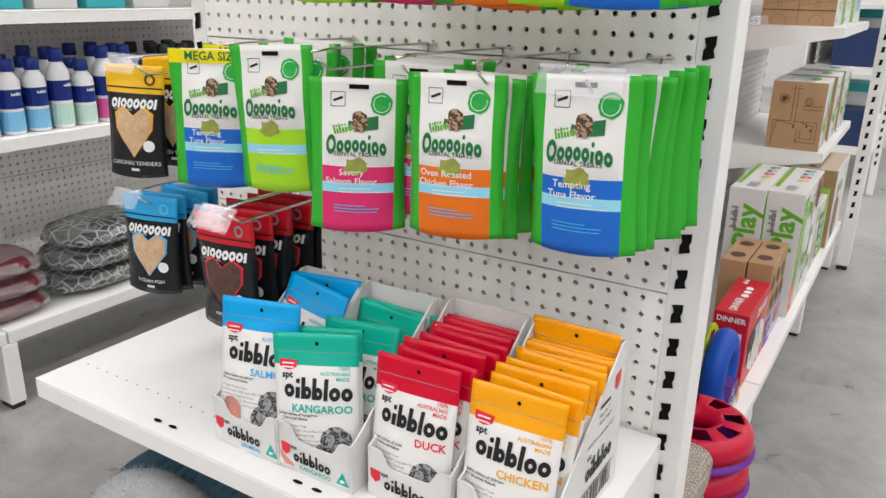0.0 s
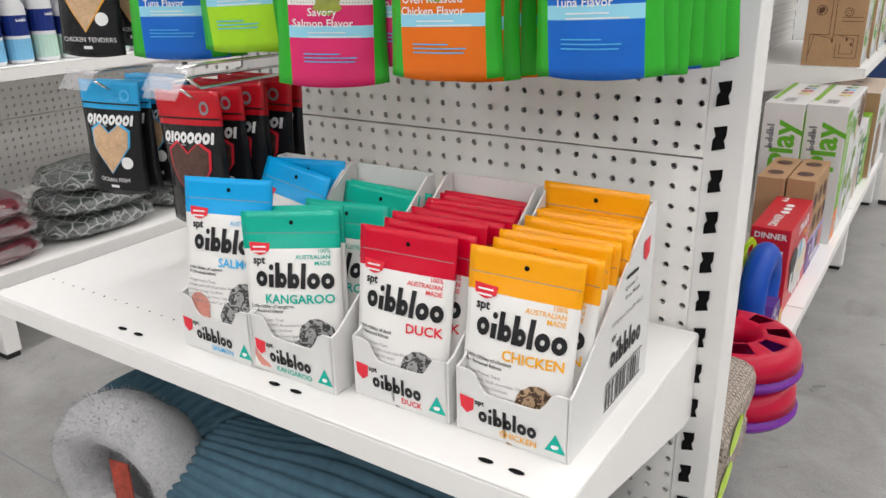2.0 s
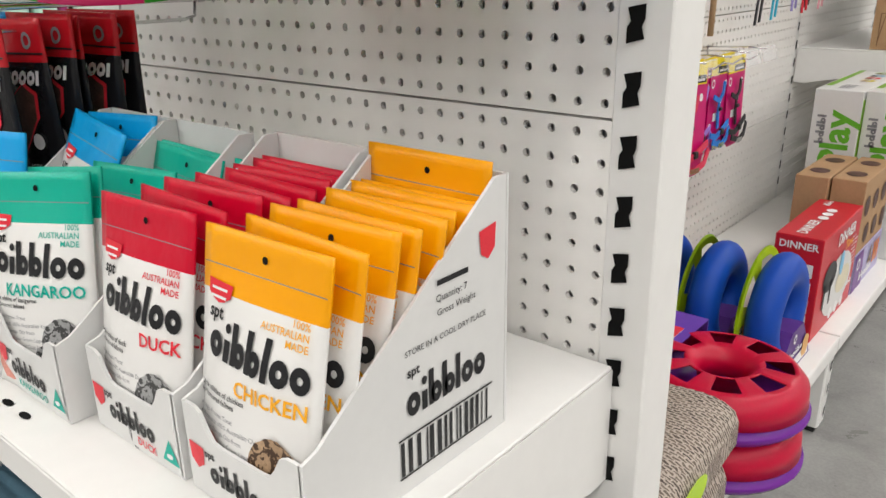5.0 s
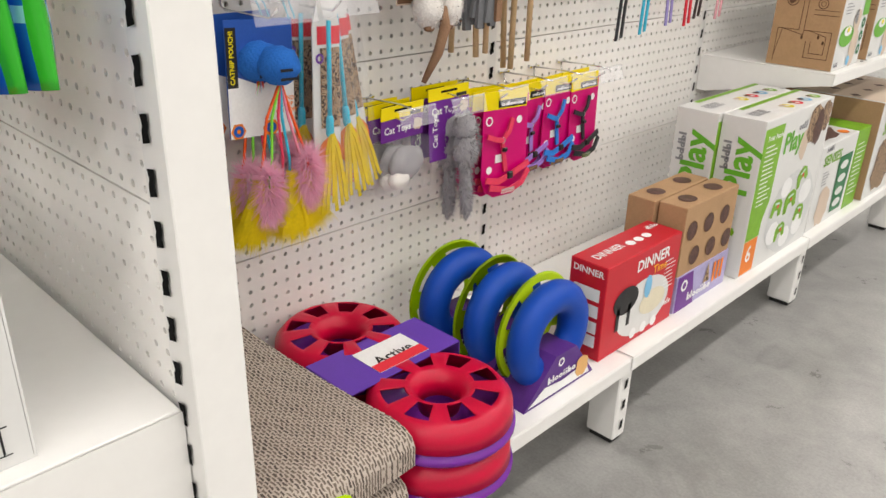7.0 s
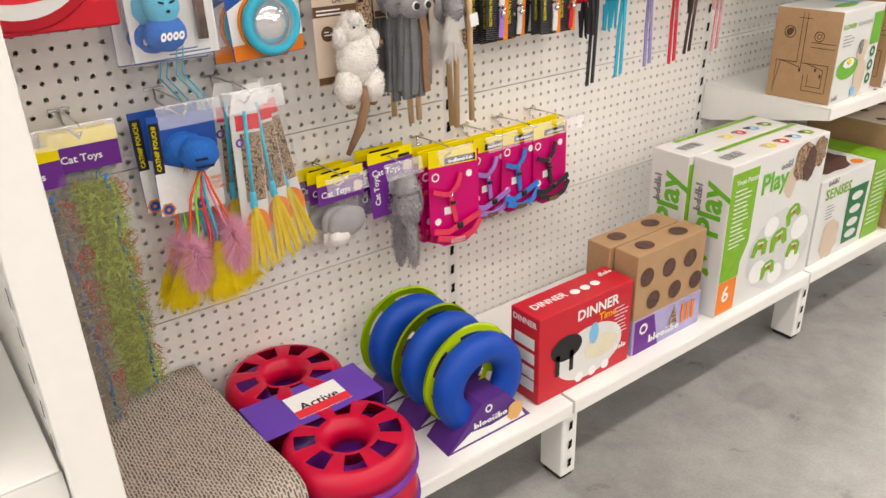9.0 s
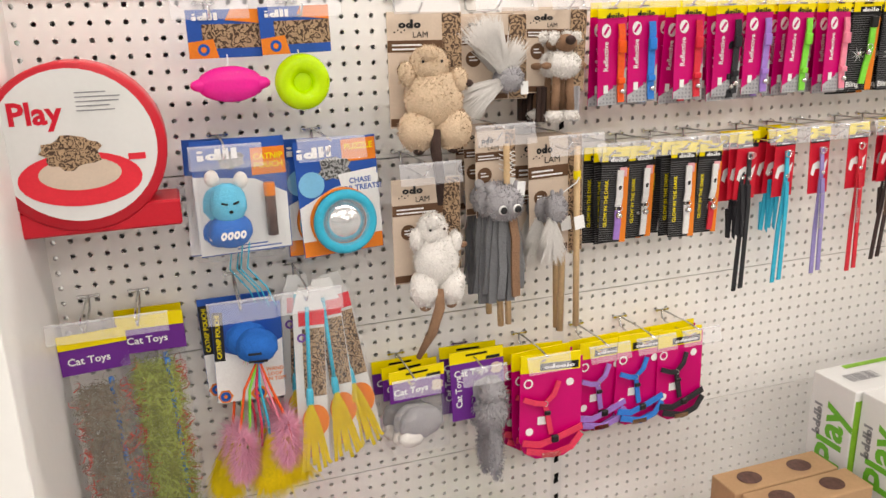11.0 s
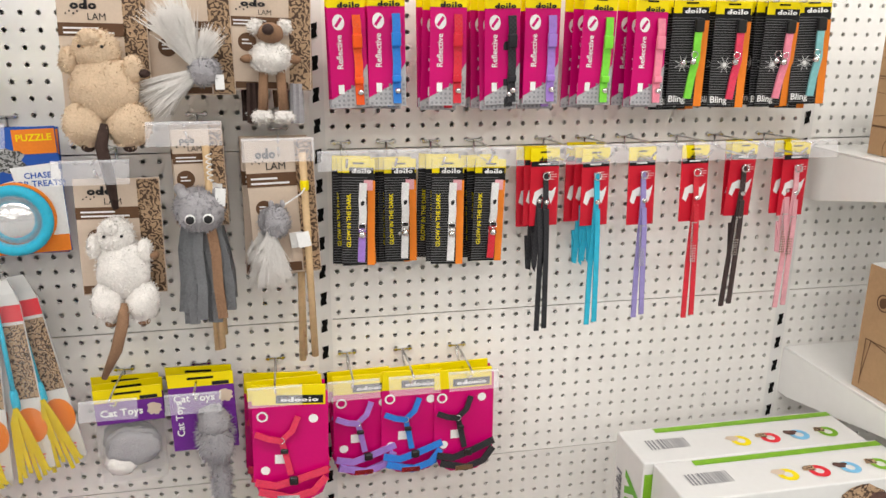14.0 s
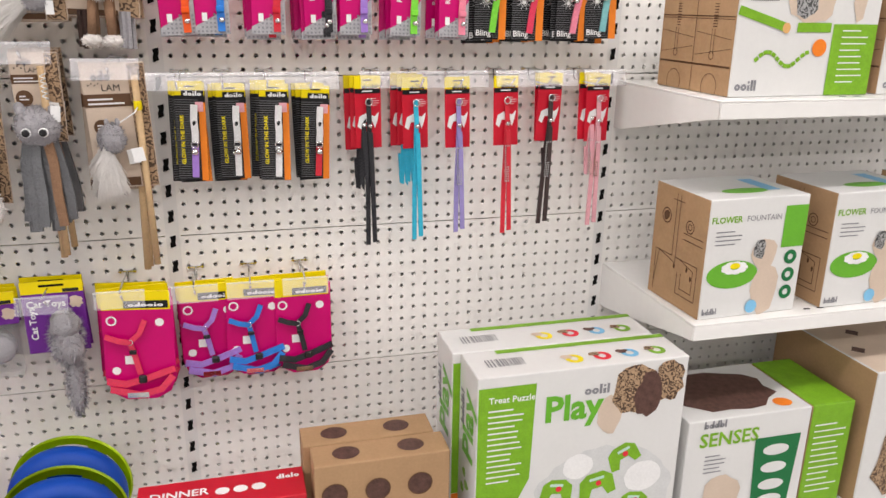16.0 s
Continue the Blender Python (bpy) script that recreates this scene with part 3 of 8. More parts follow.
def dental_bag(name_col, film, flavour, w=0.12, h=0.187, label="", mega=False):
    """A resealable treat bag with green edges, a white field and a coloured foot."""
    th = thing("treat_bag", pose(0, 0, -5), label, "treat bag", "green-edged dental treat bags")
    b, f = bag_mesh(w, h, 0.016)
    part("film", b, film, th, smooth=True)
    cx = -w * 0.02
    part("logo", bend(word(bmesh.new(), cx, h * 0.595, w * 0.62, 0.024, 8, marks="Cooooioo", arch=0.22), f), DGREEN_INK, th, "dark green maker's mark")
    part("maker", bend(word(bmesh.new(), cx - w * 0.14, h * 0.685, w * 0.2, 0.011, 6, marks="liliio", rot=14), f), GREEN_INK, th)
    part("subtitle", bend(text(bmesh.new(), "DENTAL TREATS", cx, h * 0.515, 0.0072, bold=0.015), f), INK, th)
    b = bmesh.new()
    poly(b, [(-0.013, h * 0.69), (0.0, h * 0.665), (0.024, h * 0.68), (0.024, h * 0.765), (0.012, h * 0.755), (0.004, h * 0.7), (-0.012, h * 0.735)])
    part("leaf", bend(b, f), DGREEN_INK, th)
    part("picture", bend(ell(bmesh.new(), 0.001, h * 0.725, 0.01, 0.013, wob=0.12), f, 0.0015), TABBY, th, "small tabby-brown print")
    part("treat", bend(ell(bmesh.new(), cx, h * 0.44, 0.014, 0.011, wob=0.22, seed=3), f), OLIVE_INK, th, "olive treat print")
    part("badge", bend(ell(bmesh.new(), w * 0.23, h * 0.84, 0.0135, 0.0135, n=28, wob=0.05), f), mat_green, th, "round green badge")
    part("badge_ring", bend(ring_flat(bmesh.new(), w * 0.23, h * 0.84, 0.0094, 0.0102), f, 0.0015), WHITE_INK, th)
    b = bmesh.new()
    for hw, t in ((0.0085, 0.0007),):
        for dx, dz, a, c in ((0, hw, hw * 2, t), (0, -hw, hw * 2, t), (hw, 0, t, hw * 2), (-hw, 0, t, hw * 2)):
            rect(b, -w * 0.21 + dx, h * 0.865 + dz, a, c)
    rect(b, -w * 0.21, h * 0.865, 0.012, 0.003, 0, 20)
    part("seal_mark", bend(b, f), INK, th)
    dots = bmesh.new()
    for r in range(6):
        for k in range(26):
            q = 0.0011 - 0.00014 * r
            rect(dots, -w * 0.33 + w * 0.66 * k / 25, h * 0.447 + 0.0029 * r, q, q)
    tagged(part("halftone", bend(dots, f), GREY_INK, th), kind="stuff")
    if flavour:
        part("lettering", bend(text(bmesh.new(), flavour, cx - 0.006, h * 0.365, 0.0112, bold=0.01), f), WHITE_INK, th, "white flavour name")
    part("claim_bar", bend(lines(bmesh.new(), 0.006, h * 0.287, w * 0.5, 2, 0.0042, 0.0012), f), WHITE_INK, th)
    part("small_print", bend(lines(bmesh.new(), 0, h * 0.17, w * 0.5, 3, 0.004, 0.0012), f), SKY_INK, th)
    part("hang_hole", bend(rect(bmesh.new(), 0, h * 0.945, 0.024, 0.0055), f, 0.0008), DARK, th)
    if mega:
        part("top_band", bend(rect(bmesh.new(), 0, h * 0.945, w * 0.98, h * 0.1, nx=10), f, 0.0009), YELLOW_INK, th, "yellow top band")
        part("size_lettering", bend(text(bmesh.new(), "MEGA SIZE", 0, h * 0.945, 0.0165, bold=0.02), f, 0.0014), DGREEN_INK, th)
    return th


OLIVE_INK = mat("olive_ink", (0.3, 0.33, 0.05), 0.4, var=0.25, scale=120)


mat_green = mat("fresh_green_print", (0.02, 0.4, 0.06), 0.35)
EDGE_GREEN = (0.035, 0.42, 0.03)
WH = (0.82, 0.81, 0.79)


def dental_film(name, col):
    return banded(name, [(0.048, col), (0.06, (0.3, 0.68, 0.85)), (0.081, col), (0.187, WH)], 0.24, EDGE_GREEN, 0.06, 0.74)


FLAV = {
    "tuna": ((0.01, 0.14, 0.6), "Tempting\nTuna Flavor", "blue"),
    "chicken": ((0.8, 0.17, 0.01), "Oven Roasted\nChicken Flavor", "orange"),
    "salmon": ((0.72, 0.03, 0.16), "Savory\nSalmon Flavor", "pink"),
    "catnip": ((0.38, 0.72, 0.02), "", "lime green"),
}
dental = {k: dental_bag(k, dental_film("film_" + k, c), t, label=f"green-edged dental treat bag with white field and {n} foot") for k, (c, t, n) in FLAV.items()}
rnd = random.Random(7)


def hang_row(master, x, y0, z, count, step=0.024, yaw=0.0):
    for i in range(count):
        m = pose(x + rnd.uniform(-0.004, 0.004) + i * 0.004, y0 + step * i, z + rnd.uniform(-0.004, 0.004), rnd.uniform(-3, 3), rnd.uniform(-2.5, 2.5), yaw + rnd.uniform(-5, 5))
        if i == 0 and master.matrix_basis.translation.z < -1:
            master.matrix_basis = m
        else:
            copy_thing(master, m)


hang_row(dental["tuna"], 0.364, -0.228, 0.948, 7, 0.025, 2)
hang_row(dental["chicken"], 0.206, -0.232, 0.934, 4, 0.026, 10)
hang_row(dental["salmon"], 0.066, -0.245, 0.926, 1, 0.026, 34)
hang_row(dental["salmon"], 0.118, -0.19, 0.942, 3, 0.028, 12)
hang_row(dental["catnip"], -0.066, -0.238, 0.954, 5, 0.024, 14)
mega = dental_bag("mega", bpy.data.materials["film_tuna"], "Tempting\nTuna Flavor", 0.128, 0.19, "large green-edged dental treat bag with yellow top band", True)
hang_row(mega, -0.196, -0.232, 0.94, 3, 0.026, 24)
for k, x in (("salmon", 0.115), ("chicken", 0.245), ("tuna", 0.385), ("catnip", 0.02), ("catnip", 0.30)):
    hang_row(dental[k], x, -0.24, 1.2, 4, 0.03, 0)
for x in (-0.1375, 0.0125, 0.1375, 0.2375, 0.3625):
    peg_hook(pose(x, 0, S_A + 0.3125), 0.25, (0.09, 0.03) if x > 0.3 else None)
    peg_hook(pose(x, 0, S_A + 0.5625), 0.25, None)


def meat_bag(tint, title, w, h, treat, tname):
    """A black zip bag with a coloured top, a heart window and white lettering."""
    th = thing("treat_bag", pose(0, 0, -5), f"glossy black zip bag of treats with {tname} top", "treat bag", "black zip bags of treats")
    film = banded("film_black_" + tname, [(h * 0.75, (0.012, 0.012, 0.014)), (h, tint)], 0.22, None, wrinkle=0.35)
    b, f = bag_mesh(w, h, 0.012)
    part("film", b, film, th, smooth=True)
    part("logo", bend(word(bmesh.new(), 0, h * 0.66, w * 0.78, 0.0145, 8, marks="rlrrrrrl", slant=0.15), f), WHITE_INK, th, "white maker's mark")
    heart = [(0.0, 0.18), (0.28, 0.42), (0.3, 0.56), (0.16, 0.62), (0.0, 0.54), (-0.16, 0.62), (-0.3, 0.56), (-0.28, 0.42)]
    part("heart_rim", bend(poly(bmesh.new(), [(a * w * 1.1, (c * 1.06 - 0.02) * h) for a, c in heart]), f), {"red": RED_INK, "blue": SKY_INK, "yellow": AMBER_INK}[tname], th)
    part("window", bend(poly(bmesh.new(), [(a * w, c * h) for a, c in heart]), f, 0.0016), treat, th, "heart-shaped window showing the treats")
    part("badge", bend(ell(bmesh.new(), w * 0.25, h * 0.28, 0.0085, 0.0085), f, 0.0022), WHITE_INK, th, "round white badge")
    part("lettering", bend(text(bmesh.new(), title, 0, h * 0.115, 0.0085), f), WHITE_INK, th)
    part("zip_seal", bend(ring_flat(bmesh.new(), w * 0.26, h * 0.875, 0.005, 0.0085), f, 0.001), {"red": GREY_INK, "blue": SKY_INK, "yellow": BROWN_INK}[tname], th)
    part("claim", bend(lines(bmesh.new(), -w * 0.1, h * 0.605, w * 0.5, 1, 0.003, 0.0022), f), GREY_INK, th)
    part("weight", bend(rect(bmesh.new(), 0, h * 0.055, w * 0.14, 0.004), f), WHITE_INK, th)
    part("zip", bend(rect(bmesh.new(), 0, h * 0.8, w * 0.96, 0.002, nx=8), f, 0.001), BLACK_CARD, th)
    return th


YEL, BLU, RED3 = (0.85, 0.5, 0.01), (0.03, 0.36, 0.7), (0.55, 0.01, 0.02)
mb = meat_bag(YEL, "CHICKEN TENDERS", 0.09, 0.162, TANMEAT, "yellow")
hang_row(mb, -0.338, -0.26, 0.94, 1, 0.05, 22)
hang_row(mb, -0.318, -0.2, 0.945, 1, 0.05, 20)
hang_row(mb, -0.288, -0.15, 0.948, 1, 0.05, 10)
mb = meat_bag(BLU, "OCEAN FISH", 0.095, 0.155, TANMEAT, "blue")
hang_row(mb, -0.345, -0.25, 0.742, 1, 0.05, 14)
for a, c in ((-0.343, -0.222), (-0.34, -0.19), (-0.338, -0.16)):
    hang_row(mb, a, c, 0.745, 1, 0.05, 8)
mb = meat_bag(RED3, "LIVER SLICES", 0.118, 0.172, DARKMEAT_AND_HOLE, "red")
hang_row(mb, -0.17, -0.25, 0.726, 1, 0.05, 2)
for a, c in ((-0.17, -0.212), (-0.168, -0.194), (-0.17, -0.178), (-0.166, -0.15), (-0.164, -0.125)):
    hang_row(mb, a, c, 0.732, 1, 0.05, 6)
peg_hook(pose(-0.3, 0, S_A + 0.2875), 0.28, (0.07, 0.03), tilt=40)
peg_hook(pose(-0.3375, 0, S_A + 0.0875), 0.27, (0.06, 0.03), tilt=40)
peg_hook(pose(-0.1625, 0, S_A + 0.0875), 0.27, (0.06, 0.03), tilt=40)
peg_hook(pose(-0.0875, 0, S_A + 0.1125), 0.32, (0.06, 0.035), tilt=40)


# ---- display trays with snack pouches ----
def snack_pouch(tint, ink, name, pic, treat):
    w, h = 0.117, 0.179
    th = thing("snack_pouch", pose(0, 0, -5), f"white snack pouch with a {name} top standing in its tray", "pouch", "white snack pouches in trays")
    film = banded("film_white_" + name, [(h * 0.765, WH), (h, tint)], 0.3, None, wrinkle=0.2)
    b, f = bag_mesh(w, h, 0.011, waist=0.03, crease=0.0011)
    part("film", b, film, th, smooth=True)
    part("logo", bend(word(bmesh.new(), 0.004, h * 0.6, w * 0.8, 0.028, 7, marks="oibbloo", rot=-2), f), INK, th, "chunky black maker's mark")
    part("maker", bend(text(bmesh.new(), "spt", -0.038, h * 0.695, 0.0125, bold=0.025), f), INK, th)
    fl = {"amber": "CHICKEN", "red": "DUCK", "teal": "KANGAROO", "sky blue": "SALMON"}[name]
    part("flavour", bend(text(bmesh.new(), fl, 0.05, h * 0.452, 0.0142, bold=0.02, align="RIGHT"), f), ink, th, "coloured flavour name")
    part("claim", bend(text(bmesh.new(), "100%\nAUSTRALIAN\nMADE", 0.047, h * 0.712, 0.0068, bold=0.01, align="RIGHT"), f), ink, th)
    b = bmesh.new()
    poly(b, [(-0.05, h * 0.81), (-0.024, h * 0.8), (-0.025, h * 0.755), (-0.031, h * 0.735), (-0.037, h * 0.728), (-0.043, h * 0.737), (-0.049, h * 0.758)])
    part("badge", bend(b, f, 0.001), RED_INK, th, "red shield badge")
    part("badge_mark", bend(lines(bmesh.new(), -0.037, h * 0.778, 0.017, 2, 0.0052, 0.0018, seed=2), f, 0.0015), WHITE_INK, th)
    part("tagline", bend(text(bmesh.new(), f"Little nibbles of {fl.lower()}\nfor favoured felines", -0.052, h * 0.392, 0.0054, bold=0.012, align="LEFT"), f), INK, th)
    b = bmesh.new()
    for k, row in enumerate(("Single Protein Treat", f"Made with 100% Australian {fl.title()}", "Added Omega Oils from", "Flaxseed oil plus Green Lipped", "Mussel for Skin and Coat Health")):
        text(b, row, -0.048, h * 0.322 - 0.006 * k, 0.0047, align="LEFT")
        ell(b, -0.051, h * 0.322 - 0.006 * k, 0.0011, 0.0011, n=6)
    part("small_print", bend(b, f), GREY_INK, th)
    part("treat", bend(ell(bmesh.new(), -0.036, h * 0.125, 0.0165, 0.021, wob=0.06), f), MEAT, th, "picture of a pink treat")
    b = bmesh.new()
    ell(b, 0.022, h * 0.07, 0.026, 0.03, n=26, wob=0.05)
    part("picture", bend(b, f, 0.0012), pic, th, "rounded furry-looking print")
    b = bmesh.new()
    ell(b, 0.028, h * 0.225, 0.0215, 0.0185, n=26, wob=0.06, seed=4)
    part("upper_picture", bend(b, f, 0.0016), pic, th)
    part("punch_hole", bend(ell(bmesh.new(), 0.002, h * 0.925, 0.0026, 0.0026, n=12), f, 0.0008), DARK, th)
    part("seal_line", bend(rect(bmesh.new(), 0, h * 0.862, w * 0.97, 0.0007, nx=10), f, 0.0005), GREY_INK, th)
    return th


def display_tray(m, w, word_text, ink, label):
    d, h0, h1 = 0.2, 0.068, 0.199
    th = thing("display_tray", m, label, "display tray", "card display trays on the shelf")
    part("base", box(-w / 2, w / 2, 0, d, 0, 0.002), CARTON_WHITE, th)
    part("back_panel", box(-w / 2, w / 2, d - 0.0025, d, 0.002, h1), CARTON_WHITE, th)
    for x in (-w / 2, w / 2 - 0.0025):
        b = bmesh.new()
        pr = [(0, 0.002), (d - 0.003, 0.002), (d - 0.003, h1), (d - 0.016, h1), (0.012, h0 + 0.004), (0, h0)]
        lft, rgt = [b.verts.new((x, y, z)) for y, z in pr], [b.verts.new((x + 0.0025, y, z)) for y, z in pr]
        b.faces.new(lft), b.faces.new(rgt[::-1])
        for i in range(len(pr)):
            j = (i + 1) % len(pr)
            b.faces.new((lft[j], lft[i], rgt[i], rgt[j]))
        bmesh.ops.recalc_face_normals(b, faces=b.faces)
        part("side_panel", b, CARTON_WHITE, th)
    # front with a dipped edge
    b = bmesh.new()
    n = 20
    tops = []
    for i in range(n + 1):
        u = -1 + 2 * i / n
        tops.append((u * (w / 2 - 0.003), h0 - 0.022 * (1 / (1 + math.exp(-(0.62 - abs(u)) * 22)))))
    fr = [b.verts.new((x, -0.0005, 0.002)) for x, _ in tops], [b.verts.new((x, -0.0005, z)) for x, z in tops], [b.verts.new((x, 0.002, z)) for x, z in tops], [b.verts.new((x, 0.002, 0.002)) for x, _ in tops]
    for r0, r1 in zip(fr, fr[1:]):
        for i in range(n):
            b.faces.new((r0[i], r0[i + 1], r1[i + 1], r1[i]))
    part("front_panel", b, CARTON_WHITE, th)
    part("maker", text(bmesh.new(), "spt", -0.034, 0.036, 0.0085, -0.0012, bold=0.025), INK, th)
    part("logo", word(bmesh.new(), -0.004, 0.025, w * 0.52, 0.0185, 7, -0.0012, marks="oibbloo"), INK, th, "chunky black maker's mark")
    part("flavour", text(bmesh.new(), word_text, w * 0.23, 0.0095, 0.0092, -0.0012, bold=0.015, align="RIGHT"), ink, th)
    b = bmesh.new()
    poly(b, [(-0.056, 0.04), (-0.04, 0.0385), (-0.041, 0.026), (-0.048, 0.021), (-0.055, 0.027)], -0.0012)
    part("badge", b, RED_INK, th, "red shield badge")
    b = bmesh.new()
    poly(b, [(0.036, 0.009), (0.057, 0.009), (0.0465, 0.028)], -0.0012)
    part("emblem", b, TEAL_INK, th, "green triangle emblem")
    part("emblem_mark", ell(bmesh.new(), 0.0465, 0.0145, 0.0042, 0.0024, -0.0016, 10, 0.2), WHITE_INK, th)
    # right side print
    b = bmesh.new()
    word(b, 0.13, 0.07, 0.085, 0.027, 7, marks="oibbloo")
    text(b, "spt", 0.095, 0.089, 0.01, bold=0.02)
    barcode(b, 0.13, 0.028, 0.095, 0.026)
    ring = [(0.079, 0.013), (0.181, 0.013), (0.181, 0.0145), (0.079, 0.0145)]
    poly(b, ring)
    poly(b, [(x, z + 0.0295) for x, z in ring])
    text(b, "STORE IN A COOL DRY PLACE", 0.13, 0.103, 0.0062)
    text(b, "Quantity: 7", 0.135, 0.131, 0.0072)
    text(b, "Gross Weight", 0.14, 0.121, 0.0072)
    lines(b, 0.145, 0.142, 0.05, 1, 0.009, 0.004)
    part("side_print", b, INK, th, "black lettering and a barcode").matrix_basis = pose(w / 2 + 0.0008, 0, 0, 0, 0, 90)
    b = poly(bmesh.new(), [(0.165, 0.165), (0.184, 0.168), (0.183, 0.15), (0.175, 0.143), (0.167, 0.148)])
    part("side_badge", b, RED_INK, th).matrix_basis = pose(w / 2 + 0.0008, 0, 0, 0, 0, 90)
    return th


# tray centre, width, flavour, tint and its pouches as (across, depth, raised, lean back, roll, turn)
TRAYS = [
    (-0.045, 0.118, "SALMON", "sky blue", (0.0, 0.36, 0.78), SKY_INK, TABBY_GREY,
     [(0.006, 0.016, 0.026, -11, -1, 14), (-0.014, 0.085, 0.03, -22, 6, -6), (0.012, 0.135, 0.024, -14, -3, 4), (0.0, 0.17, 0.0, -4, 0, 0)]),
    (0.074, 0.12, "KANGAROO", "teal", (0.0, 0.42, 0.3), TEAL_INK, TABBY_GREY,
     [(-0.008, 0.018, 0.002, -11, -4, 20), (-0.012, 0.036, 0.002, -11, -6, 12), (-0.002, 0.066, 0.0, -19, -2, 6), (-0.004, 0.118, 0.006, -17, 1, -4), (0.004, 0.158, 0.0, -6, 2, 2)]),
    (0.208, 0.12, "DUCK", "red", (0.6, 0.0, 0.025), RED_INK, TABBY_GREY,
     [(-0.008, 0.01, 0.0, -10, -1, 2), (-0.002, 0.034, 0.0, -9, 0, -3), (-0.004, 0.056, 0.002, -12, -1, 3), (-0.002, 0.078, 0.0, -11, 1, 0), (-0.002, 0.1, 0.0, -13, 0, -2), (-0.002, 0.122, 0.0, -11, -1, 2), (-0.002, 0.142, 0.0, -9, 1, 0), (0.0, 0.162, 0.0, -6, 0, 1)]),
    (0.337, 0.121, "CHICKEN", "amber", (0.92, 0.38, 0.0), AMBER_INK, TABBY,
     [(-0.006, 0.01, 0.0, -10, 0, 2), (0.0, 0.036, 0.0, -8, 1, -2), (-0.002, 0.058, 0.002, -11, 0, 3), (-0.001, 0.08, 0.0, -10, 0, 0), (-0.002, 0.1, 0.003, -11, 1, -2), (-0.001, 0.12, 0.0, -9, -1, 2), (-0.001, 0.138, 0.002, -8, 0, 0), (0.0, 0.155, 0.0, -6, 0, 1), (-0.002, 0.176, 0.026, -3, 0, 0)]),
]
for cx, w, wd, nm, tint, ink, pic, stand in TRAYS:
    front = {"SALMON": -0.357, "KANGAROO": -0.354, "DUCK": -0.338, "CHICKEN": -0.337}[wd]
    display_tray(pose(cx, front, 0.6085), w, wd, ink, f"white card tray of {nm} topped pouches on the shelf")
    sp = snack_pouch(tint, ink, nm, pic, MEAT)
    for i, (dx, dy, up, lean, roll, turn) in enumerate(stand):
        m = pose(cx + (dx if wd == "SALMON" else dx), front + dy, 0.6125 + max(up, 0.0), lean, roll, turn)
        if i == 0:
            sp.matrix_basis = m
        else:
            copy_thing(sp, m)


# ---- cat beds under the shelf ----
def cord_mat():
    return mat("slate_blue_corduroy", (0.06, 0.125, 0.17), 0.9, var=0.2, scale=8, bump=0.4, bscale=900)


CORD, PLUSH = cord_mat(), mat("pale_grey_plush", (0.42, 0.42, 0.43), 0.95, var=0.2, scale=25, bump=0.6, bscale=250)
# rim plush again, darkened in colour for the shade inside the tunnel
PLUSH_IN = mat("shaded_plush_lining", (0.16, 0.16, 0.17), 0.95, var=0.2, scale=25)
RED_TAG = mat("printed_red_tag", (0.35, 0.05, 0.03), 0.4, var=0.6, scale=60)


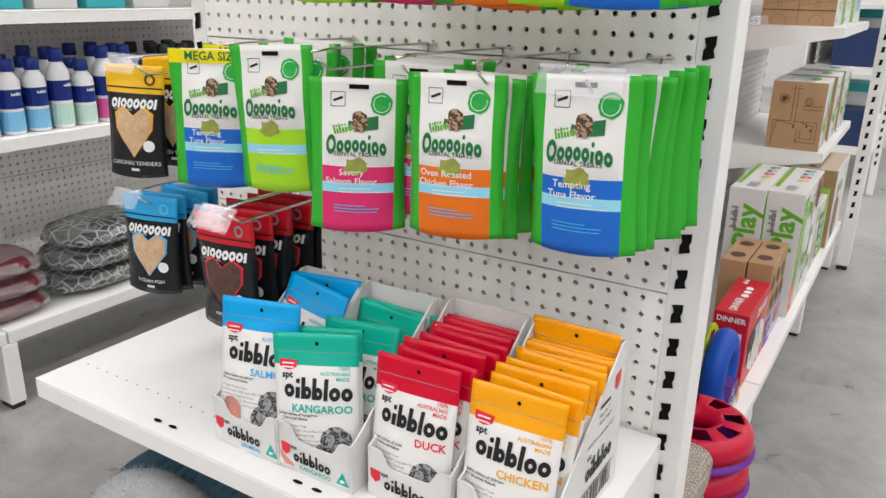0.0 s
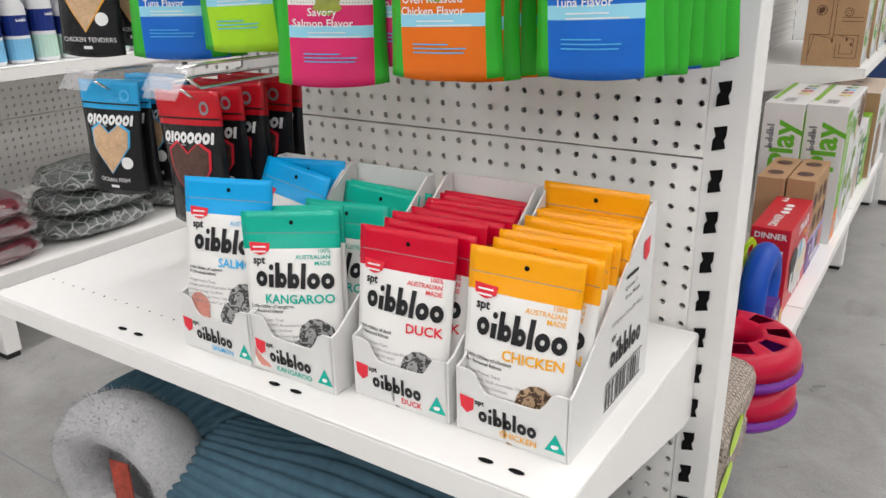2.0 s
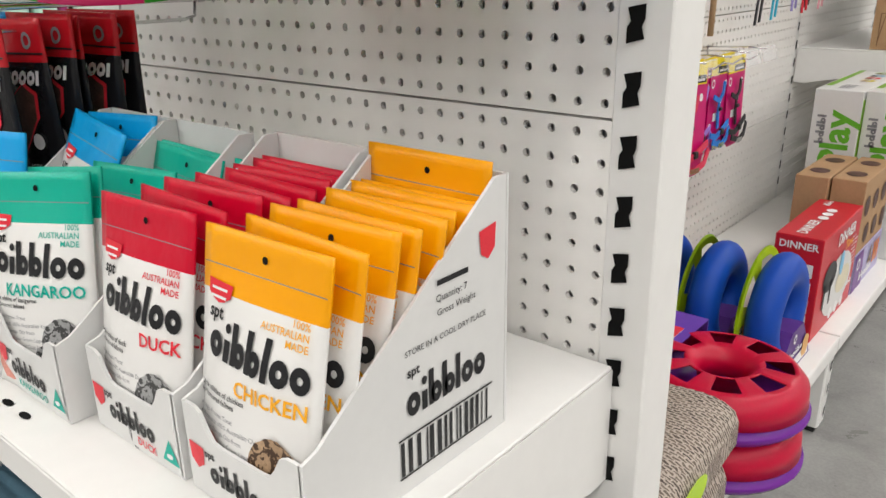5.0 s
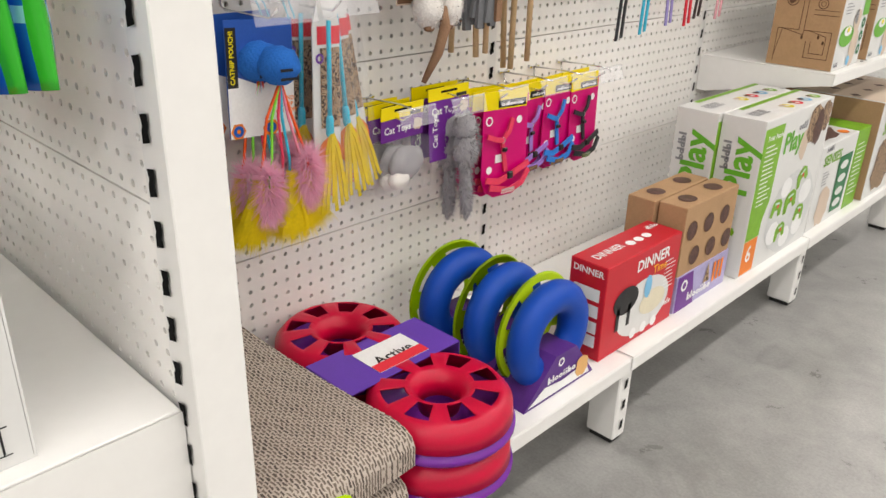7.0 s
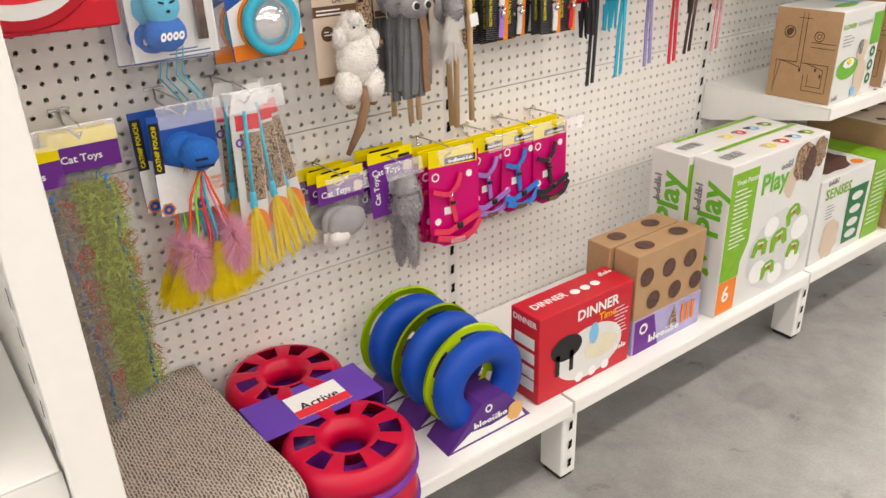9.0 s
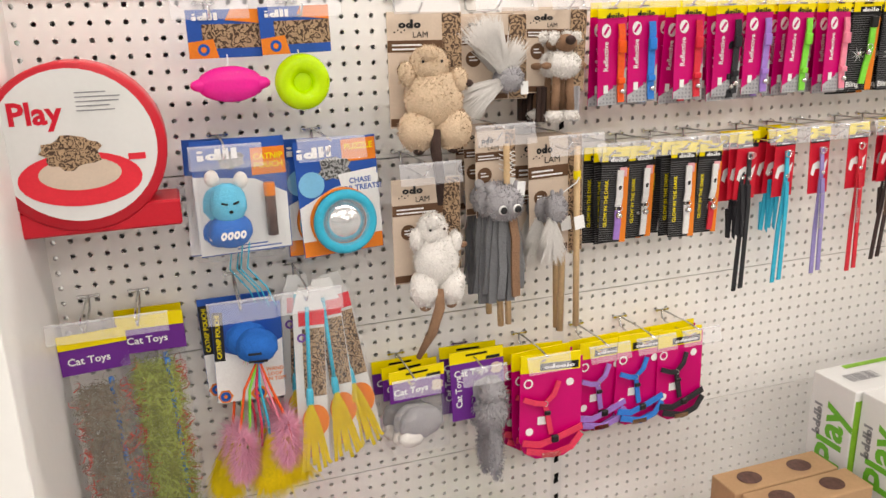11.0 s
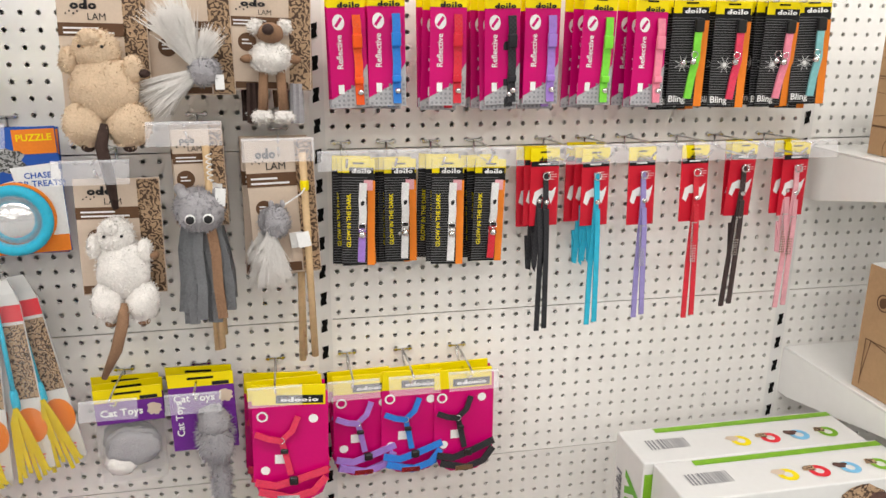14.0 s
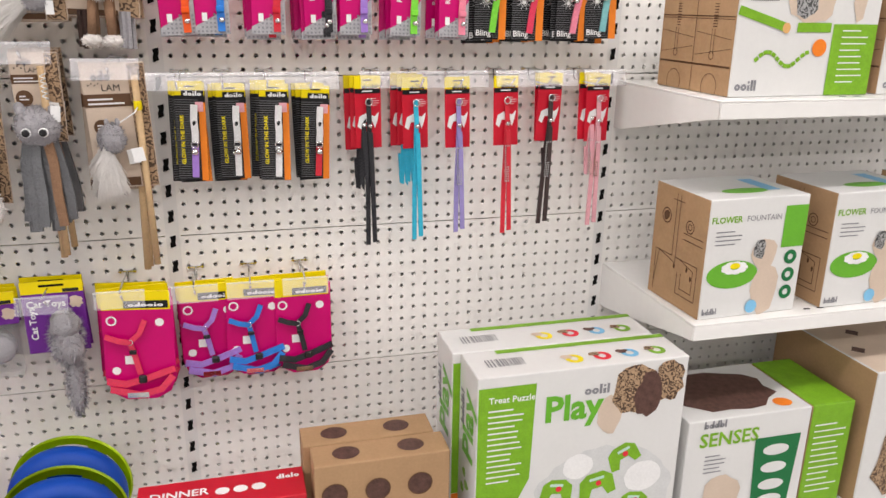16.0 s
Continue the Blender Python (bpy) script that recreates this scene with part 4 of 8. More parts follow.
def tunnel_bed(m, length, rx, rz, label, rim=0.032, tag=False):
    """A soft tunnel bed: ribbed corduroy body along +x from the opening, thick plush rim, hollow inside."""
    th = thing("cat_bed", m, label, "cat bed", "corduroy cat beds")
    b = bmesh.new()
    n, k = 52 * 7, 26
    rows = []
    for j in range(k + 1):
        u = j / k
        sh = 1 + 0.2 * math.sin(math.pi * min(1.0, u * 1.25)) - 0.5 * max(0, u - 0.55) ** 1.4 - 0.05 * math.sin(5 * u)
        row = []
        for i in range(n):
            t = 2 * math.pi * i / n
            rib = 0.0085 * abs(math.cos(26 * t + 0.9 * math.sin(3.1 * u + t))) ** 0.55 + 0.006 * math.sin(8 * u + 2 * t)
            sag = 1 - 0.1 * max(0, math.sin(t)) * u
            row.append(b.verts.new((length * u, (rx + rib) * sh * math.cos(t) + 0.012 * math.sin(4 * u + t), (rz + rib) * sh * sag * math.sin(t) + 0.006 * math.sin(7 * u))))
        rows.append(row)
    for q, w in zip(rows, rows[1:]):
        for i in range(n):
            b.faces.new((q[i], q[(i + 1) % n], w[(i + 1) % n], w[i]))
    b.faces.new(rows[-1])
    part("body", b, CORD, th, "ribbed slate blue corduroy", True)
    b = bmesh.new()
    n, k = 48, 14
    g = []
    for i in range(n):
        t = 2 * math.pi * i / n
        ring = []
        for j in range(k):
            u = 2 * math.pi * j / k
            r = rim * (1 + 0.16 * noise.noise(Vector((math.cos(t) * 2, math.sin(t) * 2, u))))
            ring.append(b.verts.new((-0.005 + r * 1.15 * math.sin(u), (rx - 0.012 + r * math.cos(u)) * math.cos(t), (rz - 0.012 + r * math.cos(u)) * math.sin(t))))
        g.append(ring)
    for i in range(n):
        for j in range(k):
            b.faces.new((g[i][j], g[(i + 1) % n][j], g[(i + 1) % n][(j + 1) % k], g[i][(j + 1) % k]))
    bmesh.ops.recalc_face_normals(b, faces=b.faces)
    rimo = part("rim", b, PLUSH, th, "thick pale grey plush rim", True)
    hairs = bmesh.new()
    rr = random.Random(4)
    for _ in range(5200):
        t, u = rr.uniform(0, 2 * math.pi), rr.uniform(0, 2 * math.pi)
        p = Vector((-0.005 + rim * 1.15 * math.sin(u), (rx - 0.012 + rim * math.cos(u)) * math.cos(t), (rz - 0.012 + rim * math.cos(u)) * math.sin(t)))
        d = Vector((math.sin(u), math.cos(u) * math.cos(t), math.cos(u) * math.sin(t))) + Vector((rr.uniform(-0.7, 0.7), rr.uniform(-0.7, 0.7), rr.uniform(-0.7, 0.7)))
        q = p + d.normalized() * rr.uniform(0.004, 0.009)
        a = d.cross(Vector((0.2, 0.7, 0.4))).normalized() * 0.0007
        hairs.faces.new([hairs.verts.new(p - a), hairs.verts.new(p + a), hairs.verts.new(q)])
    tagged(part("nap", hairs, PLUSH, rimo), kind="stuff")
    # the lining's dark colour paints the shade of the hollow
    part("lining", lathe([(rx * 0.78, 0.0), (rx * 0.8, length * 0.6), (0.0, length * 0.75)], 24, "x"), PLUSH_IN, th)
    if tag:
        b = box(-0.001, 0.001, -0.018, 0.018, -0.1, 0, 0.0005)
        part("tag", b, RED_TAG, th, "glossy printed swing tag").matrix_basis = pose(-0.03, -0.0, rz * 0.35, 0, 0, 0)
    return th


tunnel_bed(pose(-0.26, -0.355, 0.362, 0, 0, 98), 0.33, 0.11, 0.1, "slate blue corduroy tunnel cat bed with a grey plush rim", 0.04, True)
tunnel_bed(pose(-0.24, -0.29, 0.275, 0, 0, 96), 0.27, 0.095, 0.068, "flattened corduroy tunnel cat bed with a grey plush rim")
tunnel_bed(pose(0.4, -0.235, 0.335, 0, 0, 186), 0.56, 0.13, 0.12, "slate blue corduroy cat bed lying under the shelf", 0.02)


END_THINGS += [o for o in bpy.data.objects if o.parent is None and o.name not in END_SEEN]
for o in END_THINGS:  # the end bay and its goods, set to their true size and place
    o.matrix_basis = Matrix.Translation(END_SHIFT) @ Matrix.Scale(END_SIZE, 4) @ o.matrix_basis

# ---- goods on the gondola across the aisle ----
BOTTLE_WHITE = mat("white_bottle_plastic", (0.8, 0.8, 0.82), 0.3)
CAP_BLUE = mat("navy_cap_plastic", (0.01, 0.03, 0.2), 0.35)


def bottle(label_mat, h=0.15, cap=CAP_BLUE, capname="navy"):
    th = thing("shampoo_bottle", pose(0, 0, -5), f"white pet shampoo bottle with a {capname} cap on a shelf", "bottle", "shampoo bottles on the shelf")
    r = 0.031
    part("body", lathe([(r * 0.9, 0), (r, 0.006), (r, h * 0.66), (r * 0.92, h * 0.75), (r * 0.55, h * 0.84), (r * 0.5, h * 0.86)], 18), BOTTLE_WHITE, th, smooth=True)
    part("cap", lathe([(r * 0.62, h * 0.855), (r * 0.64, h * 0.86), (r * 0.62, h * 1.0), (r * 0.56, h * 1.015), (0.0, h * 1.015)], 16), cap, th, "tall flip cap", True)
    part("label_band", lathe([(r * 1.012, h * 0.05), (r * 1.012, h * 0.32)], 18), label_mat, th)
    part("title_band", lathe([(r * 1.014, h * 0.36), (r * 1.014, h * 0.62)], 18), CAP_BLUE, th)
    b = bmesh.new()
    word(b, 0, h * 0.56, 0.026, 0.008, 5, -r * 1.04, seed=3)
    part("logo", b, WHITE_INK, th)
    return th


LIGHT_BLUE = mat("light_blue_label", (0.2, 0.5, 0.75), 0.4)
MINT = mat("mint_label", (0.5, 0.7, 0.6), 0.4)
PINK_L = mat("pink_label", (0.7, 0.1, 0.35), 0.4)
BLACK_CAP = mat("black_cap_plastic", (0.02, 0.02, 0.02), 0.35)
kinds = [bottle(LIGHT_BLUE, 0.195), bottle(MINT, 0.215), bottle(MINT, 0.18), bottle(PINK_L, 0.215), bottle(BLACK_CAP, 0.21, BLACK_CAP, "black")]
first = [True] * 5
order = [0, 0, 0, 1, 2, 3, 1, 2, 4, 4, 4, 0, 3, 1]
for row in range(3):
    for i, k in enumerate(order):
        m = facing_aisle(-1.45 - 0.078 * row, 0.06 + 0.073 * i + 0.02 * (row % 2), 0.7575, yaw=rnd.uniform(-12, 12))
        if first[k]:
            kinds[k].matrix_basis, first[k] = m, False
        else:
            copy_thing(kinds[k], m)

LEAFY = bpy.data.materials.new("dark_leaf_print_fabric")
n_, l_, p_ = nodes_of(LEAFY)
tc_, vo_, rp_ = n_.new("ShaderNodeTexCoord"), n_.new("ShaderNodeTexVoronoi"), n_.new("ShaderNodeValToRGB")
vo_.feature = "DISTANCE_TO_EDGE"
vo_.inputs["Scale"].default_value = 26
l_.new(tc_.outputs["Object"], vo_.inputs["Vector"]), l_.new(vo_.outputs["Distance"], rp_.inputs["Fac"]), l_.new(rp_.outputs["Color"], p_.inputs["Base Color"])
rp_.color_ramp.elements[0].position, rp_.color_ramp.elements[0].color = 0.03, (0.4, 0.42, 0.4, 1)
rp_.color_ramp.elements[1].position, rp_.color_ramp.elements[1].color = 0.07, (0.04, 0.055, 0.05, 1)
TARTAN = mat("red_and_black_check_fabric", (0.16, 0.03, 0.04), 0.8, var=0.9, scale=40)
WRAP = mat("crinkled_clear_wrap", (0.9, 0.92, 0.92), 0.08, alpha=0.22, bump=1.0, bscale=50)


def bagged_pad(m, fabric, label, w=0.3, d=0.24, h=0.055):
    th = thing("bagged_pet_coat", m, label, "bagged fabric", "fabric goods in clear bags")
    b = bmesh.new()
    bmesh.ops.create_grid(b, x_segments=24, y_segments=18, size=0.5)
    bmesh.ops.solidify(b, geom=list(b.faces), thickness=0.02)
    o = bmesh.new()
    bmesh.ops.create_icosphere(o, subdivisions=4, radius=1)
    for v in o.verts:
        k = 1 + 0.12 * noise.noise(v.co * 2.3) + 0.06 * noise.noise(v.co * 6)
        sx, sz = math.copysign(abs(v.co.x) ** 0.6, v.co.x), math.copysign(abs(v.co.z) ** 0.8, v.co.z)
        v.co = Vector((sx * w / 2 * k, math.copysign(abs(v.co.y) ** 0.6, v.co.y) * d / 2 * k, h / 2 + sz * h / 2 * min(k, 1.05)))
    b.free()
    part("fabric", o, fabric, th, smooth=True)
    o = bmesh.new()
    bmesh.ops.create_icosphere(o, subdivisions=4, radius=1)
    for v in o.verts:
        k = 1.1 + 0.16 * noise.noise(v.co * 4 + Vector((3, 1, 0)))
        sx = math.copysign(abs(v.co.x) ** 0.6, v.co.x)
        v.co = Vector((sx * w / 2 * k, v.co.y * d / 2 * k, max(0.001, h / 2 + v.co.z * h / 2 * k)))
    part("clear_bag", o, WRAP, th, "crinkled clear plastic bag", True)
    return th


lb = bagged_pad(facing_aisle(-1.56, 0.38, 0.2355), LEAFY, "folded dark leaf-print pet bedding in a crinkled clear bag", 0.34, 0.25, 0.07)
for k in range(1, 3):
    copy_thing(lb, facing_aisle(-1.56 + 0.012 * k, 0.38 + 0.02 * k, 0.2355 + 0.071 * k, yaw=4 * k))
for k in range(2):
    copy_thing(lb, facing_aisle(-1.57, 0.78, 0.2355 + 0.071 * k, yaw=-5 * k))
tb = bagged_pad(facing_aisle(-1.55, 0.03, 0.2355), TARTAN, "folded red and black check pet bedding in a crinkled clear bag", 0.28, 0.24, 0.06)
for k in range(1, 3):
    copy_thing(tb, facing_aisle(-1.55, 0.04 - 0.01 * k, 0.2355 + 0.061 * k, yaw=-6 * k))
TEAL_C = mat("teal_carton", (0.05, 0.45, 0.5), 0.4)
NAVY_C = mat("navy_carton", (0.02, 0.04, 0.12), 0.45)
ORANGE_C = mat("kraft_orange_carton", (0.7, 0.4, 0.15), 0.5)
PURPLE_C = mat("purple_carton", (0.25, 0.03, 0.2), 0.45)
rc = random.Random(12)


def carton(m, w, d, h, material, label):
    th = thing("carton", m, label, "carton", "cartons on the far gondola")
    part("body", box(-w / 2, w / 2, -d / 2, d / 2, 0, h, 0.002), material, th)
    b = bmesh.new()
    word(b, 0, h * 0.62, w * 0.7, h * 0.16, 6, -d / 2 - 0.001, seed=rc.randint(0, 99))
    lines(b, 0, h * 0.35, w * 0.6, 3, h * 0.08, h * 0.02, -d / 2 - 0.001)
    part("print", b, WHITE_INK, th, "pale printed face")


for i in range(13):
    c, nm = rc.choice(((TEAL_C, "teal"), (NAVY_C, "navy"), (CARTON_WHITE, "white"), (ORANGE_C, "tan"), (PURPLE_C, "purple")))
    carton(facing_aisle(-1.55, -0.6 + 0.31 * i, 1.4005), 0.26, 0.2, rc.uniform(0.14, 0.26), c, f"small {nm} carton standing on a gondola shelf")
for i in range(5):
    carton(facing_aisle(-1.55, 0.0 + 0.16 * i, 1.0805), 0.13, 0.15, 0.17, TEAL_C if i % 2 else CARTON_WHITE, "small pet-care carton on the upper shelf")


# ---- pegged goods on the long side ----
BLUE_N = mat("royal_blue_card", (0.02, 0.09, 0.4), 0.35, var=0.08)
GREY_DOT = mat("grey_dotted_card", (0.42, 0.42, 0.44), 0.4, var=0.25, scale=90)
YELLOW_C = mat("yellow_header_card", (0.85, 0.68, 0.0), 0.35, var=0.03)
PURPLE_H = mat("purple_header_card", (0.14, 0.02, 0.25), 0.35, var=0.05)
BELL = mat("silver_bell", (0.8, 0.8, 0.8), 0.15, 1.0)
WOOD = mat("pale_wood_stick", (0.62, 0.43, 0.24), 0.55, var=0.12, scale=25)


def strap_mat(name, col, var=0.2):
    """Woven webbing: a small check of the colour and a paler thread."""
    m = mat("strap_" + name, col, 0.55, var=var, scale=140)
    n, l, p = nodes_of(m)
    tc, ck, mx = n.new("ShaderNodeTexCoord"), n.new("ShaderNodeTexChecker"), n.new("ShaderNodeMix")
    ck.inputs["Scale"].default_value = 320
    ck.inputs["Color1"].default_value, ck.inputs["Color2"].default_value = (0, 0, 0, 1), (0.5, 0.5, 0.5, 1)
    l.new(tc.outputs["Object"], ck.inputs["Vector"])
    mx.data_type = "RGBA"
    base = p.inputs["Base Color"].links[0].from_socket
    l.new(ck.outputs["Color"], mx.inputs[0]), l.new(base, mx.inputs[6])
    mx.inputs[7].default_value = (*[min(1.0, c * 0.85 + 0.04) for c in col], 1)
    l.new(mx.outputs[2], p.inputs["Base Color"])
    return m


STRAPS_RGB = dict(orange=(0.85, 0.1, 0.01), blue=(0.02, 0.2, 0.65), red=(0.65, 0.02, 0.04), black=(0.02, 0.02, 0.025), purple=(0.36, 0.2, 0.62), lime=(0.2, 0.7, 0.05), pink=(0.85, 0.25, 0.35), turquoise=(0.02, 0.45, 0.65), white=(0.75, 0.75, 0.75), teal=(0.2, 0.5, 0.52), lilac=(0.3, 0.25, 0.55), brown=(0.05, 0.03, 0.03), paleblush=(0.8, 0.4, 0.45), coral=(0.72, 0.04, 0.1))
STRAPS = {k: strap_mat(k, c) for k, c in STRAPS_RGB.items()}


PLASTICS = {k: mat("clip_" + k, tuple(STRAPS_RGB[k]), 0.35, var=0.05) for k in ("orange", "blue", "red", "black", "purple", "lime", "pink")}


def slab(w, h, t=0.0016, r=0.004):
    return box(-w / 2, w / 2, 0, t, -h, 0, 0.0005)


def strap(th, name, pts, w, m, label="", y=-0.004, thick=0.003):
    """A flat band through (x, z) points."""
    b = bmesh.new()
    rows = []
    for i, (x, z) in enumerate(pts):
        a, c = pts[max(i - 1, 0)], pts[min(i + 1, len(pts) - 1)]
        d = Vector((c[0] - a[0], 0, c[1] - a[1])).normalized()
        s = Vector((-d.z, 0, d.x)) * w / 2
        o = Vector((x, y - 0.002 * math.sin(i * 1.3), z))
        rows.append([b.verts.new(o + s), b.verts.new(o - s), b.verts.new(o - s + Vector((0, -thick, 0))), b.verts.new(o + s + Vector((0, -thick, 0)))])
    for p, q in zip(rows, rows[1:]):
        for k in range(4):
            b.faces.new((p[k], p[(k + 1) % 4], q[(k + 1) % 4], q[k]))
    b.faces.new(rows[0]), b.faces.new(rows[-1])
    bmesh.ops.recalc_face_normals(b, faces=b.faces)
    return part(name, b, m, th, label)


def bell(th, x, z, r=0.0048, y=-0.009):
    b = bmesh.new()
    bmesh.ops.create_icosphere(b, subdivisions=2, radius=r)
    bmesh.ops.translate(b, verts=b.verts, vec=(x, y, z))
    return part("bell", b, BELL, th, "small silver bell", True)


def header(th, w, dark=False):
    part("header", box(-w / 2, w / 2, -0.0006, 0.0018, -0.022, 0.0, 0.0003), YELLOW_C, th, "yellow header")
    if dark:
        part("name_bar", rect(bmesh.new(), w * 0.1, -0.0185, w * 0.74, 0.0105, -0.0012), BLACK_CARD, th)
    b = word(bmesh.new(), w * 0.1 if dark else 0.004, -0.0182, w * 0.6, 0.0078, 6, -0.0016, marks="doilo")
    part("logo", b, WHITE_INK if dark else INK, th, "small maker's mark")
    part("hang_slot", rect(bmesh.new(), 0, -0.007, w * 0.34, 0.0026, -0.0012), DARK, th)


def pink_collar(col):
    """Magenta card with a yellow header and a clip collar."""
    w, h = 0.054, 0.162
    th = thing("cat_collar", pose(0, 0, -5), f"{col} reflective cat collar on a magenta card with yellow header", "collar", "collars on magenta cards")
    part("card", slab(w, h), MAGENTA, th)
    header(th, w)
    part("corner_print", poly(bmesh.new(), [(-w / 2, -h), (w / 2, -h), (w / 2, -h + 0.062), (w * 0.12, -h + 0.03), (-w / 2, -h + 0.012)], -0.0008), GREY_DOT, th, "grey dotted corner")
    b = bmesh.new()
    for r in range(5):
        for k in range(8):
            x, z = -w * 0.42 + k * 0.0066, -h + 0.004 + 0.0066 * r
            if z < -h + 0.01 + max(0.0, (x + w * 0.42)) * 0.95:
                rect(b, x, z, 0.0032, 0.0032, -0.0012)
    tagged(part("dots", b, GREY_INK, th), kind="stuff")
    part("emblem", ell(bmesh.new(), -0.0115, -0.042, 0.0085, 0.011, -0.0008), WHITE_INK, th)
    part("emblem_mark", rect(bmesh.new(), -0.0115, -0.042, 0.0042, 0.015, -0.0012, -35), MAGENTA, th)
    part("lettering", text(bmesh.new(), "Reflective", -0.0115, -0.083, 0.0122, -0.0008, 90, 0.015), WHITE_INK, th)
    strap(th, "strap", [(0.0135, -0.032), (0.014, -0.05), (0.013, -0.075), (0.0145, -0.1), (0.0135, -0.125), (0.014, -0.158)], 0.0118, STRAPS[col], "patterned nylon strap")
    part("buckle", box(0.0065, 0.0205, -0.0125, -0.0055, -0.078, -0.058, 0.0025, seg=2), PLASTICS[col], th, "plastic safety clip", True)
    part("slider", box(0.007, 0.02, -0.011, -0.0055, -0.128, -0.118, 0.002, seg=2), PLASTICS[col], th, "", True)
    bell(th, 0.015, -0.14)
    part("price_tag", box(-0.016, -0.008, -0.0018, -0.001, -h + 0.02, -h + 0.033), WHITE_INK, th)
    return th


def black_collar(col, bling=True):
    w, h = 0.058 if bling else 0.05, 0.165
    th = thing("cat_collar", pose(0, 0, -5), f"{col} cat collar with a bell on a black and orange card", "collar", "collars on black cards")
    part("card", slab(w, h), BLACK_CARD, th)
    header(th, w * 0.98, True)
    part("orange_edge", rect(bmesh.new(), w * 0.39, -h * 0.6, w * 0.22, h * 0.8, -0.0008), ORANGE_CARD, th, "orange printed edge")
    b = bmesh.new()
    for k in range(34):
        rect(b, -w * 0.11, -0.029 - 0.004 * k, w * 0.76, 0.0006, -0.0007)
    tagged(part("fine_lines", b, GREY_INK, th), kind="stuff")
    if bling:
        part("lettering", text(bmesh.new(), "Bling", -w * 0.2, -h * 0.93, 0.0145, -0.0009, bold=0.02), WHITE_INK, th)
        b = bmesh.new()
        for k in range(8):
            rect(b, -w * 0.12, -h * 0.6, 0.026 if k % 2 else 0.014, 0.0007, -0.0009, k * 22.5)
        ell(b, -w * 0.12, -h * 0.6, 0.0032, 0.0032, -0.0011, 10)
        part("sparkle", b, WHITE_INK, th, "white sparkle print")
        strap(th, "strap", [(w * 0.2, -0.046), (w * 0.17, -0.068), (w * 0.19, -0.09), (w * 0.12, -0.12), (w * 0.06, -0.152)], 0.0112, STRAPS[col], "glossy strap", -0.005, 0.004)
        part("buckle", box(w * 0.2 - 0.007, w * 0.2 + 0.007, -0.012, -0.004, -0.05, -0.03, 0.0025, seg=2), BLACK_CAP, th, "black clip buckle", True)
        part("ring", torus(0.005, 0.0009, "y", 14, 6, centre=(w * 0.12, -0.012, -0.084)), BELL, th, smooth=True)
        bell(th, w * 0.08, -0.094, 0.0055, -0.013)
    else:
        part("lettering", text(bmesh.new(), "GLOW IN THE DARK", -w * 0.28, -h * 0.58, 0.0088, -0.0009, 90, 0.02), YELLOW_INK, th, "yellow lettering")
        part("badge", rect(bmesh.new(), w * 0.3, -0.04, 0.013, 0.016, -0.0011), STRAPS["paleblush"], th)
        strap(th, "strap", [(w * 0.16, -0.036), (w * 0.13, -0.06), (w * 0.15, -0.082), (w * 0.13, -0.1)], 0.0112, STRAPS["white"], "pale printed strap", -0.005)
        part("paw_print", ell(bmesh.new(), w * 0.145, -0.066, 0.003, 0.004, -0.0105, 10, 0.2), INK, th)
        strap(th, "strap", [(w * 0.13, -0.106), (w * 0.12, -0.13), (w * 0.1, -0.158)], 0.0108, STRAPS[col], "patterned strap", -0.005)
        part("ring", torus(0.0055, 0.0009, "y", 14, 6, centre=(w * 0.13, -0.012, -0.102)), BELL, th, smooth=True)
        bell(th, w * 0.13, -0.114, 0.0058, -0.013)
    return th


def red_collar(col, tail):
    """Red card with a buckle collar whose strap hangs below it."""
    w, h = 0.048, 0.13
    th = thing("cat_collar", pose(0, 0, -5), f"{col} studded buckle collar hanging from a red card", "collar", "buckle collars on red cards")
    part("card", slab(w, h), CRIMSON, th)
    header(th, w)
    b = bmesh.new()
    poly(b, [(-0.02, -0.09), (-0.016, -0.072), (-0.004, -0.066), (0.012, -0.072), (0.02, -0.064), (0.017, -0.08), (0.012, -0.094), (0.008, -0.082), (-0.008, -0.081), (-0.013, -0.095)], -0.0008)
    part("print", b, WHITE_INK, th, "white leaping shape print")
    part("title_bar", rect(bmesh.new(), 0, -0.0265, w * 0.96, 0.008, -0.0008), BLACK_CARD, th, "black title bar")
    part("title", lines(bmesh.new(), 0.004, -0.0265, w * 0.6, 1, 0.004, 0.0022, -0.0013), WHITE_INK, th)
    part("rays", lines(bmesh.new(), 0.012, -0.04, 0.02, 4, 0.004, 0.0008, -0.0009), WHITE_INK, th)
    strap(th, "strap", [(0.0, -0.04), (0.001, -0.08), (-0.001, -0.13), (-0.004, -0.2), (-0.006, -tail * 0.96)], 0.0085, STRAPS[col], "strap")
    strap(th, "strap", [(0.002, -0.1), (0.003, -0.14), (0.004, -0.2), (0.006, -tail * 0.96 + 0.006)], 0.0085, STRAPS[col], "strap", -0.008)
    b = bmesh.new()
    for k in range(16):
        for dx in (-0.0035, 0.0, 0.0035):
            o = box(dx - 0.0011, dx + 0.0011, -0.0125, -0.0105, -0.13 - 0.0045 * k - 0.0013, -0.13 - 0.0045 * k + 0.0013)
            join(b, o)
    if col in ("red", "lilac", "brown", "paleblush"):
        tagged(part("studs", b, BELL, th, "rows of tiny glass studs"), kind="stuff")
    else:
        b.free()
    part("buckle", torus(0.006, 0.0013, "y", 16, 6, centre=(0.001, -0.009, -0.045)), BELL, th, "silver buckle", True)
    bell(th, 0.002, -0.088)
    return th


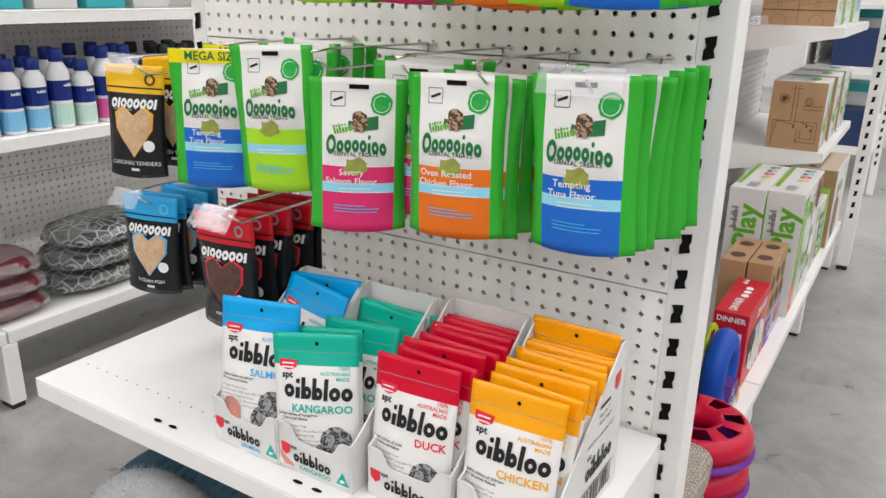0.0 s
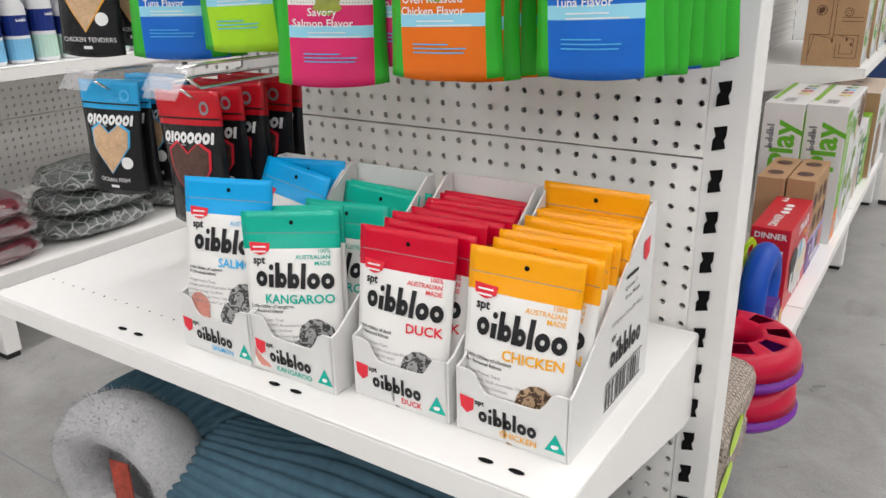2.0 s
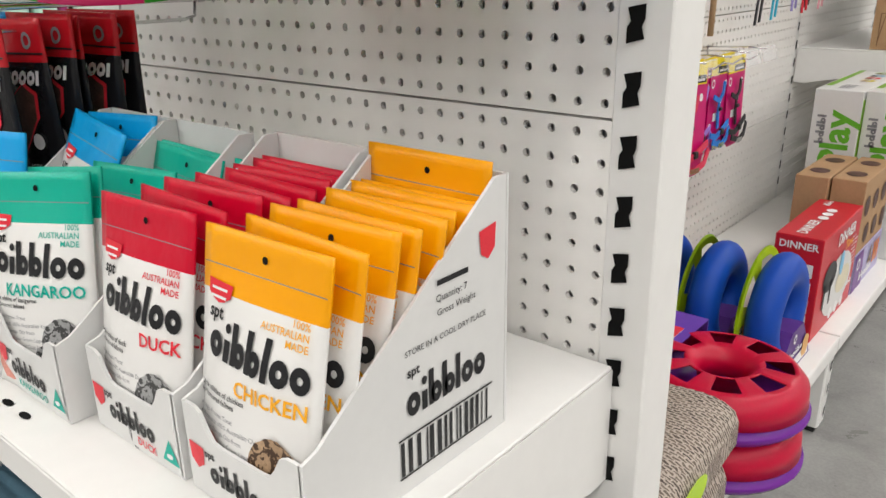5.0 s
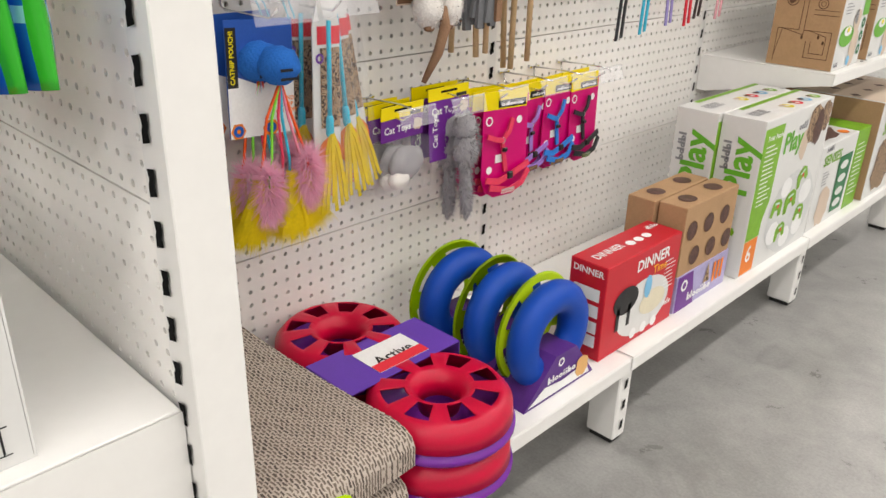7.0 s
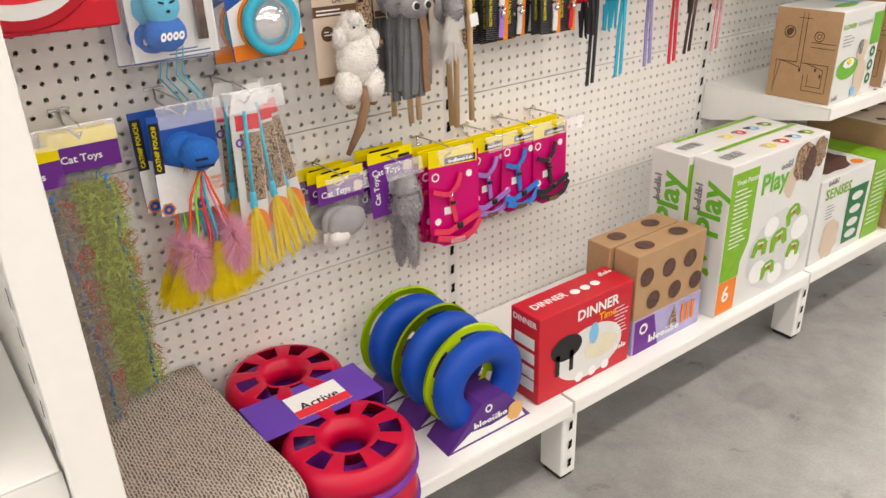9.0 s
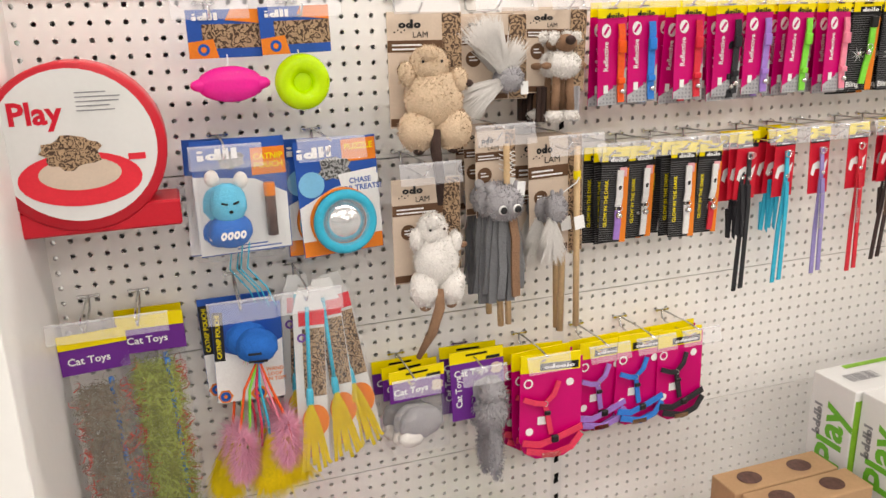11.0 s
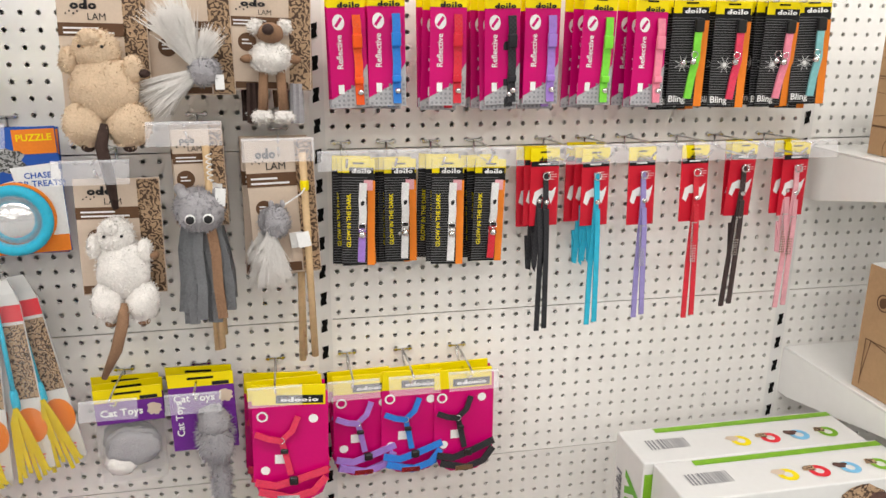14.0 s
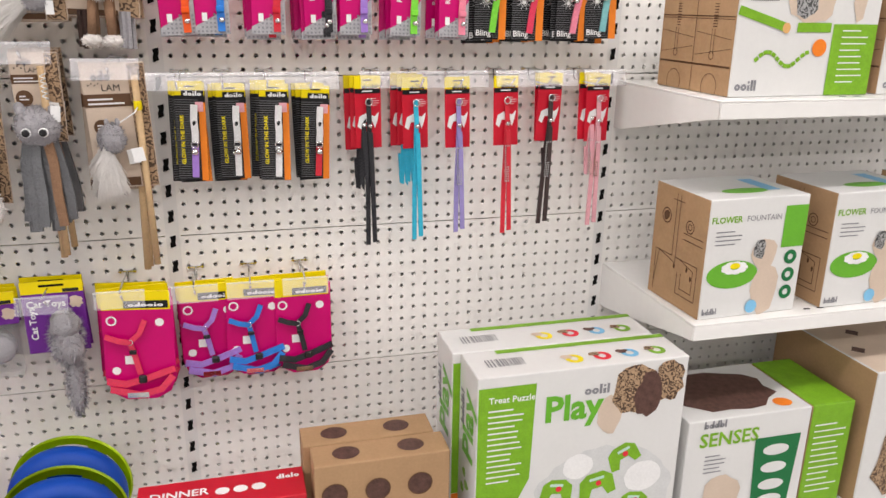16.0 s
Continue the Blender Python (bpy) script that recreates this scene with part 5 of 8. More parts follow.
def harness(col, name, w=0.104, h=0.185):
    th = thing("cat_harness", pose(0, 0, -5), f"{name} cat harness on a magenta card with yellow header", "harness", "harnesses on magenta cards")
    b = bmesh.new()
    pr = [(-w / 2, -0.012), (w / 2, -0.006), (w / 2, -h * 0.8), (w * 0.42, -h * 0.93), (w * 0.22, -h), (-w * 0.22, -h), (-w * 0.42, -h * 0.93), (-w / 2, -h * 0.8)]
    poly(b, pr)
    e = bmesh.ops.extrude_face_region(b, geom=list(b.faces))
    bmesh.ops.translate(b, verts=[g for g in e["geom"] if isinstance(g, bmesh.types.BMVert)], vec=(0, 0.002, 0))
    bmesh.ops.recalc_face_normals(b, faces=b.faces)
    part("card", b, MAGENTA, th)
    part("header", box(-w / 2, w * 0.46, -0.0008, 0.0024, -0.03, 0.004, 0.0004), YELLOW_C, th, "yellow header")
    part("name_bar", rect(bmesh.new(), w * 0.12, -0.02, w * 0.62, 0.014, -0.0014), BLACK_CARD, th)
    part("logo", word(bmesh.new(), w * 0.12, -0.02, w * 0.5, 0.008, 6, -0.002, seed=6), WHITE_INK, th)
    part("dot", ell(bmesh.new(), w * 0.3, -h * 0.27, 0.0075, 0.0075, -0.0008), WHITE_INK, th)
    part("dot", ell(bmesh.new(), -w * 0.34, -h * 0.72, 0.0075, 0.0075, -0.0008), WHITE_INK, th)
    part("emblem", ring_flat(bmesh.new(), -w * 0.37, -h * 0.25, 0.006, 0.009, -0.0008), WHITE_INK, th)
    s = STRAPS[col]
    strap(th, "strap", [(w * 0.1, -h * 0.24), (w * 0.02, -h * 0.36), (-w * 0.12, -h * 0.44), (-w * 0.06, -h * 0.58), (0.0, -h * 0.75)], 0.0095, s, "neck strap", -0.005)
    strap(th, "strap", [(-w * 0.46, -h * 0.38), (-w * 0.28, -h * 0.42), (-w * 0.12, -h * 0.44)], 0.0095, s, "", -0.007)
    strap(th, "belly_strap", [(-w * 0.47, -h * 0.8), (-w * 0.2, -h * 0.83), (w * 0.1, -h * 0.78), (w * 0.5, -h * 0.7)], 0.0118, s, "belly strap", -0.008)
    strap(th, "belly_strap", [(-w * 0.42, -h * 0.87), (0, -h * 0.93), (w * 0.3, -h * 0.88), (w * 0.47, -h * 0.76)], 0.0118, s, "", -0.012)
    part("slider", box(-w * 0.08 - 0.006, -w * 0.08 + 0.006, -0.0125, -0.0075, -h * 0.55, -h * 0.51, 0.0015), BLACK_CAP, th, "black slider")
    part("price_tag", rect(bmesh.new(), -w * 0.12, -h * 0.62, 0.022, 0.016, -0.001), WHITE_INK, th)
    part("name_tag", box(-w * 0.18, w * 0.12, -0.0175, -0.0165, -h * 0.95, -h * 0.9), BELL, th, "small silver name tag")
    part("buckle", box(-0.002, 0.012, -0.016, -0.008, -h * 0.82, -h * 0.75, 0.002), BLACK_CAP, th, "black clip buckle")
    part("ring", torus(0.005, 0.001, "y", 14, 6, centre=(-w * 0.12, -0.009, -h * 0.44)), BELL, th, smooth=True)
    return th


def hang(master, y, z, x=0.14, n=1, back=0.02, yaw=0.0, spread=0.003):
    """Copies of a pegged thing one behind another on a hook; z is its top."""
    for i in range(n):
        m = facing_aisle(x - 0.05 - back * i, y + 0.012 + rnd.uniform(-spread, spread) - 0.006 * i, 1.28 - 1.038 * (1.28 - z) + rnd.uniform(-0.003, 0.003), rnd.uniform(-3, 3), yaw + rnd.uniform(-5, 5), rnd.uniform(-2, 2)) @ Matrix.Scale(1.038, 4)
        if master.matrix_basis.translation.z < -1:
            master.matrix_basis = m
        else:
            copy_thing(master, m)


HK = S_B + 0.5625  # top hook row
for y, col, n in ((0.918, "orange", 2), (0.978, "blue", 2), (1.07, "red", 3), (1.155, "black", 4), (1.222, "purple", 2), (1.312, "lime", 3), (1.402, "pink", 3)):
    hang(pink_collar(col), y + 0.016, 1.316, 0.145, n)
    peg_hook(facing_aisle(0, round(y / 0.025) * 0.025 + 0.0125, HK), 0.13, (0.095, 0.034))
for y, col, n in ((1.468, "lime", 3), (1.545, "coral", 3), (1.632, "pink", 3), (1.685, "teal", 2)):
    hang(black_collar(col), y + 0.016, 1.314, 0.145, n, yaw=-6)
    peg_hook(facing_aisle(0, round(y / 0.025) * 0.025 + 0.0125, HK), 0.13, (0.085, 0.034))
MID = S_B + 0.3125
for y, col, n, d in ((0.93, "purple", 3, 0.0), (1.0, "white", 3, 0.02), (1.072, "white", 3, 0.0), (1.145, "red", 3, 0.02)):
    hang(black_collar(col, False), y + 0.014, 1.078 - 0.3 * d, 0.15 - d, n, 0.022, -4)
for y in (0.9375, 1.0125, 1.0875, 1.1625):
    peg_hook(facing_aisle(0, y, MID), 0.13, (0.09, 0.03))
for y, col, tail, n in ((1.212, "black", 0.315, 3), (1.302, "turquoise", 0.305, 3), (1.389, "lilac", 0.29, 1), (1.484, "red", 0.3, 1), (1.582, "brown", 0.295, 2), (1.683, "paleblush", 0.3, 2)):
    hang(red_collar(col, tail * 1.05), y + 0.045, 1.083, 0.115, 1, 0.016, -3)
    if n > 1:
        hang(red_collar(col, 0.15), y + 0.039, 1.083, 0.099, n - 1, 0.016, -3)
for y in (1.2875, 1.3625, 1.4375, 1.5375, 1.6125, 1.7125):
    peg_hook(facing_aisle(0, y, MID), 0.13, (0.085, 0.03))
LOW = S_B - 0.0625
for y, col, nm, n in ((0.95, "purple", "lilac", 2), (1.035, "blue", "blue", 2), (1.125, "black", "black patterned", 2)):
    hang(harness(col, nm), y, 0.712, 0.125, n, 0.024, 4)
hang(harness("coral", "red patterned", 0.12, 0.2), 0.825, 0.718, 0.15, 3, 0.026, -2)
for y in (0.5625, 0.6875, 0.8125, 0.9375, 1.0375, 1.1375):
    peg_hook(facing_aisle(0, y, LOW), 0.12, (0.085, 0.032))


# plush toys
def plush(name, col, var=0.15):
    return mat("plush_" + name, col, 0.95, var=var, scale=40, bump=0.8, bscale=300)


P_TAN, P_WHITE, P_GREY, P_BROWN, P_DARK = plush("tan", (0.62, 0.47, 0.33)), plush("white", (0.78, 0.75, 0.72)), plush("grey", (0.36, 0.35, 0.37)), plush("brown", (0.26, 0.15, 0.09)), plush("dark_brown", (0.05, 0.03, 0.025))
P_DGREY = plush("dark_grey", (0.16, 0.165, 0.175))
P_BLUE, P_CYAN = plush("blue", (0.02, 0.15, 0.55)), plush("cyan", (0.12, 0.55, 0.8))
def feather(m):
    """Thin down that lets light through."""
    n, l, p = nodes_of(m)
    tr, mx = n.new("ShaderNodeBsdfTranslucent"), n.new("ShaderNodeMixShader")
    l.new(p.inputs["Base Color"].links[0].from_socket, tr.inputs["Color"])
    mx.inputs[0].default_value = 0.45
    out = n["Material Output"]
    l.new(p.outputs[0], mx.inputs[1]), l.new(tr.outputs[0], mx.inputs[2]), l.new(mx.outputs[0], out.inputs["Surface"])
    return m


F_PINK, F_YELLOW = mat("pink_feather", (0.95, 0.6, 0.74), 0.9, var=0.1), mat("yellow_feather", (0.85, 0.7, 0.02), 0.9, var=0.2)
F_WHITE = feather(mat("white_feather", (0.84, 0.82, 0.8), 0.9, var=0.08))
feather(F_PINK), feather(F_YELLOW)


def toy_card(th, w, h, side=True):
    part("card", slab(w, h), KRAFT, th, "cream card")
    b = bmesh.new()
    word(b, -w * 0.2, -h * 0.1, w * 0.3, h * 0.075, 3, -0.0008, marks="odo")
    text(b, "LAM", -w * 0.06, -h * 0.195, h * 0.075, -0.0008)
    for k in range(4):
        ell(b, -w * 0.4 + 0.005 * k, -h * 0.17 + 0.003 * (k % 2), 0.0013, 0.0013, -0.0008, 8)
    part("print", b, INK, th)
    part("title_bar", rect(bmesh.new(), -w * 0.12, -h * 0.29, w * 0.76, h * 0.1, -0.0008), BROWN_INK, th, "dark brown title bar")
    part("title", lines(bmesh.new(), -w * 0.14, -h * 0.28, w * 0.6, 2, h * 0.035, h * 0.014, -0.0012), WHITE_INK, th)
    part("seal", ell(bmesh.new(), -w * 0.28, -h * 0.5, 0.0125, 0.0125, -0.0008), BROWN_INK, th, "round brown seal")
    part("seal_print", lines(bmesh.new(), -w * 0.28, -h * 0.5 + 0.003, 0.014, 2, 0.005, 0.002, -0.0012), WHITE_INK, th)
    part("foot_bar", rect(bmesh.new(), -w * 0.14, -h * 0.95, w * 0.7, h * 0.07, -0.0008), BROWN_INK, th)
    if side:
        part("fur_print", rect(bmesh.new(), w * 0.36, -h * 0.5, w * 0.26, h * 0.98, -0.0008), TABBY, th, "striped fur print")


def fan(name, root, aim, n, length, spread, mat_, parent, label="", seed=1, droop=0.0, width=0.0009):
    """Soft strands that spread from one root along a direction."""
    rr = random.Random(seed)
    b = bmesh.new()
    aim = Vector(aim).normalized()
    for _ in range(n):
        d = (aim + spread * Vector((rr.uniform(-1, 1), rr.uniform(-0.5, 0.4), rr.uniform(-1, 1)))).normalized()
        k = length * rr.uniform(0.35, 1.0)
        p = Vector(root) + 0.006 * Vector((rr.uniform(-1, 1), rr.uniform(-1, 1), rr.uniform(-1, 1)))
        a = d.cross(Vector((0, 1, 0))).normalized() * width
        q = p + d * k * 0.5 + Vector((0, 0, -droop * 0.25 * k))
        r = p + d * k + Vector((rr.uniform(-1, 1) * 0.12 * k, 0, -droop * k))
        v = [b.verts.new(c) for c in (p - a * 0.6, p + a * 0.6, q + a, q - a, r)]
        b.faces.new((v[0], v[1], v[2], v[3])), b.faces.new((v[3], v[2], v[4]))
    return tagged(part(name, b, mat_, parent, label), kind="stuff")


def woolly(name, c, r, mat_, parent, seed, label="", n=420, length=0.0045):
    """One stuffed piece of a plush toy with its short curly pile."""
    o = blob([(c, r)], mat_, name, parent, label, 0.13, seed, 3)
    tagged(fur("nap", c, r, n, length, mat_, o, "", seed, 0.0, 0.0011), kind="stuff")
    return o


def beaver_toy(fur_mat, tail_mat, label, legs=P_DARK, slim=1.0):
    th = thing("plush_toy", pose(0, 0, -5), label, "plush toy", "plush toys on cards")
    toy_card(th, 0.115, 0.17)
    k = slim
    woolly("torso", (0.004, -0.028, -0.125), (0.044 * k, 0.027, 0.045), fur_mat, th, 3, "fluffy body", 900)
    woolly("head", (-0.002, -0.028, -0.078), (0.03 * k, 0.024, 0.028), fur_mat, th, 5, "fluffy head", 500)
    woolly("muzzle", (-0.006, -0.046, -0.062), (0.014 * k, 0.01, 0.012), fur_mat, th, 6, "", 150)
    for x, z, q in ((-0.036, -0.09, 8), (0.042, -0.1, 9)):
        woolly("arm", (x * k, -0.032, z), (0.013 * k, 0.013, 0.018), fur_mat, th, q, "", 200)
    for x, q in ((-0.022, 11), (0.032, 12)):
        woolly("haunch", (x * k, -0.03, -0.172), (0.029 * k, 0.023, 0.032), fur_mat, th, q, "", 450)
    b = tube([(0.004, -0.04, -0.172), (0.0, -0.05, -0.2), (-0.012 if k < 1 else 0.006, -0.046, -0.24), (-0.034 if k < 1 else 0.008, -0.036, -0.285)], 0.0085, 10, taper=[0.8, 1, 0.95, 0.5])
    part("tail", b, tail_mat, th, "soft tail", True)
    for x, z in ((-0.022, -0.203), (0.032, -0.203), (0.056, -0.105)):
        blob([((x * k, -0.032, z), (0.009, 0.009, 0.006))], legs, "paw", th, "", 0, 1, 2)
    for x in (-0.016, 0.012):
        blob([((x * k, -0.053, -0.072), (0.0022, 0.002, 0.0022))], INK, "eye", th, "", 0, 1, 2)
    return th


def octopus_toy():
    th = thing("plush_toy", pose(0, 0, -5), "grey plush octopus wand on a wooden stick", "plush toy", "plush toys on cards")
    toy_card(th, 0.07, 0.14)
    woolly("head", (0, -0.03, -0.112), (0.031, 0.028, 0.029), P_GREY, th, 2, "fluffy grey head", 900)
    for x in (-0.022, 0.024):
        blob([((x, -0.03, -0.086), (0.008, 0.006, 0.009))], P_GREY, "ear", th, "", 0.1, 3, 2)
    for x in (-0.013, 0.011):
        blob([((x, -0.0565, -0.116), (0.0078, 0.003, 0.0078))], WHITE_INK, "eye", th, "", 0, 1, 2)
        blob([((x, -0.0605, -0.116), (0.006, 0.002, 0.006))], INK, "pupil", th, "", 0, 1, 2)
    for k in range(7):
        x = -0.024 + 0.008 * k
        pts = [(x * 0.7, -0.132), (x * 1.0, -0.17), (x * 1.15 + 0.003 * (-1) ** k, -0.22), (x * 1.25 - 0.002 * (k % 2), -0.262 - 0.008 * ((k * 2) % 3))]
        strap(th, "arm", pts, 0.0135, P_DGREY if k != 5 else P_BROWN, "soft felt arm", -0.02 - 0.006 * (k % 3), 0.0075)
    part("stick", tube([(0.012, -0.016, -0.02), (0.012, -0.016, -0.325)], 0.0052, 8), WOOD, th, "pale wooden stick", True)
    part("spring", tube([(0.016 + 0.004 * math.cos(k), -0.03 + 0.004 * math.sin(k), -0.03 - 0.0012 * k) for k in range(34)], 0.0009, 5), WHITE_INK, th, "white coiled cord", True)
    part("swing_tag", box(0.03, 0.044, -0.036, -0.035, -0.1, -0.075), WHITE_INK, th, "white swing tag").matrix_basis = pose(0, 0, 0, 0, 6, 0)
    return th


def flying_toy():
    th = thing("plush_toy", pose(0, 0, -5), "grey plush mouse with white feathers on a wooden stick", "plush toy", "plush toys on cards")
    toy_card(th, 0.098, 0.205)
    woolly("body", (-0.01, -0.022, -0.118), (0.019, 0.017, 0.024), P_GREY, th, 4, "small grey body", 500)
    for x in (-0.016, 0.0):
        blob([((x, -0.022, -0.092), (0.004, 0.003, 0.007))], P_GREY, "ear", th, "", 0.1, 3, 2)
    fan("plumage", (-0.02, -0.024, -0.135), (0.02, -0.02, -1), 900, 0.085, 0.26, F_WHITE, th, "white feathers", 3, 0.0, 0.0011)
    fan("plumage", (-0.02, -0.026, -0.14), (-0.25, -0.02, -1), 500, 0.05, 0.3, F_WHITE, th, "", 5, 0.0, 0.0011)
    part("swing_tag", box(-0.002, 0.016, -0.034, -0.033, -0.158, -0.135), WHITE_INK, th, "white swing tag").matrix_basis = pose(0, 0, 0, 0, -8, 0)
    part("stick", tube([(0.034, -0.012, -0.02), (0.03, -0.014, -0.34)], 0.0055, 8), WOOD, th, "pale wooden stick", True)
    part("cord", tube([(0.034, -0.02, -0.07), (0.028, -0.022, -0.078), (0.012, -0.02, -0.088), (-0.006, -0.022, -0.098)], 0.0012, 5), WHITE_INK, th)
    part("binding", lathe([(0.006, -0.075), (0.0066, -0.072), (0.0066, -0.064), (0.006, -0.06)], 10), YELLOW_C, th, "yellow thread").matrix_basis = pose(0.0335, -0.0125, 0)
    return th


def deer_toy(feather=False):
    th = thing("plush_toy", pose(0, 0, -5), "white feather mouse toy on a cream card" if feather else "brown and white plush toy with long legs on a card", "plush toy", "plush toys on cards")
    toy_card(th, 0.112, 0.13)
    if feather:
        woolly("body", (0.02, -0.024, -0.096), (0.021, 0.018, 0.02), P_GREY, th, 4, "small grey body", 500)
        fan("plumage", (0.01, -0.026, -0.086), (-0.42, -0.05, 1), 700, 0.1, 0.3, F_WHITE, th, "long white feathers", 8, 0.05, 0.0011)
        fan("plumage", (0.004, -0.026, -0.1), (-1, -0.05, -0.45), 700, 0.085, 0.32, F_WHITE, th, "long white feathers", 9, 0.1, 0.0011)
        fan("plumage", (0.012, -0.026, -0.086), (0.5, -0.05, 1), 260, 0.06, 0.3, F_WHITE, th, "", 10, 0.05, 0.0011)
        part("swing_tag", box(0.034, 0.046, -0.034, -0.033, -0.12, -0.1), WHITE_INK, th, "white swing tag")
        return th
    woolly("body", (0, -0.03, -0.084), (0.027, 0.022, 0.021), P_WHITE, th, 4, "fluffy white body", 700)
    blob([((0, -0.036, -0.052), (0.017, 0.017, 0.014))], P_BROWN, "head", th, "brown head", 0.05, 5, 3)
    blob([((-0.004, -0.056, -0.047), (0.008, 0.009, 0.0075))], P_DARK, "snout", th, "", 0.03, 5, 2)
    for x in (-0.019, 0.019):
        woolly("ear", (x, -0.032, -0.044), (0.009, 0.006, 0.009), P_WHITE, th, 6, "", 120)
    for x in (-0.03, 0.03):
        blob([((x, -0.032, -0.086), (0.011, 0.006, 0.0055))], P_BROWN, "arm", th, "", 0.05, 4, 2)
    for x in (-0.01, 0.012):
        part("leg", tube([(x, -0.028, -0.1), (x * 1.3, -0.03, -0.155)], 0.0068, 8), P_BROWN, th, "", True)
        woolly("foot", (x * 1.35, -0.032, -0.164), (0.014, 0.012, 0.0085), P_WHITE, th, 6, "", 160)
    for x in (-0.03, -0.022, 0.03, 0.038):
        part("back_leg", tube([(x, -0.01, -0.12), (x, -0.01, -0.175)], 0.005, 6), P_DARK if x < 0 else P_GREY, th)
    return th


hang(beaver_toy(P_TAN, P_DARK, "tan plush toy with dark tail on a cream card"), 0.595, 1.308, 0.15, 1)
hang(deer_toy(True), 0.708, 1.304, 0.15, 2, 0.03)
hang(deer_toy(), 0.826, 1.312, 0.15, 3, 0.03)
hang(beaver_toy(P_WHITE, P_BROWN, "white plush rat toy with brown tail on a card", P_BROWN, 0.82), 0.592, 1.062, 0.15, 1)
hang(octopus_toy(), 0.712, 1.13, 0.16, 3, 0.035)
hang(flying_toy(), 0.826, 1.108, 0.15, 3, 0.035)
for y, z in ((0.5875, HK), (0.7125, HK), (0.8375, HK), (0.5875, MID - 0.0), (0.7125, MID + 0.05), (0.8375, MID + 0.025), (0.2875, HK), (0.4125, HK), (0.2875, MID + 0.05), (0.4375, MID + 0.05)):
    peg_hook(facing_aisle(0, y, z), 0.16, (0.1, 0.034))
LIMEG, PINKG = mat("translucent_lime_rubber", (0.55, 0.85, 0.0), 0.25, alpha=0.92), mat("translucent_pink_rubber", (0.95, 0.02, 0.35), 0.25, alpha=0.92)


def nerf_header(th, w, h):
    part("card", slab(w, h), BLUE_N, th)
    part("fur_print", rect(bmesh.new(), 0.01, -h * 0.55, w * 0.8, h * 0.5, -0.0008), TABBY, th, "brown striped print")
    part("corner", poly(bmesh.new(), [(w * 0.1, 0), (w / 2, 0), (w / 2, -h * 0.3), (w * 0.02, -h * 0.22)], -0.0012), ORANGE_CARD, th)
    part("corner", poly(bmesh.new(), [(-w / 2, -h), (-w * 0.1, -h), (-w * 0.16, -h * 0.6), (-w / 2, -h * 0.66)], -0.0012), ORANGE_CARD, th)
    part("logo", word(bmesh.new(), -w * 0.25, -h * 0.14, w * 0.36, h * 0.15, 4, -0.0016, seed=9), WHITE_INK, th)
    part("roundel", ring_flat(bmesh.new(), -w * 0.3, -h * 0.82, 0.004, 0.008, -0.002), BLUE_INK, th)


def rubber_toy(m_, disc, label):
    th = thing("rubber_toy", pose(0, 0, -5), label, "cat toy", "rubber toys on printed cards")
    nerf_header(th, 0.1, 0.065)
    if disc:
        part("ring", torus(0.026, 0.014, "y", 30, 10, centre=(0, -0.015, -0.105)), m_, th, "translucent lime ring", True)
        part("hub", lathe([(0.0, -0.02), (0.014, -0.018), (0.018, -0.012), (0.0, -0.01)], 18, "y"), m_, th).matrix_basis = pose(0, 0, -0.105)
    else:
        blob([((0, -0.018, -0.1), (0.046, 0.016, 0.025)), ((-0.035, -0.018, -0.1), (0.02, 0.01, 0.01)), ((0.035, -0.018, -0.1), (0.02, 0.01, 0.01))], m_, "body", th, "translucent pink fish-like body", 0.05, 2, 3)
    part("cord", tube([(0, -0.004, -0.06), (0, -0.012, -0.085)], 0.001, 5), WHITE_INK, th)
    return th


hang(rubber_toy(PINKG, False, "pink rubber chew toy hanging from a printed card"), 0.296, 1.322, 0.14, 1)
hang(rubber_toy(LIMEG, True, "lime rubber ring toy hanging from a printed card"), 0.4, 1.32, 0.14, 1)


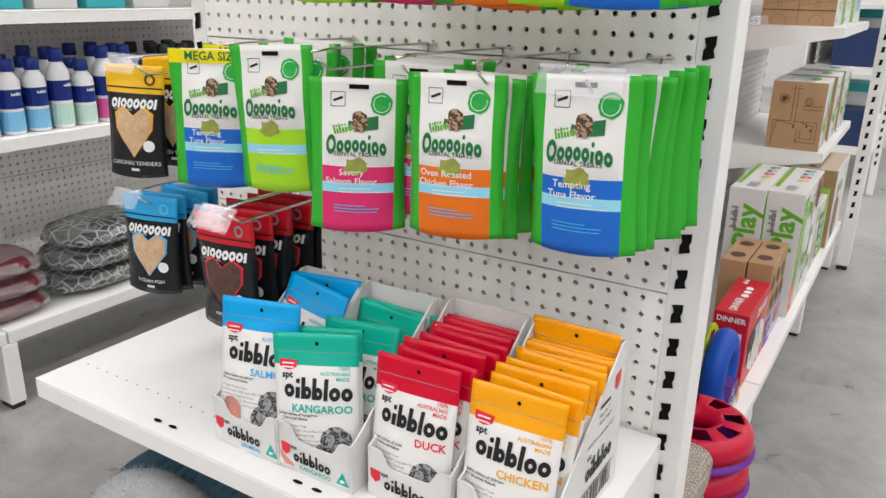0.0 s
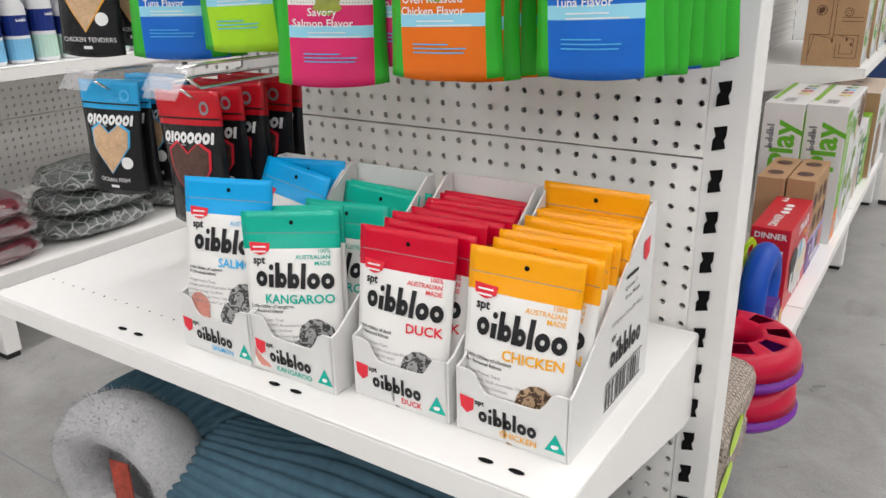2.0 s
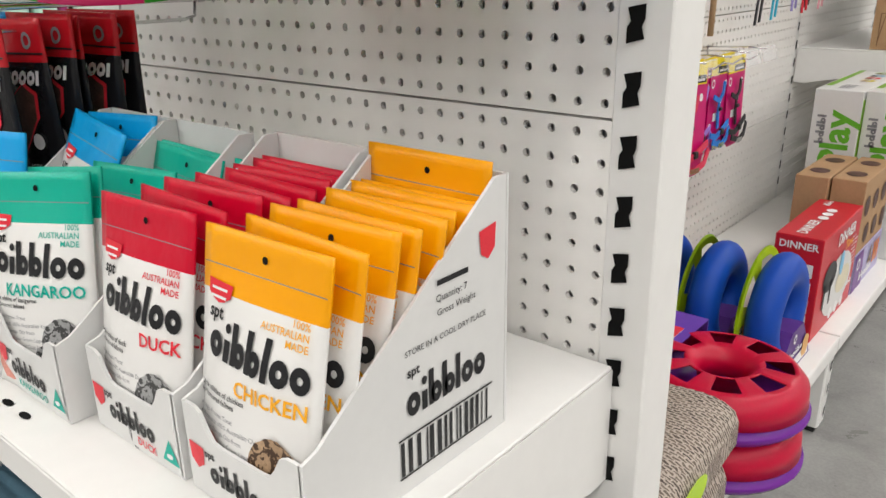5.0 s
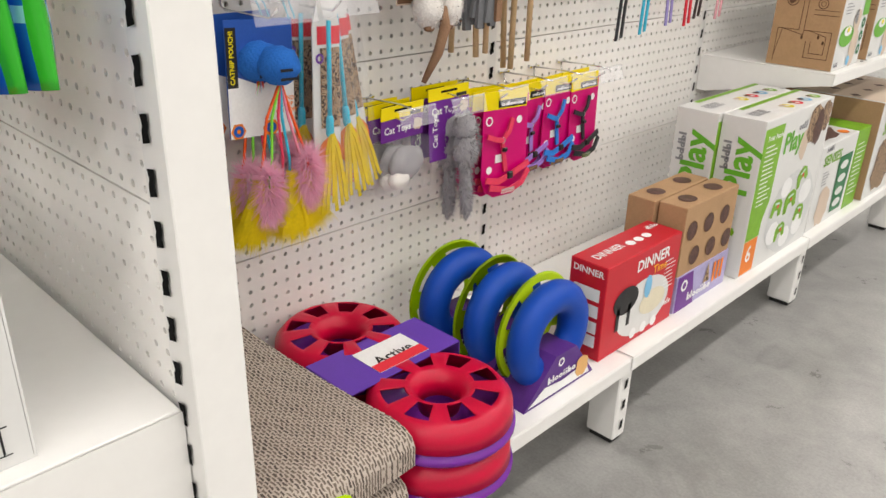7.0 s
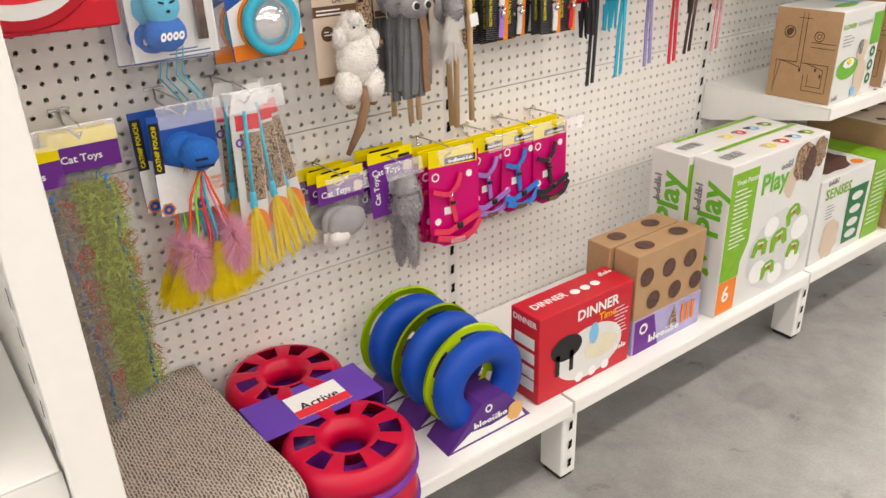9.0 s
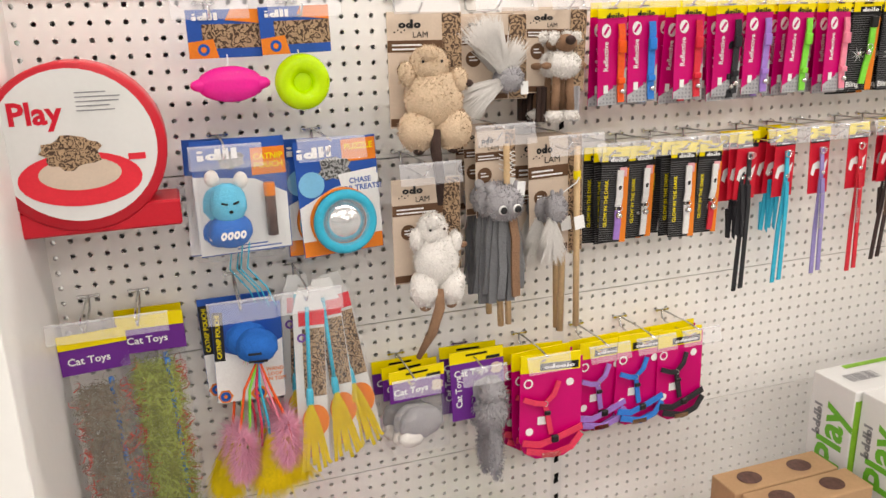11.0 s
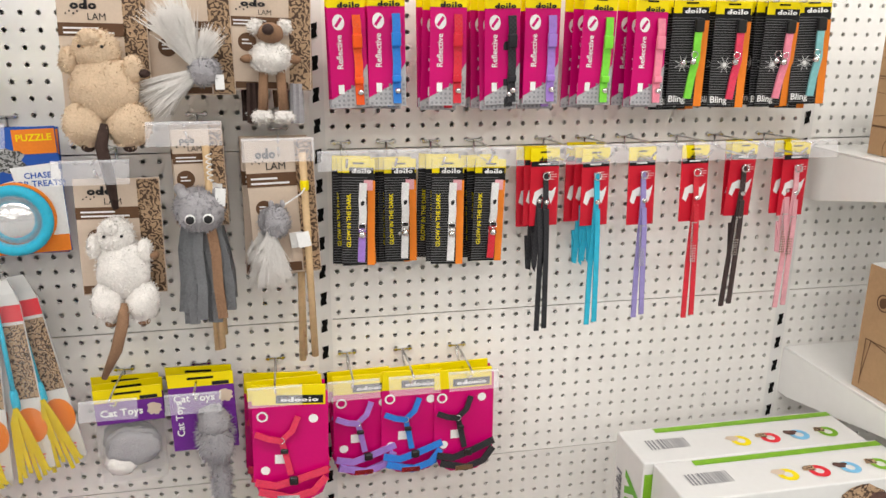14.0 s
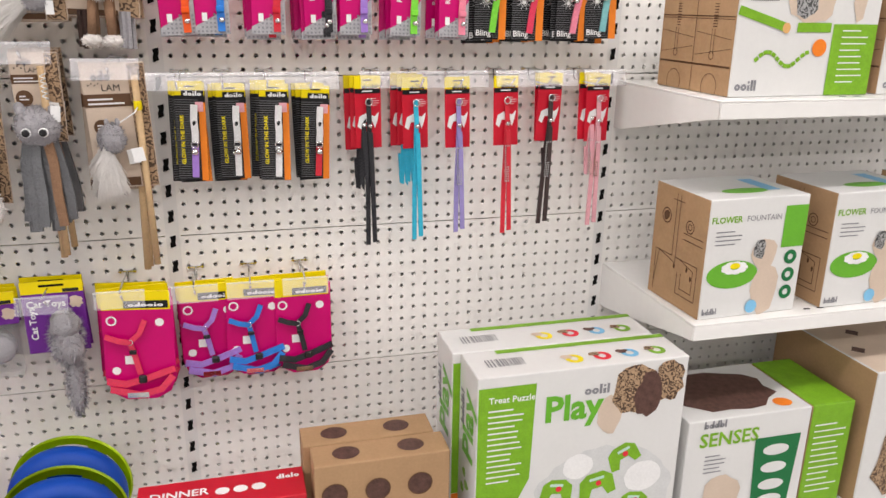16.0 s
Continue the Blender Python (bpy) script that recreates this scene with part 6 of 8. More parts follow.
def mouse_pack():
    th = thing("toy_pack", pose(0, 0, -5), "blue plush mouse toy with catnip tube on a blue card", "cat toy", "toys on blue printed cards")
    part("card", slab(0.135, 0.17), BLUE_N, th)
    part("white_band", poly(bmesh.new(), [(-0.0675, -0.168), (0.066, -0.168), (0.066, -0.085), (0.02, -0.06), (-0.0675, -0.05)], -0.0008), WHITE_INK, th)
    part("fur_print", ell(bmesh.new(), -0.012, -0.03, 0.02, 0.013, -0.001, 16, 0.15), TABBY_GREY, th)
    part("foot_print", lines(bmesh.new(), 0.02, -0.158, 0.07, 2, 0.005, 0.002, -0.0012), BLUE_INK, th)
    part("flag", rect(bmesh.new(), 0.042, -0.035, 0.05, 0.04, -0.0009), ORANGE_CARD, th, "orange flag")
    part("lettering", text(bmesh.new(), "CATNIP\nPOUCH", 0.042, -0.035, 0.0125, -0.0014, bold=0.02), YELLOW_INK, th)
    part("logo", word(bmesh.new(), -0.03, -0.02, 0.06, 0.016, 4, -0.0014, seed=9), WHITE_INK, th)
    blob([((-0.025, -0.026, -0.128), (0.031, 0.022, 0.026))], P_BLUE, "body", th, "blue plush body", 0.06, 3, 3)
    blob([((-0.025, -0.028, -0.088), (0.026, 0.021, 0.03))], P_CYAN, "head", th, "cyan plush head", 0.06, 3, 3)
    for q in ((-0.044, -0.05), (-0.004, -0.056)):
        blob([((q[0], -0.026, q[1]), (0.0105, 0.006, 0.0125))], P_WHITE, "ear", th, "", 0.05, 2, 2)
    for x, a in ((-0.033, -18), (-0.017, 18)):
        part("brow", rect(bmesh.new(), x, -0.084, 0.009, 0.003, -0.05, a), INK, th)
    part("nose", ell(bmesh.new(), -0.025, -0.096, 0.003, 0.0025, -0.0505), INK, th)
    part("chest_mark", word(bmesh.new(), -0.025, -0.13, 0.036, 0.012, 4, -0.051, marks="rrrr", slant=0.2), WHITE_INK, th)
    part("catnip_tube", lathe([(0.008, -0.145), (0.008, -0.085)], 14), DARKMEAT_AND_HOLE, th, "catnip tube", True).matrix_basis = pose(0.038, -0.012, 0)
    part("tube_cap", lathe([(0.0085, -0.085), (0.0085, -0.068), (0.007, -0.066)], 14), ORANGE_CARD, th).matrix_basis = pose(0.038, -0.012, 0)
    part("blister", box(-0.064, 0.064, -0.05, -0.002, -0.168, -0.03, 0.012, seg=3), FILM, th, "clear blister")
    for x in (-0.01, 0.0):
        part("cord", tube([(x, -0.02, -0.15), (x - 0.006, -0.016, -0.19), (x + 0.02, -0.014, -0.225), (x + 0.03, -0.016, -0.255)], 0.0012, 5), STRAPS["turquoise"], th)
    return th


def puzzle_pack():
    th = thing("toy_pack", pose(0, 0, -5), "clear puzzle ball on a blue and orange printed card", "cat toy", "toys on blue printed cards")
    part("card", slab(0.128, 0.178), BLUE_N, th)
    part("white_band", poly(bmesh.new(), [(-0.0635, -0.155), (0.0635, -0.155), (0.0635, -0.06), (-0.01, -0.075), (-0.0635, -0.1)], -0.00075), WHITE_INK, th)
    part("base_band", rect(bmesh.new(), 0, -0.165, 0.126, 0.024, -0.0008), ORANGE_CARD, th, "orange foot")
    part("flag", rect(bmesh.new(), 0.036, -0.02, 0.054, 0.034, -0.0009), ORANGE_CARD, th)
    part("lettering", text(bmesh.new(), "PUZZLE", 0.036, -0.015, 0.013, -0.0014, bold=0.02), YELLOW_INK, th)
    part("panel", poly(bmesh.new(), [(0.0, -0.055), (0.062, -0.05), (0.062, -0.09), (0.008, -0.095)], -0.0011), WHITE_INK, th)
    part("lettering", text(bmesh.new(), "CHASE\nFOR TREATS!", 0.034, -0.073, 0.0115, -0.0016, bold=0.02), BLUE_INK, th)
    part("logo", word(bmesh.new(), -0.034, -0.018, 0.056, 0.016, 4, -0.0014, seed=9), WHITE_INK, th)
    part("ball_print", ell(bmesh.new(), -0.042, -0.066, 0.02, 0.02, -0.0012), LIGHT_BLUE, th)
    part("fur_print", ell(bmesh.new(), -0.005, -0.045, 0.025, 0.018, -0.0010, wob=0.2), TABBY_GREY, th)
    part("rim", torus(0.042, 0.008, "y", 32, 10, centre=(0, -0.02, -0.125)), STRAPS["turquoise"], th, "turquoise rim", True)
    part("outer_rim", torus(0.048, 0.003, "y", 32, 8, centre=(0, -0.004, -0.125)), ORANGE_CARD, th, smooth=True)
    part("dome", lathe([(0.0, -0.045), (0.018, -0.042), (0.034, -0.032), (0.04, -0.02)], 24, "y"), CLEAR, th, "clear dome", True).matrix_basis = pose(0, 0, -0.125)
    part("ball_core", lathe([(0.0, -0.03), (0.02, -0.026), (0.034, -0.016), (0.036, -0.006)], 20, "y"), BELL, th, smooth=True).matrix_basis = pose(0, 0, -0.125)
    return th


hang(mouse_pack(), 0.3, 1.14, 0.14, 2, 0.035)
hang(puzzle_pack(), 0.448, 1.132, 0.14, 2, 0.035)


def cat_toys_pack(label, toy, w=0.1):
    th = thing("toy_pack", pose(0, 0, -5), label, "cat toy", "bagged cat toys with purple headers")
    part("header_top", box(-w / 2, w / 2, -0.0008, 0.0016, -0.022, 0, 0.0003), YELLOW_C, th, "yellow header")
    part("header", box(-w / 2, w / 2, -0.0006, 0.0014, -0.06, -0.0225, 0.0003), PURPLE_H, th, "purple header")
    part("lettering", text(bmesh.new(), "Cat Toys", -w * 0.12, -0.041, 0.017, -0.0014, bold=0.02), WHITE_INK, th)
    part("picture", ell(bmesh.new(), w * 0.36, -0.04, 0.011, 0.011, -0.0014, wob=0.2), KRAFT, th)
    part("logo", rect(bmesh.new(), w * 0.3, -0.018, w * 0.26, 0.006, -0.0012), INK, th)
    part("hang_slot", rect(bmesh.new(), 0, -0.008, w * 0.4, 0.004, -0.0012), DARK, th)
    toy(th)
    return th


def mouse_in_bag(th):
    blob([((0.0, -0.012, -0.1), (0.04, 0.014, 0.03))], P_GREY, "toy", th, "grey felt toy", 0.15, 3, 3)
    blob([((-0.02, -0.014, -0.125), (0.024, 0.012, 0.018))], P_WHITE, "toy_end", th, "white felt end", 0.1, 4, 3)
    part("clear_bag", box(-0.048, 0.048, -0.03, 0.0, -0.15, -0.058, 0.008, seg=2), FILM, th, "clear plastic bag")


def squirrel_on_card(th):
    part("card", slab(0.1, 0.13), PURPLE_H, th)
    part("lettering", text(bmesh.new(), "Cat Toys", -0.036, -0.075, 0.016, -0.0016, 90, 0.02), WHITE_INK, th)
    blob([((0.018, -0.022, -0.075), (0.024, 0.02, 0.025)), ((0.018, -0.022, -0.115), (0.026, 0.02, 0.032))], P_GREY, "body", th, "fluffy grey body", 0.22, 3, 3)
    tagged(fur("nap", (0.018, -0.022, -0.1), (0.026, 0.02, 0.05), 900, 0.01, P_GREY, th), kind="stuff")
    blob([((0.02, -0.02, -0.19), (0.012, 0.01, 0.055))], P_GREY, "tail", th, "long bushy tail", 0.2, 6, 3)
    tagged(fur("tail_pile", (0.02, -0.02, -0.19), (0.012, 0.01, 0.055), 600, 0.01, P_GREY, th), kind="stuff")


hang(cat_toys_pack("grey felt mouse toy in a clear bag under purple header", mouse_in_bag), 0.566, 0.726, 0.13, 3, 0.03, 4)
hang(cat_toys_pack("fluffy grey tailed toy on a purple card", squirrel_on_card), 0.682, 0.742, 0.13, 2, 0.03, -6)


TINSEL = {
    "olive": (mat("olive_tinsel", (0.24, 0.27, 0.05), 0.5, var=0.5, scale=90), mat("lime_tinsel", (0.42, 0.5, 0.1), 0.45, var=0.3, scale=90), mat("red_tinsel", (0.5, 0.05, 0.03), 0.5, var=0.3), "curly olive and lime tinsel"),
    "brown": (mat("taupe_tinsel", (0.2, 0.15, 0.11), 0.55, var=0.4, scale=90), mat("grey_tinsel", (0.28, 0.26, 0.2), 0.5, var=0.3, scale=90), mat("scarlet_tinsel", (0.55, 0.05, 0.03), 0.5, var=0.3), "curly brown and red tinsel"),
}


def tinsel_wand(tone):
    th = thing("wand_toy", pose(0, 0, -5), f"long {tone} tinsel wand toy in a clear bag under purple header", "cat toy", "bagged cat toys with purple headers")
    w = 0.095
    part("header_top", box(-w / 2, w / 2, -0.0008, 0.0016, -0.022, 0), YELLOW_C, th, "yellow header")
    part("header", box(-w / 2, w / 2, -0.0006, 0.0014, -0.062, -0.0225), PURPLE_H, th, "purple header")
    part("lettering", text(bmesh.new(), "Cat Toys", -0.008, -0.042, 0.016, -0.0014, bold=0.02), WHITE_INK, th)
    part("stick", tube([(0.018, -0.016, -0.07), (0.022, -0.018, -0.46)], 0.004, 8), STRAPS["blue"], th, "blue wand", True)
    for nm, g, n_, seed in (("plumage", TINSEL[tone][0], 1500, 3), ("plumage", TINSEL[tone][1], 1100, 4), ("plumage", TINSEL[tone][2], 150, 5)):
        rr = random.Random(seed)
        b = bmesh.new()
        for _ in range(n_):
            z = rr.uniform(-0.455, -0.08)
            p = Vector((rr.uniform(-0.028, 0.028), rr.uniform(-0.028, -0.01), z))
            if seed == 5:
                p.x = math.copysign(rr.uniform(0.024, 0.036), p.x)
            t, turn = rr.uniform(0, 2 * math.pi), rr.choice((-1, 1)) * rr.uniform(30, 70)
            last = None
            for k in range(4):
                d = Vector((math.cos(t + turn * 0.012 * k * k), rr.uniform(-0.3, 0.3), math.sin(t + turn * 0.012 * k * k)))
                a = Vector((-d.z, 0, d.x)) * 0.0011 * (1 - 0.24 * k)
                pair_ = [b.verts.new(p - a), b.verts.new(p + a)]
                if last:
                    b.faces.new((last[0], pair_[0], pair_[1], last[1]))
                last = pair_
                p = p + d * 0.0085
                p.x, p.y = max(-0.045, min(0.045, p.x)), max(-0.033, min(-0.003, p.y))
        tagged(part(nm, b, g, th, TINSEL[tone][3]), kind="stuff")
    part("clear_bag", box(-0.048, 0.048, -0.036, 0.0, -0.475, -0.06, 0.01, seg=2), FILM, th, "clear plastic bag")
    return th


hang(tinsel_wand("olive"), 0.14, 0.885, 0.11, 2, 0.04)
hang(tinsel_wand("brown"), 0.055, 0.87, 0.11, 1, 0.04)
peg_hook(facing_aisle(0, 0.1375, 0.8925), 0.13, (0.09, 0.03))
peg_hook(facing_aisle(0, 0.0625, 0.8925), 0.13, (0.09, 0.03))


def feather_wand():
    th = thing("wand_toy", pose(0, 0, -5), "blue plush wand toy with pink and yellow feathers on card", "cat toy", "wand toys on hooks")
    part("card", slab(0.105, 0.16), BLUE_N, th)
    part("white_band", poly(bmesh.new(), [(-0.052, -0.07), (0.0, -0.09), (0.052, -0.06), (0.052, -0.16), (-0.052, -0.16)], -0.0009), WHITE_INK, th)
    part("edge_flag", rect(bmesh.new(), -0.044, -0.05, 0.016, 0.08, -0.0012), INK, th)
    part("lettering", text(bmesh.new(), "CATNIP POUCH!", -0.044, -0.05, 0.0095, -0.0016, 90, 0.02), YELLOW_INK, th)
    part("orange_mark", ell(bmesh.new(), -0.04, -0.15, 0.012, 0.012, -0.0014, 6), ORANGE_CARD, th)
    part("orange_mark", ell(bmesh.new(), 0.012, -0.15, 0.014, 0.012, -0.0014, 6), ORANGE_CARD, th)
    part("roundel", ring_flat(bmesh.new(), -0.04, -0.15, 0.003, 0.008, -0.002), BLUE_INK, th)
    part("roundel", ring_flat(bmesh.new(), 0.012, -0.15, 0.003, 0.008, -0.002), BLUE_INK, th)
    part("lettering", text(bmesh.new(), "WAND\nLOOP\nON TOP!", 0.038, -0.12, 0.0085, -0.0016, bold=0.02), ORANGE_INK, th)
    blob([((0.012, -0.028, -0.06), (0.031, 0.026, 0.027))], P_BLUE, "head", th, "round blue plush head", 0.1, 3, 3)
    part("face", lines(bmesh.new(), 0.012, -0.062, 0.03, 2, 0.012, 0.004, -0.056), INK, th)
    for k, (c, x) in enumerate((("orange", -0.012), ("lime", -0.004), ("coral", 0.006), ("turquoise", 0.012), ("pink", 0.022), ("orange", 0.028))):
        part("ribbon", tube([(0.012, -0.03, -0.08), (x, -0.03, -0.13), (x * 1.8, -0.03, -0.19), (x * 2.2 - 0.004, -0.028, -0.23)], 0.0022, 5), STRAPS[c], th, "", True)
    for q, (x, z) in enumerate(((-0.02, -0.235), (0.048, -0.22))):
        tagged(fur("pink_plume", (x, -0.038, z), (0.013, 0.01, 0.036), 2200, 0.024, F_PINK, th, "fluffy pink feathers", 2 + q, 0.5, 0.0007), kind="stuff")
    fan("yellow_plume", (-0.03, -0.03, -0.22), (-0.22, 0, -1), 1300, 0.105, 0.2, F_YELLOW, th, "fluffy yellow feathers", 5, 0.0, 0.0012)
    fan("yellow_plume", (0.024, -0.032, -0.215), (0.0, 0, -1), 1700, 0.11, 0.3, F_YELLOW, th, "fluffy yellow feathers", 6, 0.0, 0.0012)
    fan("yellow_plume", (0.045, -0.03, -0.22), (0.3, 0, -1), 1100, 0.095, 0.2, F_YELLOW, th, "fluffy yellow feathers", 7, 0.0, 0.0012)
    return th


fw = feather_wand()
hang(fw, 0.285, 0.885, 0.135, 1)
hang(fw, 0.268, 0.895, 0.105, 1)
peg_hook(facing_aisle(0, 0.2875, 0.9), 0.15, (0.1, 0.034))


def stick_wand():
    th = thing("wand_toy", pose(0, 0, -5), "stick wand toy with yellow ribbons on a tall printed card", "cat toy", "wand toys on hooks")
    w, h = 0.05, 0.31
    part("card", poly_slab([(-w * 0.3, 0), (w * 0.3, 0), (w / 2, -0.04), (w / 2, -h), (-w / 2, -h), (-w / 2, -0.04)], 0.002), CARTON_WHITE, th)
    part("red_top", rect(bmesh.new(), 0.004, -0.052, 0.042, 0.026, -0.0008), RED_INK, th)
    part("fur_print", rect(bmesh.new(), 0.006, -0.13, 0.036, 0.12, -0.0009), TABBY, th, "brown striped print")
    part("orange_foot", ell(bmesh.new(), 0.004, -0.235, 0.023, 0.03, -0.0009, 20), ORANGE_CARD, th, "rounded orange print")
    part("roundel", ring_flat(bmesh.new(), -0.013, -0.085, 0.004, 0.0075, -0.0013), PURPLE_INK, th)
    part("foot_print", lines(bmesh.new(), 0.0, -0.28, 0.036, 4, 0.006, 0.002, -0.001), RED_INK, th)
    part("stick", tube([(-0.004, -0.012, -0.03), (-0.006, -0.014, -0.19)], 0.0035, 8), STRAPS["turquoise"], th, "turquoise stick", True)
    part("grip", lathe([(0.005, -0.2), (0.0062, -0.195), (0.006, -0.175), (0.0045, -0.168)], 12), STRAPS["turquoise"], th, "", True).matrix_basis = pose(-0.006, -0.014, 0)
    for k in range(6):
        x = -0.025 + 0.01 * k
        strap(th, "ribbon", [(-0.006, -0.195), (-0.006 + x * 0.35, -0.22), (x * 0.6 - 0.003, -0.26), (x * 0.85 - 0.002 * (k % 2), -0.3), (x * 0.95, -0.322 + 0.008 * (k % 3))], 0.0062, F_YELLOW, "", -0.016 - 0.002 * (k % 3), 0.0012)
    part("sleeve", box(-w / 2 - 0.002, w / 2 + 0.002, -0.024, 0.003, -h - 0.004, -0.02, 0.006, seg=2), FILM, th, "clear plastic sleeve")
    return th


def poly_slab(pts, t):
    b = poly(bmesh.new(), pts)
    e = bmesh.ops.extrude_face_region(b, geom=list(b.faces))
    bmesh.ops.translate(b, verts=[g for g in e["geom"] if isinstance(g, bmesh.types.BMVert)], vec=(0, t, 0))
    bmesh.ops.recalc_face_normals(b, faces=b.faces)
    return b


sw = stick_wand()
sw.matrix_basis = facing_aisle(0.115, 0.394, 0.897, -1, 0, 2)
for y, x, roll in ((0.42, 0.095, -4), (0.436, 0.075, -9), (0.386, 0.06, 4)):
    copy_thing(sw, facing_aisle(x, y, 0.902, -2, 0, roll))
peg_hook(facing_aisle(0, 0.3875, 0.905), 0.16, (0.1, 0.034))
RED_BOX = mat("red_carton_print", (0.55, 0.015, 0.03), 0.35, var=0.05)


def disc_scratcher():
    th = thing("scratcher_pack", facing_aisle(0.06, 0.098, 1.028, 0, 0) @ Matrix.Scale(0.74, 4), "red boxed disc scratcher hanging beside the post", "cat toy")
    part("body", box(-0.12, 0.165, -0.12, -0.005, 0.0, 0.05, 0.004), RED_BOX, th, "red base")
    b = lathe([(0.0, -0.125), (0.15, -0.125), (0.155, -0.12), (0.155, -0.01), (0.15, -0.005), (0.0, -0.005)], 40, "y")
    part("disc", b, RED_BOX, th, "round red body", True).matrix_basis = pose(0, 0, 0.16)
    part("face", ell(bmesh.new(), 0, 0.165, 0.138, 0.138, -0.1265, 40), CARTON_WHITE, th, "white printed face")
    part("ground_print", ell(bmesh.new(), 0.0, 0.105, 0.105, 0.05, -0.1272, 30), RED_INK, th)
    part("pad_print", ell(bmesh.new(), 0.0, 0.115, 0.07, 0.03, -0.1278, 30), KRAFT, th)
    part("fur_print", ell(bmesh.new(), -0.01, 0.155, 0.05, 0.03, -0.1284, 24, 0.15), TABBY, th, "brown mottled print")
    part("lettering", text(bmesh.new(), "Play", -0.06, 0.225, 0.055, -0.1275, bold=0.03), CRIMSON, th)
    part("small_print", lines(bmesh.new(), 0.05, 0.26, 0.08, 5, 0.008, 0.002, -0.1275), GREY_INK, th)
    part("label", rect(bmesh.new(), 0.1, 0.14, 0.03, 0.012, -0.1275), RED_INK, th)


disc_scratcher()

# ---- goods on the base shelf ----
def corrugated():
    """Card on edge: rows of small flute cells, their inner shade painted dark, between pale paper walls."""
    m = bpy.data.materials.new("corrugated_scratch_card")
    n, l, p = nodes_of(m)
    tc, mp = n.new("ShaderNodeTexCoord"), n.new("ShaderNodeMapping")
    mp.inputs["Rotation"].default_value = (0, 0, math.radians(4))
    l.new(tc.outputs["Object"], mp.inputs["Vector"])
    br = n.new("ShaderNodeTexBrick")
    br.offset = 0.5
    br.inputs["Scale"].default_value = 1.0
    br.inputs["Brick Width"].default_value, br.inputs["Row Height"].default_value = 0.0115, 0.0052
    br.inputs["Mortar Size"].default_value, br.inputs["Mortar Smooth"].default_value = 0.0014, 0.35
    # cell colours hold the shade inside the hollow flutes
    br.inputs["Color1"].default_value, br.inputs["Color2"].default_value = (0.07, 0.052, 0.042, 1), (0.2, 0.155, 0.125, 1)
    br.inputs["Mortar"].default_value = (0.5, 0.43, 0.37, 1)
    ns = n.new("ShaderNodeTexNoise")
    ns.inputs["Scale"].default_value = 130
    l.new(tc.outputs["Object"], ns.inputs["Vector"])
    add = n.new("ShaderNodeVectorMath")
    add.operation = "MULTIPLY_ADD"
    add.inputs[1].default_value = (0.006, 0.006, 0.0)
    l.new(ns.outputs["Color"], add.inputs[0]), l.new(mp.outputs[0], add.inputs[2])
    l.new(add.outputs[0], br.inputs["Vector"])
    l.new(br.outputs["Color"], p.inputs["Base Color"])
    bp = n.new("ShaderNodeBump")
    bp.inputs["Strength"].default_value, bp.inputs["Distance"].default_value = 0.8, 0.002
    l.new(br.outputs["Fac"], bp.inputs["Height"]), l.new(bp.outputs[0], p.inputs["Normal"])
    p.inputs["Roughness"].default_value = 0.7
    return m


CORR = corrugated()


def scratch_lounge(m):
    th = thing("cardboard_scratcher", m, "curved corrugated cardboard cat scratcher on the base shelf", "scratcher", "cardboard scratchers")
    b = bmesh.new()
    n, w = 60, 0.24
    prof = []
    for i in range(n + 1):
        u = i / n
        top = 0.078 - 0.012 * math.sin(math.pi * u * 0.9)
        if u > 0.86:
            v = (u - 0.86) / 0.14
            top -= 0.03 * (1 - math.sqrt(max(0.0, 1 - v * v)))
        prof.append((0.42 * u, top))
    low = [(x, max(0.0, 0.002 if x < 0.37 else 0.012 * (x - 0.37) / 0.05)) for x, t in prof]
    strips = 40
    rows = []
    for j in range(strips + 1):
        y = w * j / strips
        rows.append([b.verts.new((x, y, t + 0.001 * ((j + i) % 2))) for i, (x, t) in enumerate(prof)])
    for p, q in zip(rows, rows[1:]):
        for i in range(n):
            b.faces.new((p[i], p[i + 1], q[i + 1], q[i]))
    bot = [[b.verts.new((x, y, z)) for x, z in low] for y in (0, w)]
    for i in range(n):
        b.faces.new((bot[0][i], bot[0][i + 1], rows[0][i + 1], rows[0][i]))
        b.faces.new((rows[-1][i], rows[-1][i + 1], bot[1][i + 1], bot[1][i]))
        b.faces.new((bot[0][i + 1], bot[0][i], bot[1][i], bot[1][i + 1]))
    b.faces.new((bot[0][-1], bot[1][-1], rows[-1][-1], *[r[-1] for r in rows[-2:0:-1]], rows[0][-1]))
    part("pad", b, CORR, th, "corrugated card pad")
    part("sticker", ell(bmesh.new(), 0.1, 0.0, 0.05, 0.022, 0), LIMEG, th, "lime label").matrix_basis = pose(0.4225, -0.03, 0.032, 0, 0, 90)
    return th


sl = scratch_lounge(pose(0.022, 0.022, 0.291, 0, 0, 3))
copy_thing(sl, pose(0.014, 0.02, 0.2105, 0, 0, 2))
REDP, PURPLEP = mat("glossy_red_plastic", (0.52, 0.001, 0.035), 0.36, spec=0.35), mat("purple_translucent_plastic", (0.17, 0.02, 0.3), 0.25)


